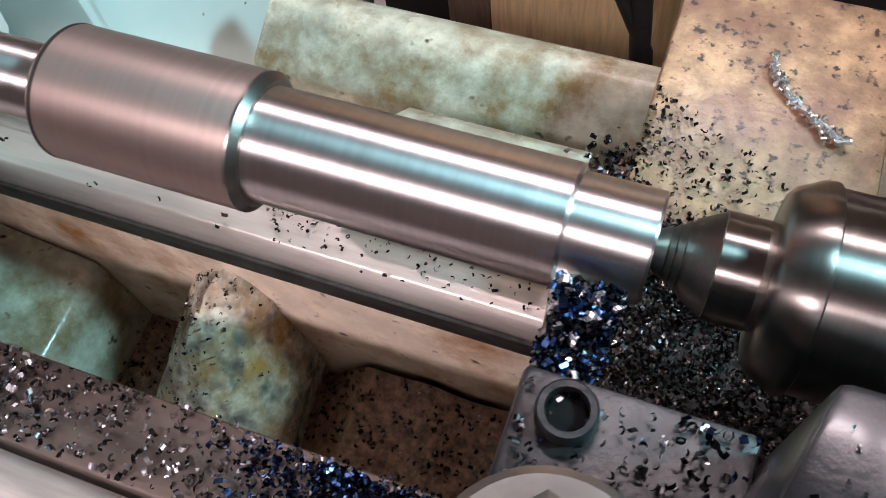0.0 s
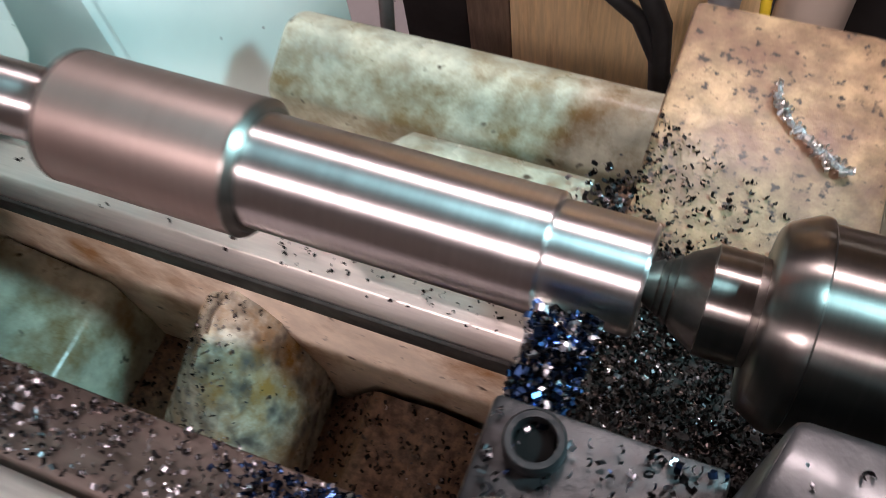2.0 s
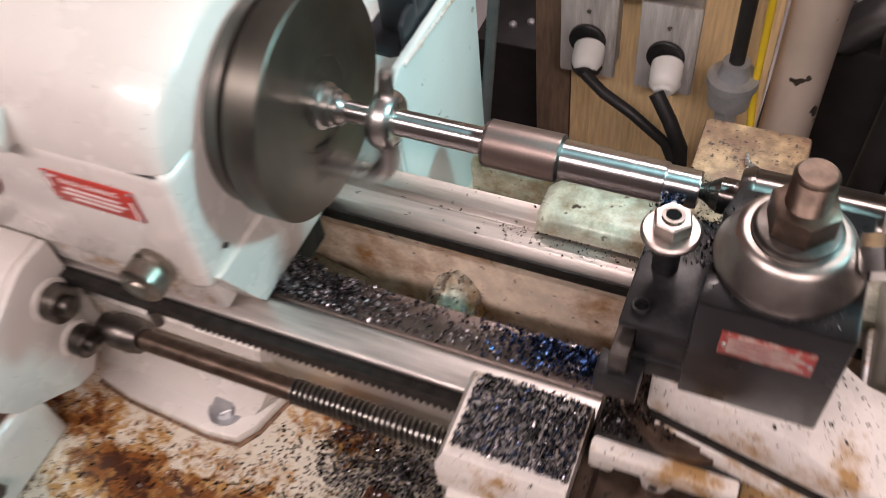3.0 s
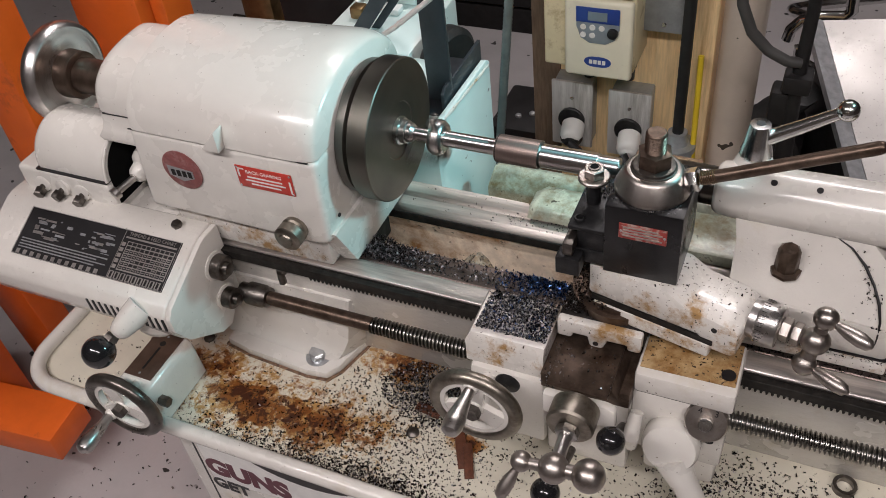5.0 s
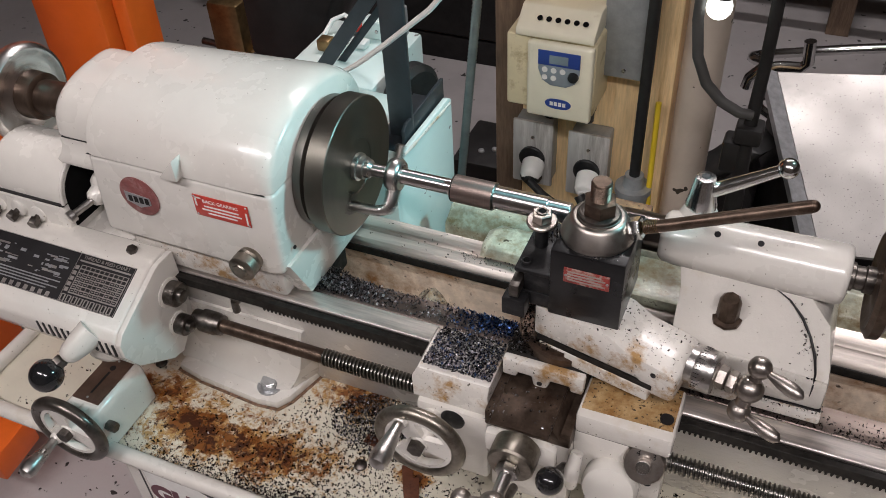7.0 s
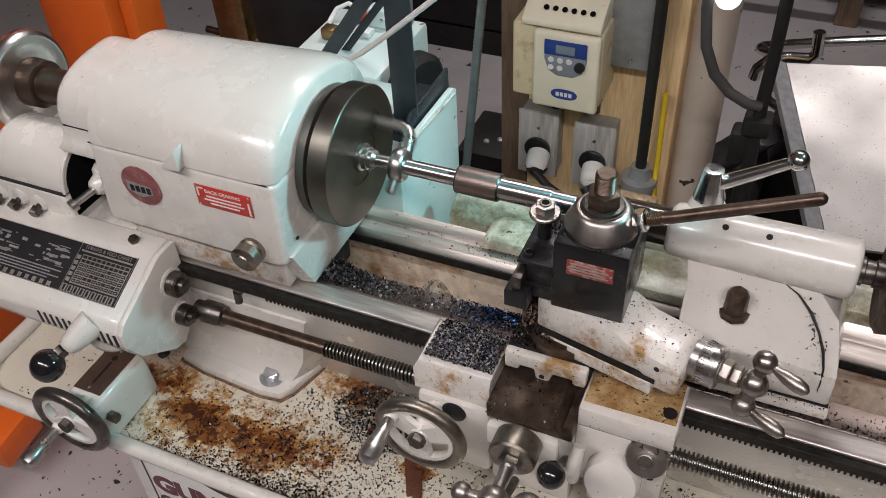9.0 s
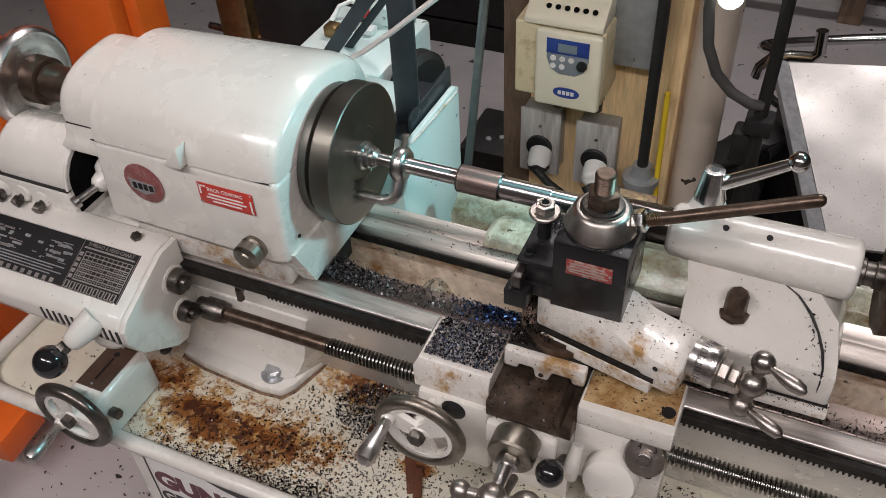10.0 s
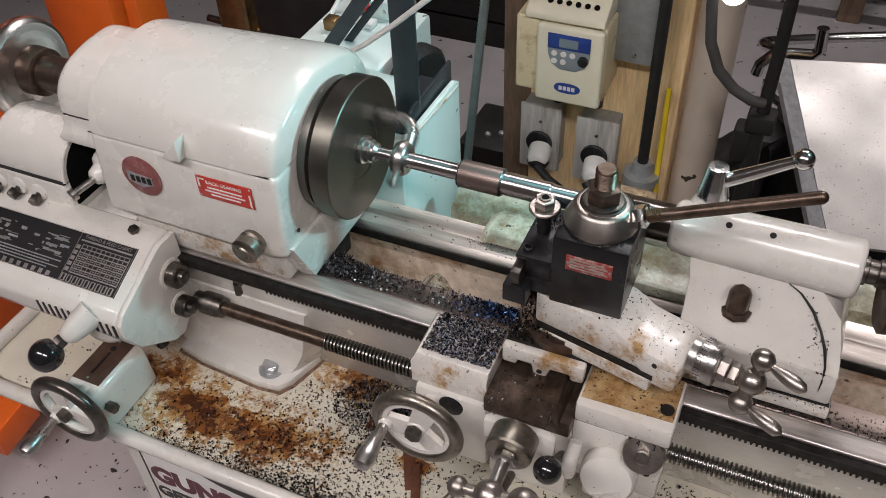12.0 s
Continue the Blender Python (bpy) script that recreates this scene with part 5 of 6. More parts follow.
def tool_post():
    t = thing("tool_post", (0.27, -0.068, 1.069), "black quick-change tool post with turned steel dome", "tool post")
    body = Shape().prism([(0.240, -0.101), (0.303, -0.101), (0.303, -0.032), (0.285, -0.032), (0.281, -0.042), (0.265, -0.042), (0.262, -0.032), (0.2445, -0.032), (0.240, -0.048), (0.246, -0.056), (0.246, -0.081), (0.240, -0.085)], "z", 1.0695, 1.1432, 0.0015)
    part("block", body, "block", t)
    tag = part("tag", Shape().box(0.2525, 0.2915, -0.1024, -0.1008, 1.113, 1.1285, 0.0004), "red_worn", t, "worn red label")
    for k in range(4):
        part("text_bar", Shape().box(0.256, 0.288 - 0.004 * (k % 2), -0.1028, -0.1023, 1.1158 + k * 0.003, 1.1172 + k * 0.003, 0), "tag_metal", tag)
    for x, z in ((0.2545, 1.1208), (0.2898, 1.1208)):
        part("rivet", Shape().turned([(0, 0.0013), (0.0008, 0.001)], (x, -0.1023, z), (0, -1, 0), 10), "silver", tag)
    c = (0.2705, -0.068, 0.0035)
    part("dome", Shape().turned([(1.1402, 0.0305), (1.1425, 0.0308), (1.1445, 0.0300), (1.1565, 0.0242), (1.1590, 0.0222), (1.1595, 0.0205), (1.1595, 0.012)], c, (0, 0, 1), 56), "dome", t, "turned steel dome")
    part("washer", Shape().turned([(1.1575, 0.0185), (1.1605, 0.0185), (1.161, 0.0175), (1.163, 0.0170), (1.1635, 0.016)], c, (0, 0, 1), 36), "dark_steel", t)
    part("nut", Shape().hexagon((c[0], c[1], 1.167), (0, 0, 1), 0.0142, 0.0135), "brown_steel", t)
    stud = [(1.170, 0.0086)]
    z = 1.177
    while z < 1.1925:
        stud += [(z, 0.0086), (z + 0.0006, 0.0079), (z + 0.0012, 0.0086)]
        z += 0.0013
    stud += [(1.1935, 0.0083), (1.1945, 0.0072)]
    part("stud", Shape().turned(stud, c, (0, 0, 1), 28), "brown_steel", t)
    h = part("handle", Shape().tube([(0.308, -0.066, 1.159), (0.33, -0.065, 1.1675), (0.426, -0.060, 1.2085)], 0.0052, 16), "brown_steel", t, "brown steel locking handle")
    part("handle_tip", Shape().ball((0.426, -0.060, 1.2085), 0.0050, 14), "brown_steel", h)
    part("handle_nut", Shape().hexagon((0.297, -0.0665, 1.1545), (0.93, 0.03, 0.37), 0.0098, 0.010), "chrome", t)
    th = Shape()
    for k in range(9):
        d = k * 0.0014
        th.turned([(d, 0.0047), (d + 0.0007, 0.0058), (d + 0.0014, 0.0047)], (0.307, -0.066, 1.1585), (0.93, 0.04, 0.37), 16)
    part("handle_thread", th, "bronze", t)
    t.location.x -= 0.004
    return t


def tool_holder():
    h = thing("tool_holder", (0.222, -0.07, 1.074), "black steel tool holder with clamped cutting tool", "tool holder")
    body = Shape().prism([(0.205, -0.1005), (0.2392, -0.1005), (0.2392, -0.0305), (0.205, -0.0305)], "z", 1.0745, 1.089, 0.0012)
    body.box(0.213, 0.2392, -0.0995, -0.0315, 1.0895, 1.1085, 0.0012)
    part("body", body, "black", h)
    part("top_plate", Shape().box(0.2045, 0.2392, -0.100, -0.0305, 1.1086, 1.1125, 0.0012), "black", h)
    for y in (-0.0365, -0.0905):
        s = part("set_screw", Shape().turned([(0, 0.0046), (0.0026, 0.0046), (0.0032, 0.0042), (0.0032, 0.0033), (0.0005, 0.0031), (0.0005, 0.001)], (0.2125, y, 1.1127), (0, 0, 1), 24), "black", h)
        part("hex_socket", Shape().turned([(0, 0.0031), (0.0004, 0.0031)], (0.2125, y, 1.1134), (0, 0, 1), 6), "socket", s)
    part("height_post", Shape().turned([(1.110, 0.0062), (1.138, 0.0062)], (0.2168, -0.0635, 0), (0, 0, 1), 20), "black", h)
    nut = part("height_nut", Shape().turned([(1.1365, 0.0125), (1.1375, 0.0136), (1.1395, 0.0136), (1.1405, 0.0125), (1.1405, 0.009)], (0.2168, -0.0635, 0), (0, 0, 1), 36), "dome", h, "flanged steel height nut")
    part("nut_hexagon", Shape().hexagon((0.2168, -0.0635, 1.1405), (0, 0, 1), 0.0092, 0.0085), "dome", nut)
    part("nut_socket", Shape().turned([(0, 0.0052), (0.0006, 0.0052)], (0.2168, -0.0635, 1.1491), (0, 0, 1), 28), "socket", nut)
    part("post_ring", Shape().turned([(1.149, 0.0052), (1.1502, 0.0052), (1.1502, 0.0035), (1.149, 0.0035)], (0.2168, -0.0635, 0), (0, 0, 1), 24), "dark_steel", nut)
    tool = part("tool_shank", Shape().box(0.2042, 0.2128, -0.113, -0.0175, 1.0905, 1.1035, 0.0006), "dark_steel", h, "steel turning tool shank")
    part("cutting_insert", Shape().prism([(0.2028, -0.0085), (0.2055, -0.0075), (0.2128, -0.0172), (0.2128, -0.0215), (0.2042, -0.0215)], "z", 1.0985, 1.1010, 0.0003), "tag_metal", tool, "pale grey cutting insert")
    part("tool_nose", Shape().prism([(0.2040, -0.012), (0.2062, -0.0105), (0.2128, -0.0175), (0.2128, -0.0215), (0.2042, -0.0215)], "z", 1.0905, 1.0984, 0.0004), "dark_steel", tool)
    part("stop_ledge", Shape().box(0.1985, 0.2195, -0.1155, -0.1006, 1.0700, 1.0885, 0.0012), "black", h)
    return h


# ---- chips ----


def chips():
    fixed, sliding = [], []

    def pile(name, n, sampler, seed, material, moves, label, **kw):
        at = sampler(random.Random(seed))
        ob = part(name, swarf(n, sampler, seed, **kw), material, None, at=(0.24, 0, 0.97) if moves else at, smooth=0)
        tagged(ob, label, "metal chips", kind="stuff")
        (sliding if moves else fixed).append(ob)

    def wing(r):
        x, y = r.uniform(0.124, 0.193), r.uniform(-0.131, -0.082)
        edge = min(x - 0.118, y + 0.142, 0.03) / 0.03
        return x, y, 0.9905 + r.random() ** 1.5 * 0.006 * edge
    pile("chip_layer", 3600, wing, 1, "chip", True, "silver and blue steel chips on the saddle wing", small=0.0010, large=0.0024)
    pile("chip_layer", 500, wing, 2, "chip_blue", True, "blued steel chips on the saddle wing", small=0.0012, large=0.0030)

    def way(r):
        x = r.gauss(-0.012, 0.022) if r.random() < 0.62 else r.uniform(-0.03, 0.21)
        y = r.uniform(-0.058, -0.030)
        heap = max(0.0, 1 - abs(x + 0.022) / 0.035) * 0.012
        return x, y + 0.004 * heap, 0.9665 + r.random() * (0.003 + heap)
    pile("chip_bank", 2400, way, 3, "chip", False, "silver steel chips banked on the front way", small=0.0012, large=0.0034)

    def way_blue(r):
        return r.triangular(0.105, 0.20, 0.18), r.triangular(-0.060, -0.030, -0.034), 0.9665 + r.random() * 0.004
    pile("chip_bank", 1000, way_blue, 4, "chip_blue", False, "deep blue steel chips banked on the front way", small=0.0012, large=0.0034)

    def tool_top(r):
        y = r.uniform(-0.031, -0.012)
        return r.uniform(0.2045, 0.2155), y, 1.1025 + r.random() * 0.005
    pile("chip_clump", 330, tool_top, 5, "chip_blue", True, "deep blue steel chips heaped on the tool", small=0.0010, large=0.0026)
    pile("chip_clump", 260, tool_top, 6, "chip", True, "silver steel chips heaped on the tool", small=0.0010, large=0.0024)

    def behind_tool(r):
        x, y = r.uniform(0.200, 0.277), r.uniform(-0.034, 0.056)
        heap = max(0.0, 1 - abs(x - 0.232) / 0.03) * max(0.0, 1 - abs(y + 0.01) / 0.04)
        return x, y, 1.0125 + (0.004 + 0.03 * heap) * r.random()
    pile("chip_clump", 5200, behind_tool, 7, "chip_brown", True, "brown and silver chips behind the tool", small=0.0010, large=0.0024)
    pile("chip_clump", 1500, behind_tool, 71, "chip", True, "bright chips behind the tool", small=0.0008, large=0.0022)

    def holder_top(r):
        return r.uniform(0.206, 0.238), r.uniform(-0.060, -0.032), 1.1132 + r.random() * 0.0012
    pile("chip_scatter", 240, holder_top, 8, "chip", True, "bright chips scattered on the tool holder", small=0.0007, large=0.0019)
    pile("chip_scatter", 40, holder_top, 81, "chip_blue", True, "blue chips scattered on the tool holder", small=0.0008, large=0.0021)

    def pan_pile(r):
        a, d = r.uniform(0, 6.3), r.random() ** 0.7
        return 0.050 + 0.075 * d * math.cos(a), -0.086 + 0.045 * d * math.sin(a), 0.798 + 0.014 * (1 - d) * r.random()
    pile("chip_heap", 3200, pan_pile, 9, "chip", False, "grey steel chips heaped in the pan", small=0.0014, large=0.0034)

    def pan_scatter(r):
        u = r.random()
        if u < 0.35:
            return r.gauss(0.03, 0.06), r.uniform(-0.222, -0.075), 0.7982
        if u < 0.60:
            return r.triangular(-0.27, 0.12, 0.05), -0.222 + abs(r.gauss(0, 0.012)), 0.7982
        if u < 0.64:
            return r.gauss(-0.12, 0.07), r.uniform(-0.222, -0.12), 0.7982
        return r.uniform(-0.40, 0.72) if r.random() < 0.4 else r.uniform(0.1, 0.75), r.uniform(-0.222, -0.085), 0.7982
    pile("chip_scatter", 6500, pan_scatter, 10, "chip_brown", False, "dull chips scattered over the pan", small=0.0009, large=0.0032)
    pile("chip_scatter", 1300, pan_scatter, 101, "chip", False, "grey chips scattered over the pan", small=0.0010, large=0.0034)

    def pan_right(r):
        return r.triangular(0.28, 0.86, 0.34), r.triangular(-0.222, -0.050, -0.095), 0.7982 + r.random() * 0.002
    pile("chip_scatter", 2600, pan_right, 103, "chip_brown", False, "brown and grey chips thick in the pan", small=0.0012, large=0.0036)
    pile("chip_scatter", 700, pan_right, 104, "chip", False, "silver chips among the brown in the pan", small=0.0012, large=0.0034)

    def floor_scatter(r):
        return r.uniform(-1.2, 0.0), r.uniform(-0.75, 0.35), 0.001
    pile("chip_scatter", 1100, floor_scatter, 102, "chip_brown", False, "dark chips scattered on the concrete floor", small=0.003, large=0.008)

    def bank_height(x, y):
        rise = max(0.0, min(1.0, (x - 0.085) / 0.03)) * max(0.0, min(1.0, (0.40 - x) / 0.05))
        return 0.816 + rise * (0.030 + 0.12 * (y + 0.05)) + 0.0016 * math.sin(170 * x + 60 * y) + 0.0014 * math.sin(230 * y - 90 * x)

    verts, faces = [], []
    nx, ny = 90, 18
    for i in range(nx):
        for j in range(ny):
            x, y = 0.075 + 0.34 * i / (nx - 1), -0.0435 + 0.0755 * j / (ny - 1)
            verts.append((x, y, bank_height(x, y)))
            if i and j:
                a = i * ny + j
                faces.append((a - ny - 1, a - 1, a, a - ny))
    base = len(verts)
    for x, y in ((0.075, -0.0435), (0.415, -0.0435), (0.415, 0.032), (0.075, 0.032)):
        verts.append((x, y, 0.8152))
    faces.append((base, base + 1, base + 2, base + 3))
    bank = part("chip_sludge", (verts, [], faces), "sludge", None, at=(0.24, 0, 0.816), smooth=60)
    tagged(bank, "dark oily bank of packed chips inside the bed", "metal chips", kind="stuff")

    def inside(r):
        x, y = r.uniform(-0.06, 0.36), r.uniform(-0.043, 0.031)
        return x, y, bank_height(x, y) + r.random() * 0.002
    pile("chip_bed", 1500, inside, 11, "chip_brown", False, "dull brown chips inside the bed", small=0.0014, large=0.0034)

    pile("chip_bed", 420, inside, 112, "chip", False, "bright chips inside the bed", small=0.0010, large=0.0026)

    def rib_top(r):
        u, dx = r.uniform(0.35, 0.98), max(-0.024, min(0.024, r.gauss(0.0, 0.010)))
        h, wide = 0.024 + 0.082 * math.sin(u * math.pi / 2) ** 0.9, 0.038 - 0.009 * u
        return 0.056 + dx, -0.047 + 0.0845 * u - 0.001, 0.8095 + h * math.sqrt(1 - (dx / wide) ** 2)
    pile("chip_scatter", 170, rib_top, 113, "chip", False, "grey chips on the humped rib", small=0.0008, large=0.0022)

    def rear(r):
        return r.uniform(-0.02, 0.3), r.uniform(0.03, 0.069), 0.9725 + r.random() * 0.001
    pile("chip_scatter", 90, rear, 12, "chip_brown", False, "chips scattered on the rear way", small=0.001, large=0.0026)

    def oily(r):
        return r.uniform(0.09, 0.205), r.triangular(0.030, 0.047, 0.046), 0.9725 + r.random() * 0.0012
    pile("chip_scatter", 110, oily, 121, "chip_brown", False, "oily chips beside the rear wing", small=0.0008, large=0.0020)

    def gunk(r):
        x, y = r.uniform(0.2005, 0.240), r.uniform(-0.106, -0.055)
        return x, y, 1.0126 + r.random() * 0.012 * max(0.15, 1 - abs(x - 0.215) / 0.02)
    pile("chip_heap", 1500, gunk, 122, "chip_brown", True, "dark oily chips heaped before the swivel base", small=0.0010, large=0.0026)
    pile("chip_heap", 350, gunk, 123, "chip", True, "silver chips heaped before the swivel base", small=0.0010, large=0.0026)

    def wing_edge(r):
        return r.uniform(0.280, 0.36), r.triangular(-0.082, -0.13, -0.082), 0.9926
    pile("chip_scatter", 70, wing_edge, 124, "chip_brown", True, "dark chips scattered on the rusty wing", small=0.0008, large=0.0022)

    def tail_base(r):
        return r.uniform(0.336, 0.474), -0.0555 - 0.003 * r.random(), 0.9838 + r.random() * 0.0008
    pile("chip_scatter", 120, tail_base, 125, "chip_brown", False, "dark chips along the tailstock's base", small=0.0008, large=0.002)

    def tail_face(r):
        if r.random() < 0.5:
            u = r.random()
            x, z = 0.430 + 0.032 * u ** 0.6 + r.gauss(0, 0.003), 1.075 - 0.07 * u + r.gauss(0, 0.003)
        else:
            x, z = r.uniform(0.338, 0.46), 1.022 + 0.06 * r.random() ** 2
        z = min(max(z, 1.021), 1.083)
        y = -0.0525 + 0.0058 * (z - 1.021) / 0.0105 if z < 1.0315 else (-0.0455 + 0.020 * (z - 1.0315) / 0.031 if z < 1.0625 else -0.0255 + 0.0065 * (z - 1.0625) / 0.0225)
        return x, y - 0.0006, z
    pile("chip_scatter", 95, tail_face, 126, "chip_brown", False, "dark chips stuck to the tailstock's face", small=0.0007, large=0.0024)

    def post_top(r):
        return r.uniform(0.238, 0.296), r.uniform(-0.098, -0.034), 1.1436
    pile("chip_scatter", 220, post_top, 127, "chip", True, "silver chips scattered on the tool post", small=0.0007, large=0.0018)

    def top_slide(r):
        u, v = r.uniform(0.040, 0.116), r.uniform(-0.033, 0.019)
        a = radians(-12)
        z = 1.0694 - max(0.0, min(0.0100, (u - 0.056) * 0.555)) if u < 0.074 else 1.0594 - (u - 0.074) * 0.111
        return 0.245 + u * math.cos(a) - v * math.sin(a), -0.065 + u * math.sin(a) + v * math.cos(a), z
    pile("chip_scatter", 90, top_slide, 128, "chip_brown", True, "dark chips scattered on the compound rest", small=0.0008, large=0.0024)

    def tail_front(r):
        return r.uniform(0.36, 0.66), r.triangular(-0.066, -0.036, -0.06), 0.968 + r.random() * 0.003
    pile("chip_bank", 700, tail_front, 13, "chip_brown", False, "dark chips along the way below the tailstock", small=0.001, large=0.0028)

    def slide(r):
        if r.random() < 0.5:
            return r.uniform(0.199, 0.212), r.uniform(-0.168, -0.12), 0.9755 + r.random() * 0.010
        return r.uniform(0.21, 0.262), r.uniform(-0.168, -0.12), 0.9885
    pile("chip_scatter", 150, slide, 14, "chip", True, "chips scattered on the cross slide cover", small=0.001, large=0.0028)

    def swivel(r):
        a = r.uniform(1.7, 4.6)
        d = 0.044 * math.sqrt(r.uniform(0.1, 0.95))
        return 0.245 + d * math.cos(a), -0.065 + d * math.sin(a), 1.0262 + r.random() * 0.002
    pile("chip_scatter", 900, swivel, 15, "chip_brown", True, "dark oily chips on the swivel base", small=0.001, large=0.003)
    # one long coil of swarf on the rear plate
    pts = []
    COIL0, COIL1 = Vector((0.238, 0.130, 0)), Vector((0.264, 0.104, 0))
    for k in range(60):
        u = k / 59
        p = Vector((COIL0.x + (COIL1.x - COIL0.x) * u ** 1.4, COIL0.y + (COIL1.y - COIL0.y) * u ** 0.8, 1.0014))
        pts.append(p + Vector((0.0009 * math.sin(k * 1.3), 0.0011 * math.cos(k * 1.7), 0.0009 * math.cos(k * 1.3) + 0.0006)))
    coil = thing("chip_coil", (0.255, 0.125, 1.0), "long pale coil of swarf on the rear plate", "metal chip")
    part("ribbon", Shape().tube(pts, [0.0006 + 0.0004 * (k % 2) for k in range(60)], 6), "galv", coil, smooth=0)

    def along_coil(r):
        p = pts[r.randrange(60)]
        return p.x + r.gauss(0, 0.0006), p.y + r.gauss(0, 0.0006), p.z + r.random() * 0.0014
    part("curl", swarf(110, along_coil, 77, 0.0014, 0.0030), "tag_metal", coil, smooth=0)
    sliding.append(coil)
    def plate_grime(r):
        a = r.random() ** 1.6
        return 0.205 + 0.055 * a, r.uniform(0.059, 0.112) - 0.03 * a, 1.0008 + r.random() * 0.0012
    pile("chip_scatter", 380, plate_grime, 18, "chip_brown", True, "oily dark chips on the rear plate", small=0.0008, large=0.0022)
    clump = part("chip_clump", swarf(160, lambda r: (r.gauss(0.199, 0.006), r.gauss(0.078, 0.006), 0.991 + r.random() * 0.008), 17), "chip", None, at=(0.199, 0.078, 0.99), smooth=0)
    tagged(clump, "pale chips caught beside the rear plate", "metal chips", kind="stuff")
    sliding.append(clump)
    return sliding


# ---- behind and beside the lathe ----


def background():
    g = thing("belt_guard", (-0.12, 0.2, 0.0), "mint white belt guard housing, chipped along its edge", "guard")
    part("side_panel", Shape().prism([(0.095, 0.0), (0.265, 0.0), (0.268, 1.018), (0.258, 1.024), (0.118, 1.028), (0.10, 1.02)], "x", -0.020, -0.012, 0.002), "mint", g)
    part("front_panel", Shape().box(-0.34, -0.012, 0.098, 0.106, 0.0, 1.005, 0.002), "mint", g)
    part("top_panel", Shape().box(-0.36, -0.021, 0.107, 0.262, 1.0, 1.012, 0.004), "mint", g)
    part("rear_hood", Shape().box(-0.27, -0.124, 0.264, 0.43, 0.70, 1.012, 0.008), "mint", g)
    part("edge_strip", Shape().tube([(-0.0125, 0.125 + 0.0137 * k, 1.0255 - 0.0011 * k) for k in range(11)], [0.0018 + 0.0005 * (k % 3) for k in range(11)], 8), "paint_dirty", g, "chipped paint along the edge")
    bar = thing("steel_bar", (-0.075, 0.19, 1.012), "dark grey flat steel bar standing upright", "bar")
    part("bar", Shape().box(-0.0534, -0.0224, 0.1711, 0.1781, 1.0157, 1.75, 0.0015), "navy", bar)
    part("angle_upright", Shape().prism([(0.150, 1.0125), (0.160, 1.009), (0.268, 1.009), (0.268, 1.046), (0.158, 1.046), (0.150, 1.040)], "x", -0.0268, -0.0225, 0.0008), "navy", bar)
    part("angle_foot", Shape().prism([(-0.066, 0.152), (-0.060, 0.146), (-0.034, 0.144), (-0.0272, 0.148), (-0.0272, 0.268), (-0.066, 0.268)], "z", 1.0125, 1.0155, 0.0006), "navy", bar)
    # VFD drive on its board
    b = thing("backing_board", (0.07, 0.49, 0.0), "dirty plywood board with a pine stud", "board")
    part("plywood", Shape().box(-0.032, 0.012, 0.482, 0.5, 0.35, 1.35, 0.002), "wood_dark", b)
    part("pine_board", Shape().box(0.014, 0.196, 0.478, 0.5, 0.3, 1.35, 0.002), "wood", b)
    part("stud", Shape().box(0.205, 0.236, 0.47, 0.53, 0.0, 1.45, 0.003), "wood", b)
    d = thing("motor_drive", (0.097, 0.43, 0.93), "ivory plastic motor speed drive with blue keypad", "motor drive")
    part("case", Shape().box(0.016, 0.142, 0.398, 0.478, 0.940, 1.052, 0.004, 3), "ivory_side", d)
    front = part("front_cover", Shape().box(0.049, 0.141, 0.386, 0.3985, 0.935, 1.050, 0.005, 3), "ivory", d)
    part("vent_top", Shape().prism([(0.392, 1.0525), (0.478, 1.0525), (0.478, 1.085), (0.425, 1.085), (0.392, 1.062)], "x", 0.030, 0.139, 0.003), "ivory", d)
    for k in range(6):
        part("vent_hole", Shape().turned([(0, 0.0038), (0.0008, 0.0038)], (0.060 + k * 0.0125, 0.4065, 1.0745), (0, -0.58, 0.82), 14), "socket", d)
    y = 0.3862
    pad = part("keypad", Shape().prism([(0.066, 1.040), (0.124, 1.040), (0.124, 1.012), (0.118, 0.996), (0.106, 0.989), (0.084, 0.989), (0.072, 0.996), (0.066, 1.012)], "y", y - 0.002, y, 0.001), "greyblue", front)
    part("display_panel", Shape().box(0.066, 0.124, y - 0.0032, y - 0.0018, 1.020, 1.0415, 0.0004), "blue", pad)
    part("display", Shape().box(0.082, 0.108, y - 0.0042, y - 0.003, 1.0235, 1.036, 0.0004), "lcd", pad)
    for r in range(2):
        for c in range(3):
            if not (r == 1 and c == 2):
                part("button", Shape().turned([(0, 0.0042), (0.0012, 0.0038)], (0.0755 + c * 0.0125, y - 0.0018, 1.0125 - r * 0.0115), (0, -1, 0), 16), "white", pad)
    part("dial_knob", Shape().turned([(0, 0.0075), (0.004, 0.0068), (0.005, 0.005)], (0.1155, y - 0.0018, 1.007), (0, -1, 0), 24), "black", pad)
    oval = [(0.0955 + 0.0185 * math.copysign(abs(math.cos(a)) ** 0.7, math.cos(a)), 0.9605 + 0.0078 * math.sin(a)) for a in (k * math.tau / 36 for k in range(36))]
    mark = part("maker_mark", Shape().prism(oval, "y", y - 0.001, y + 0.0006, 0), "blue", front)
    for k in range(4):
        part("text_bar", Shape().box(0.084 + k * 0.006, 0.0885 + k * 0.006, y - 0.0015, y - 0.0009, 0.9575, 0.9635, 0), "ink_white", mark)
    part("gland", Shape().turned([(0, 0.012), (0.010, 0.012), (0.012, 0.009), (0.03, 0.0085)], (0.070, 0.44, 0.933), (0, 0, -1), 18), "rubber", d)
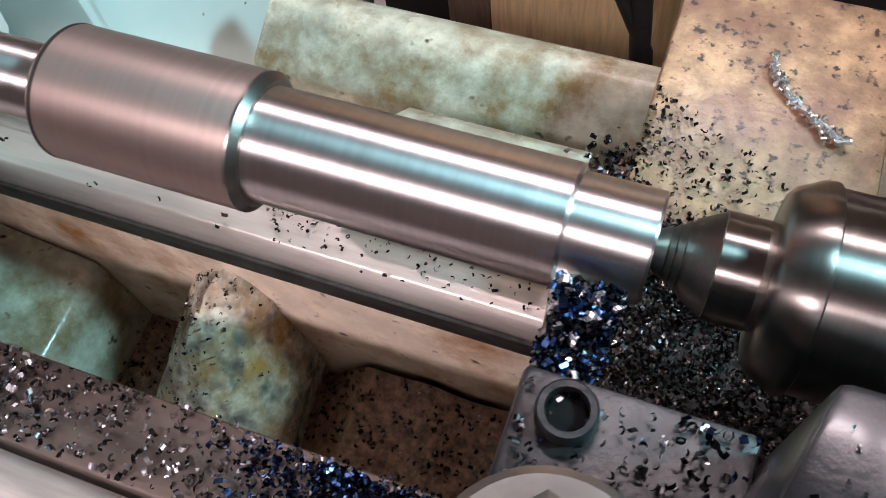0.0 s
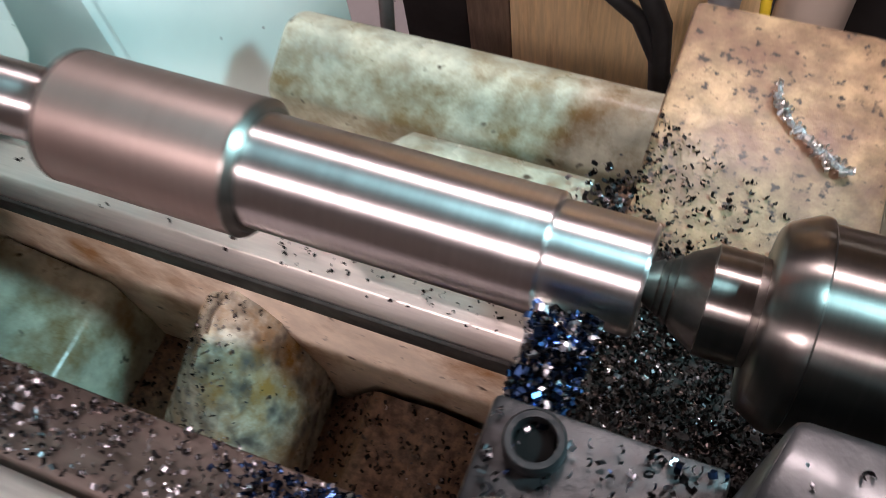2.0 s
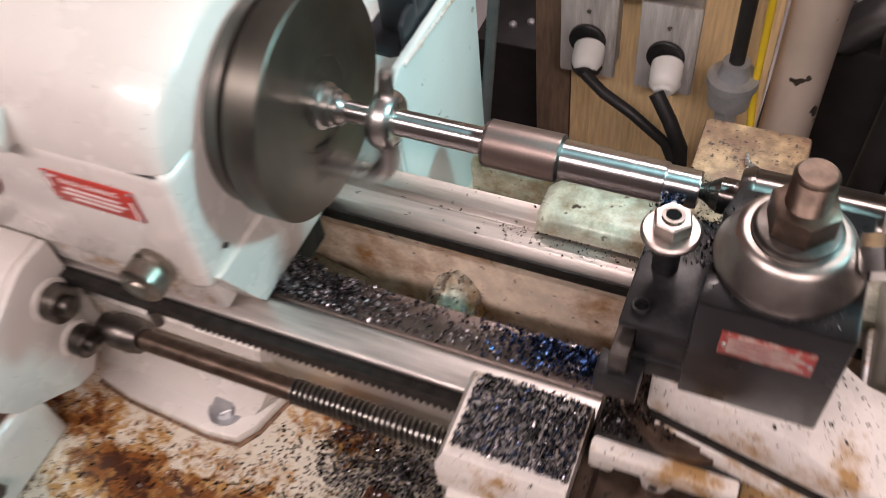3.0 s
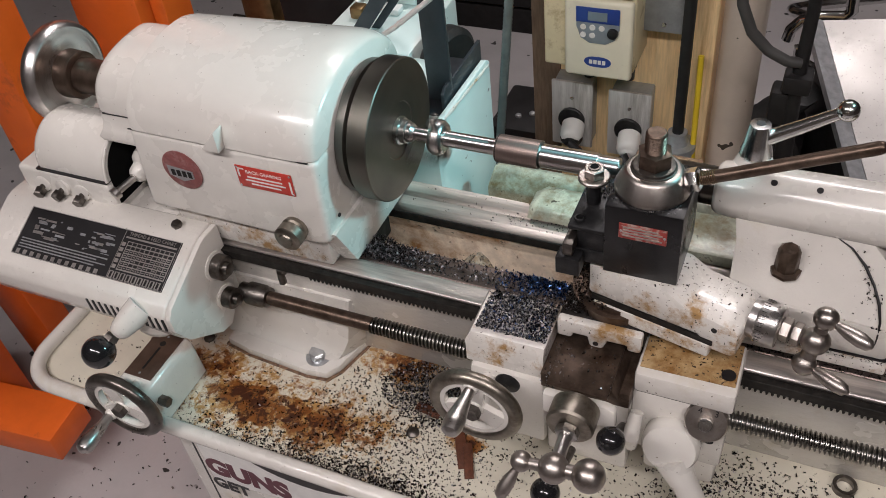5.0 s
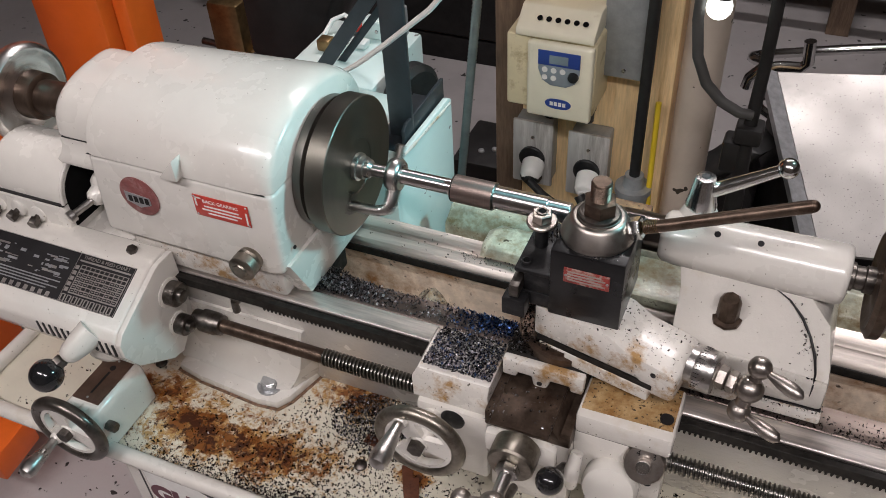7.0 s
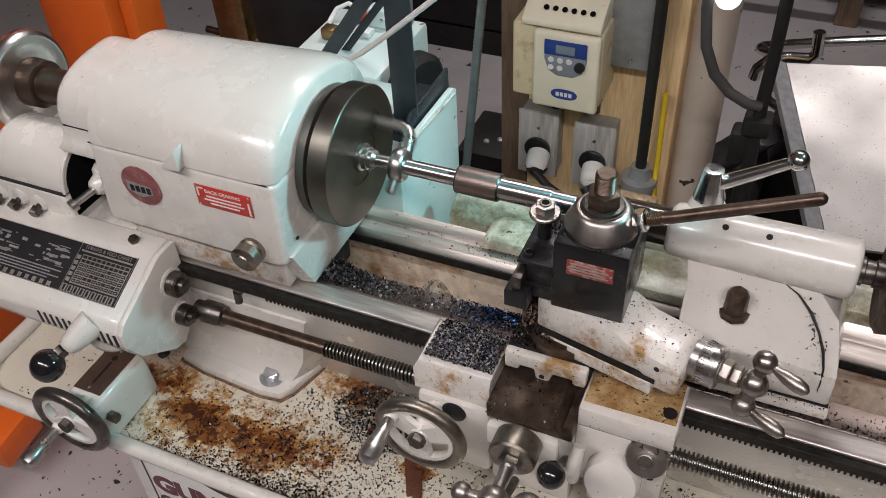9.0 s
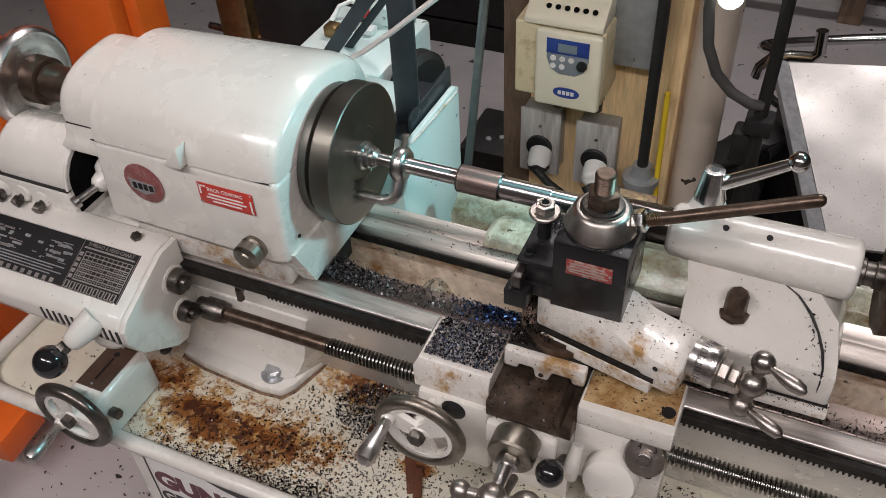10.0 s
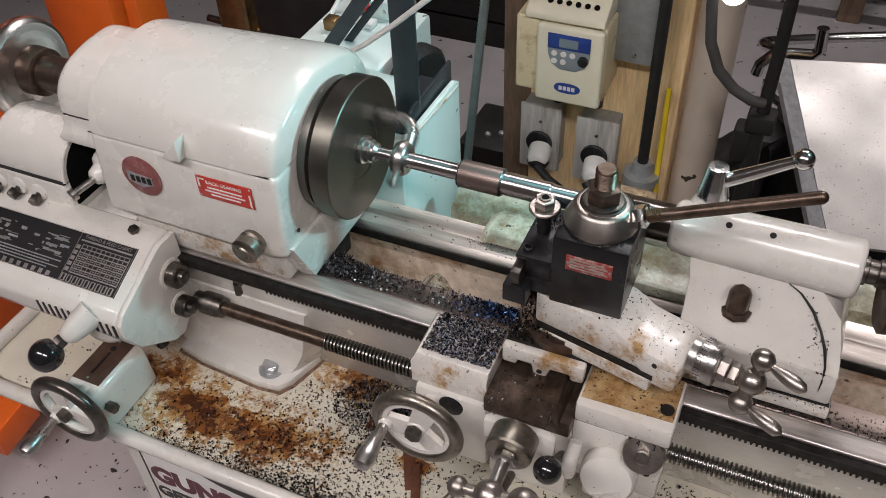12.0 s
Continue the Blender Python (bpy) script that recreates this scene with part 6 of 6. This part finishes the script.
    part("gland", Shape().turned([(0, 0.011), (0.010, 0.011), (0.012, 0.009), (0.03, 0.0085)], (0.125, 0.445, 0.933), (0, 0, -1), 18), "cable", d)
    for x0, z0 in ((0.010, 0.768), (0.097, 0.764)):
        o = thing("outlet_box", (x0 + 0.032, 0.46, z0), "metal outlet box with steel cover and plug", "outlet box", "outlet boxes")
        part("box", Shape().box(x0 + 0.003, x0 + 0.061, 0.45, 0.481, z0 + 0.002, z0 + 0.113, 0.003), "galv", o)
        cov = part("cover_plate", Shape().prism([(x0, z0), (x0 + 0.064, z0), (x0 + 0.064, z0 + 0.115), (x0, z0 + 0.115)], "y", 0.444, 0.4497, 0.0025), "steel_cover", o)
        part("cover_screw", Shape().turned([(0, 0.003), (0.0012, 0.0022)], (x0 + 0.032, 0.4438, z0 + 0.087), (0, -1, 0), 14), "chrome", cov)
        part("receptacle", Shape().turned([(0, 0.0205), (0.004, 0.0205), (0.005, 0.0195)], (x0 + 0.032, 0.4442, z0 + 0.050), (0, -1, 0), 32), "black", cov)
        white = x0 < 0.05
        plug = part("plug", Shape().turned([(0, 0.0175), (0.012, 0.0175), (0.022, 0.0165), (0.028, 0.013), (0.030, 0.008)], (x0 + 0.034 + 0.002, 0.4395, z0 + 0.042), (0.12, -1, -0.25), 24), "white", o, "white plug")
        part("plug_cap", Shape().turned([(0.020, 0.0176), (0.026, 0.0150), (0.031, 0.009)], (x0 + 0.036, 0.4395, z0 + 0.040), (0.12, -1, -0.45), 20), "rubber" if white else "white", plug)
    c = thing("mains_cable", (0.05, 0.40, 0.78), "thick black rubber cord from the plugs", "cord")
    part("cord", Shape().tube([(0.050, 0.408, 0.800), (0.075, 0.395, 0.790), (0.110, 0.385, 0.778), (0.150, 0.385, 0.745), (0.175, 0.39, 0.68), (0.185, 0.40, 0.55), (0.19, 0.42, 0.3)], 0.0062, 12), "rubber", c)
    part("cord", Shape().tube([(0.130, 0.405, 0.795), (0.150, 0.392, 0.772), (0.166, 0.388, 0.74), (0.172, 0.392, 0.66), (0.16, 0.40, 0.5), (0.15, 0.42, 0.3)], 0.0085, 12), "rubber", c)
    j = thing("junction_box", (0.168, 0.46, 0.98), "grey galvanised junction box on the board", "junction box")
    part("box", Shape().box(0.140, 0.197, 0.452, 0.4815, 0.985, 1.20, 0.004), "galv", j)
    part("lid", Shape().box(0.137, 0.200, 0.447, 0.4515, 0.980, 1.205, 0.002), "galv", j)
    part("lid_screw", Shape().turned([(0, 0.0035), (0.0015, 0.0025)], (0.169, 0.4468, 0.992), (0, -1, 0), 14), "chrome", j)
    p = thing("black_pipe", (0.2, 0.44, 0.0), "vertical black pipe with a grey floor fitting", "pipe")
    part("pipe", Shape().turned([(0.3, 0.0080), (1.6, 0.0080)], (0.203, 0.437, 0), (0, 0, 1), 18), "rubber", p)
    part("fitting", Shape().turned([(0.775, 0.023), (0.797, 0.024), (0.800, 0.027), (0.810, 0.027), (0.812, 0.017), (0.820, 0.0145), (0.830, 0.014)], (0.203, 0.437, 0), (0, 0, 1), 28), "galv", p)
    part("lower_pipe", Shape().turned([(0.0, 0.012), (0.776, 0.012)], (0.203, 0.437, 0), (0, 0, 1), 18), "galv", p)
    po = thing("steel_post", (0.275, 0.5, 0.0), "taupe painted round steel post, paint chipped", "post")
    part("post", Shape().turned([(0.0, 0.0285), (3.0, 0.0285)], (0.268, 0.49, 0), (0, 0, 1), 40), "post", po)
    part("foot_plate", Shape().box(0.21, 0.34, 0.43, 0.55, 0.0, 0.012, 0.002), "post", po)
    y_ = thing("extension_lead", (0.215, 0.44, 0.0), "yellow extension cord hanging beside the post", "cord")
    part("cord", Shape().tube([(0.222, 0.45, 0.95), (0.224, 0.445, 0.88), (0.226, 0.44, 0.80), (0.235, 0.42, 0.72), (0.28, 0.38, 0.66), (0.34, 0.36, 0.62), (0.40, 0.38, 0.5), (0.42, 0.4, 0.2)], 0.0042, 12), "yellow", y_)
    f = thing("flexible_conduit", (-0.06, 0.36, 0.0), "grey ribbed flexible metal conduit", "conduit")
    rib = []
    radii = []
    a0, a1 = Vector((-0.085, 0.42, 0.62)), Vector((-0.010, 0.42, 1.30))
    for k in range(220):
        rib.append(a0.lerp(a1, k / 219))
        radii.append(0.0062 + 0.0009 * (k % 2))
    part("conduit", Shape().tube(rib, radii, 10), "conduit", f)
    # work lamp on a gooseneck behind the post
    w = thing("work_lamp", (0.33, 0.42, 0.0), "grey gooseneck work lamp with a pale bulb", "lamp")
    neck = [(0.350, 0.355, 1.016), (0.335, 0.35, 1.019), (0.312, 0.35, 1.030), (0.290, 0.35, 1.052), (0.275, 0.352, 1.085), (0.268, 0.355, 1.13), (0.266, 0.36, 1.25), (0.30, 0.38, 1.40), (0.35, 0.30, 1.54), (0.42, 0.16, 1.575)]
    part("gooseneck", Shape().tube(neck, 0.0068, 12), "cable", w)
    part("shade", Shape().turned([(0, 0.012), (-0.01, 0.02), (-0.05, 0.03), (-0.05, 0.027), (-0.012, 0.018)], (0.425, 0.145, 1.535), (0.6, 0.1, 0.8), 28), "dark", w)
    part("stand", Shape().tube([(0.356, 0.36, 0.0), (0.352, 0.36, 0.7), (0.350, 0.36, 0.98), (0.352, 0.365, 1.08), (0.348, 0.37, 1.5)], [0.026, 0.018, 0.0085, 0.0078, 0.0072], 12), "dark", w)
    part("clamp", Shape().box(0.334, 0.368, 0.345, 0.378, 0.975, 1.000, 0.005).box(0.322, 0.345, 0.352, 0.385, 0.925, 0.972, 0.005), "dark", w)
    q = thing("spare_bulb", (0.30, 0.35, 1.15), "pale glowing bulb hanging beside the post", "bulb")
    part("bulb", Shape().ball((0.290, 0.35, 1.152), 0.015, 22), "bulb", q)
    part("socket", Shape().turned([(0, 0.013), (0.03, 0.014), (0.04, 0.006)], (0.292, 0.352, 1.163), (0.0, 0.1, 1), 18), "dark", q)
    part("hanger", Shape().tube([(0.292, 0.356, 1.20), (0.30, 0.37, 2.2), (0.30, 0.37, 3.0)], 0.004, 8), "cable", q)
    # sheet metal on a dark stand, chrome tubes, caster, dark bench
    s = thing("sheet_panel", (0.5, 0.62, 0.0), "scuffed grey sheet metal panel leaning on a stand", "panel")
    tl, e1, e2 = Vector((0.362, 0.70, 0.885)), Vector((0.50, 0.0, 0.075)), Vector((0.115, -0.285, -0.107))
    drop = Vector((0, 0, -0.004))
    part("sheet", Shape().loft([[tl, tl + e1, tl + e1 + e2, tl + e2], [p + drop for p in (tl, tl + e1, tl + e1 + e2, tl + e2)]]), "sheet", s)
    side = Vector((-0.011, -0.002, 0.004))
    part("edge_rail", Shape().loft([[tl + side * 2.3, tl + side * 0.1, tl + side * 0.1 + drop * 4, tl + side * 2.3 + drop * 4], [p + e2 for p in (tl + side * 2.3, tl + side * 0.1, tl + side * 0.1 + drop * 4, tl + side * 2.3 + drop * 4)]]), "silver", s)
    part("side_cheek", Shape().loft([[tl + drop * 2, tl + e2 + drop * 2, tl + e2 + Vector((0, 0, -0.5)), tl + Vector((0, 0, -0.6))], [p + Vector((0.006, 0, 0)) for p in (tl + drop * 2, tl + e2 + drop * 2, tl + e2 + Vector((0, 0, -0.5)), tl + Vector((0, 0, -0.6)))]]), "dark", s)
    part("stand", Shape().box(0.44, 0.98, 0.55, 0.80, 0.0, 0.70, 0.005), "dark", s)
    ch = thing("tube_cart", (0.4, 1.3, 0.0), "chrome tube shop cart with black caster", "cart")
    loop = [(0.62 + 0.34 * math.cos(a), 1.55 + 0.16 * math.sin(a), 0.44 + 0.03 * math.sin(a * 2)) for a in (k * math.tau / 40 for k in range(40))]
    part("hoop", Shape().tube(loop, 0.013, 12, closed=True), "chrome", ch)
    part("leg", Shape().tube([(0.56, 1.42, 0.05), (0.62, 1.40, 0.95)], 0.019, 16), "chrome", ch)
    part("leg", Shape().tube([(0.30, 1.50, 0.03), (0.52, 1.44, 0.42)], 0.013, 12), "chrome", ch)
    part("handle_bar", Shape().tube([(0.4028, 1.1000, 0.7391), (0.4084, 1.1000, 0.6919), (0.3977, 1.1000, 0.6784), (0.3568, 1.1000, 0.6733), (0.3216, 1.1000, 0.6614), (0.3036, 1.1000, 0.6386), (0.2998, 1.1000, 0.6147)], 0.012, 14), "chrome", ch)
    part("handle_bar", Shape().tube([(0.3434, 1.0500, 0.6315), (0.3251, 1.0500, 0.6263), (0.3265, 1.0500, 0.6110), (0.3443, 1.0500, 0.5953), (0.3742, 1.0500, 0.5787)], 0.010, 14), "chrome", ch)
    part("caster_fork", Shape().box(0.70, 0.76, 1.36, 1.42, 0.50, 0.60, 0.004), "galv", ch)
    part("caster_wheel", Shape().turned([(-0.014, 0.03), (-0.012, 0.042), (0.012, 0.042), (0.014, 0.03)], (0.73, 1.39, 0.49), (1, 0.2, 0), 28), "rubber", ch)
    be = thing("dark_workbench", (0.6, 2.9, 0.0), "dark brown wooden workbench along the back wall", "bench")
    part("bench_top", Shape().box(-0.9, 3.2, 2.55, 3.3, 0.62, 0.68, 0.004), "wood_dark", be)
    part("bench_front", Shape().box(-0.9, 3.2, 2.60, 2.63, 0.28, 0.60, 0.003), "dark", be)
    part("shelf_edge", Shape().box(-0.9, 3.2, 2.50, 2.54, 0.20, 0.24, 0.003), "galv", be)
    for x in (-0.85, 0.5, 1.8, 3.1):
        part("leg", Shape().box(x - 0.04, x + 0.04, 2.6, 2.68, 0, 0.62, 0.003), "wood_dark", be)
    t = thing("tool_bag", (0.36, 0.75, 0.0), "black soft tool bag on the floor", "bag")
    bag = Shape()
    for i, (dx, dy, dz, r) in enumerate(((0, 0, 0.35, 0.14), (0.06, 0.1, 0.45, 0.11), (-0.05, 0.05, 0.5, 0.09), (0.03, -0.02, 0.55, 0.08))):
        bag.turned([(0, r * 0.8), (0.05, r), (0.16, r * 0.95), (0.22, r * 0.55)], (0.37 + dx, 0.80 + dy, dz - 0.2), (0.1 * i - 0.2, 0.15, 1), 12)
    bag.box(0.27, 0.48, 0.72, 0.95, 0.0, 0.3, 0.03)
    part("bag", bag, "dark", t, smooth=60)
    cr = thing("black_crate", (0.34, 0.62, 0.0), "black plastic crate with folded cloth beside the post", "crate")
    part("crate", Shape().prism([(0.285, 0.0), (0.375, 0.0), (0.372, 0.72), (0.355, 0.755), (0.318, 0.762), (0.292, 0.735)], "y", 0.58, 0.68, 0.008), "dark", cr)
    part("cloth", Shape().loft([[(0.30 + 0.03 * math.cos(a) + 0.02 * k, 0.60 + 0.03 * math.sin(a) + 0.008 * k, 0.755 + 0.016 * k + 0.006 * math.sin(3 * a + k)) for a in (q * math.tau / 14 for q in range(14))] for k in range(4)]), "rubber", cr, smooth=60)
    # dark motor box beyond the conduit
    mo = thing("motor_box", (-0.02, 0.62, 0.0), "black motor housing on the floor", "motor")
    part("housing", Shape().box(-0.15, 0.06, 0.56, 0.70, 0.0, 0.69, 0.008), "dark", mo)
    for x, y in ((-0.105, 0.600), (-0.083, 0.612)):
        part("bolt", Shape().turned([(0, 0.006), (0.003, 0.0055), (0.005, 0.003)], (x, y, 0.6898), (0, 0, 1), 12), "silver", mo)
    cb = thing("dark_cabinet", (-1.0, 2.2, 0.0), "dark brown wooden cupboard by the far wall", "cabinet")
    part("carcass", Shape().box(-1.75, -0.48, 2.02, 2.5, 0.0, 0.92, 0.004), "wood_dark", cb)
    part("plinth", Shape().box(-1.73, -0.50, 2.0, 2.018, 0.0, 0.09, 0.002), "dark", cb)
    for x in (-1.74, -1.11):
        part("door", Shape().box(x, x + 0.62, 2.0, 2.018, 0.10, 0.90, 0.003), "dark", cb)
    # orange press frame beyond the headstock
    o = thing("shop_press", (-1.1, 0.5, 0.0), "orange powder-coated shop press frame", "press")
    part("upright", Shape().prism([(-0.845, 0.0), (-0.70, 0.0), (-0.645, 1.7), (-0.80, 1.7)], "y", 0.40, 0.47, 0.004), "orange", o)
    part("upright_edge", Shape().prism([(-0.699, 0.0), (-0.668, 0.0), (-0.612, 1.7), (-0.643, 1.7)], "y", 0.43, 0.50, 0.004), "orange", o)
    part("brace", Shape().prism([(-1.20, 0.0), (-1.08, 0.0), (-1.23, 1.5), (-1.35, 1.5)], "y", 0.20, 0.27, 0.004), "orange", o)
    part("cross_tube", Shape().tube([(-0.8174, 0.2700, 0.7752), (-0.8136, 0.3600, 0.6896)], 0.015, 14), "orange", o)
    part("side_plate", Shape().box(-0.875, -0.785, 0.20, 0.27, 0.0, 1.7, 0.004), "orange", o)
    part("foot", Shape().box(-1.46, -0.86, 0.04, 0.15, 0.0, 0.07, 0.004, m=pose(0, 0, 0.12, 0, 0, 6)), "orange", o)
    part("foot_post", Shape().box(-1.28, -1.14, 0.02, 0.12, 0.0, 0.55, 0.004), "orange", o)
    part("blue_panel", Shape().box(-1.02, -0.80, 0.60, 0.63, 0.5, 1.4, 0.004), "navy", o)
    o.location.x -= 0.04
    # machinery beyond the gear cover
    k = thing("milling_vise", (-0.5, 1.2, 0.0), "dark machine head with tarnished brass parts", "machine")
    part("column", Shape().box(-0.50, -0.335, 0.52, 0.72, 0.0, 0.93, 0.01), "dark", k)
    part("ram", Shape().prism([(-0.46, 0.90), (-0.34, 0.90), (-0.29, 1.02), (-0.30, 1.08), (-0.46, 1.08)], "y", 0.46, 0.56, 0.008), "dark", k)
    part("brass_block", Shape().box(-0.655, -0.585, 0.60, 0.68, 0.76, 0.90, 0.008).box(-0.630, -0.56, 0.615, 0.665, 0.74, 0.80, 0.006), "bronze", k)
    part("pedestal", Shape().box(-0.65, -0.57, 0.61, 0.67, 0.0, 0.755, 0.004), "dark", k)
    part("rod", Shape().tube([(-0.695, 0.62, 0.803), (-0.64, 0.62, 0.800)], 0.007, 10), "dark_steel", k)
    part("link", Shape().tube([(-0.63, 0.62, 0.775), (-0.50, 0.60, 0.78)], 0.012, 10), "dark_steel", k)
    for dx, r in ((0.0, 0.010), (0.03, 0.007)):
        part("hose", Shape().tube([(-0.535 + dx, 0.56, 0.74), (-0.530 + dx, 0.545, 0.80), (-0.505 + dx, 0.53, 0.85), (-0.47 + dx, 0.515, 0.875), (-0.44 + dx, 0.51, 0.88)], r, 12), "cable", k)
    ab = thing("steel_strap", (-0.215, 0.3, 1.012), "dark blue-grey steel straps leaning over the guard", "strap")
    part("strap", Shape().loft([[(-0.228, 0.296, 1.0125), (-0.204, 0.296, 1.0125), (-0.204, 0.302, 1.0125), (-0.228, 0.302, 1.0125)], [(-0.098, 0.296, 1.19), (-0.074, 0.296, 1.19), (-0.074, 0.302, 1.19), (-0.098, 0.302, 1.19)]]), "navy", ab)
    part("strap", Shape().loft([[(-0.205, 0.316, 1.0125), (-0.192, 0.316, 1.0125), (-0.192, 0.322, 1.0125), (-0.205, 0.322, 1.0125)], [(-0.060, 0.316, 1.20), (-0.047, 0.316, 1.20), (-0.047, 0.322, 1.20), (-0.060, 0.322, 1.20)]]), "navy", ab)
    e = thing("electrical_parts", (-0.09, 0.36, 1.012), "small white and red switch parts on the guard", "switch parts")
    for b_, mname, nm in (((-0.200, -0.168, 0.385, 0.41, 1.0125, 1.040), "mint", "switch_box"), ((-0.232, -0.206, 0.388, 0.405, 1.0125, 1.026), "red_plastic", "red_switch"), ((-0.205, -0.180, 0.352, 0.372, 1.0125, 1.022), "white", "connector"), ((-0.160, -0.140, 0.400, 0.418, 1.0125, 1.058), "galv", "bracket"), ((-0.245, -0.225, 0.33, 0.35, 1.0125, 1.03), "bronze", "terminal")):
        part(nm, Shape().box(*b_, 0.003), mname, e)
    for x, y in ((-0.193, 0.3845), (-0.176, 0.3845)):
        part("screw", Shape().turned([(0, 0.003), (0.0012, 0.002)], (x, y, 1.026), (0, -1, 0), 10), "chrome", e)
    part("wire", Shape().tube([(-0.255, 0.37, 1.016), (-0.25, 0.39, 1.03), (-0.235, 0.40, 1.036), (-0.215, 0.405, 1.022)], 0.0035, 8), "white", e)
    part("wire", Shape().tube([(-0.225, 0.35, 1.016), (-0.215, 0.365, 1.024), (-0.20, 0.378, 1.024)], 0.0025, 8), "rubber", e)
    sc = thing("steel_strip", (0.1, -0.14, 0.797), "rust-brown steel strips lying in the pan", "scrap")
    part("strip", Shape().box(-0.024, 0.024, -0.006, 0.006, 0.7974, 0.7995, 0.0006, m=pose(0.100, -0.148, 0, 0, 0, -62)), "scrap_rust", sc)
    part("strip", Shape().box(-0.022, 0.022, -0.005, 0.005, 0.7997, 0.8015, 0.0006, m=pose(0.113, -0.160, 0, 0, 0, -66)), "scrap_rust", sc)
    part("strip", Shape().box(-0.016, 0.016, -0.006, 0.006, 0.7974, 0.7992, 0.0006, m=pose(0.045, -0.112, 0, 0, 0, -8)), "scrap_rust", sc)
    wi = thing("white_cable", (-0.1, 0.25, 1.0), "white cable strung across the guard", "cable")
    part("cable", Shape().tube([(0.0505, 0.1150, 1.2388), (0.0340, 0.1200, 1.2190), (-0.0246, 0.1300, 1.1660), (-0.0801, 0.1600, 1.1153), (-0.1311, 0.2000, 1.0705), (-0.19, 0.24, 1.014)], 0.0032, 10), "white", wi)
    # a lone black wheel, no truck or axle modelled
    ty = thing("hand_truck", (-0.04, 0.45, 0.9), "black rubber wheel behind the guard", "wheel")
    part("tyre", Shape().turned([(-0.014, 0.02), (-0.015, 0.042), (-0.008, 0.05), (0.008, 0.05), (0.015, 0.042), (0.014, 0.02)], (-0.087, 0.30, 0.984), (1, -0.3, 0), 32), "rubber", ty)
    r = thing("steel_ring", (0.4788, -0.0624, 0.797), "loose steel ring lying in the pan", "ring")
    part("ring", Shape().turned([(0, 0.008), (0, 0.0115), (0.007, 0.0115), (0.007, 0.008), (0, 0.008)], (0.4788, -0.0624, 0.7975), (0, 0, 1), 32), "dark_steel", r)


shop()
stand()
bed()
headstock()
end_gear_housing()
gearbox()
speed_control()
screw = lead_screw()
plate, dog, work, uncut, outer = spindle()
tail()
saddle, apron_wheel = carriage()
slide_things = [saddle, cross_slide(), compound(), tool_post(), tool_holder()]
slide_things += chips()
background()


# ---- what moves ----
FEED = 0.001  # metres a second towards the headstock


def motions():
    # the carriage and all that rides on it
    for ob in slide_things:
        at = Vector(ob.location)
        walk(ob, [(t, pose(at.x - FEED * (t - 5), at.y, at.z)) for t in (0, 4, 8, 12)])
    # the uncut length gives way to the tool
    at = Vector(uncut.location)
    walk(uncut, [(t, pose(at.x - FEED * (t - 5), at.y, at.z)) for t in (0, 4, 8, 12)])
    # the spindle: the angle of the dog's tail at half seconds, whole turns between
    marks = [(0.0, 20), (0.5, 60), (1.0, 100), (1.5, 140), (2.0, 200), (2.5, 350), (3.0, 165), (3.5, 30), (4.0, 30), (4.5, 30), (5.0, 200), (5.5, 150), (6.0, 300), (6.5, 320), (7.0, 145), (7.5, 30), (8.0, 30), (8.5, 30), (9.0, 300), (9.5, 95), (10.0, 150), (10.5, 305), (11.0, 60), (11.5, 200), (12.0, 297)]
    rows, total = [(0.0, marks[0][1])], marks[0][1]
    for (t0, a0), (t1, a1) in zip(marks, marks[1:]):
        d = (a1 - a0) % 360
        d += 360 * round((1050 - d) / 360)
        for k in range(1, 16):
            rows.append((t0 + k / 30, total + d * k / 15))
        total += d
    for ob in (plate, dog, work, outer):
        at = Vector(ob.location)
        walk(ob, [(t, pose(*at, a, 0, 0)) for t, a in rows])
    at = Vector(screw.location)
    walk(screw, [(k * 0.5, pose(*at, 39 * k, 0, 0)) for k in range(25)])
    # the apron wheel turns as the rack pinion rolls
    at = Vector(apron_wheel.location)
    walk(apron_wheel, [(t, pose(*at, 0, -14.3 * (t - 5), 0)) for t in (0, 2, 4, 6, 8, 10, 12)])


motions()
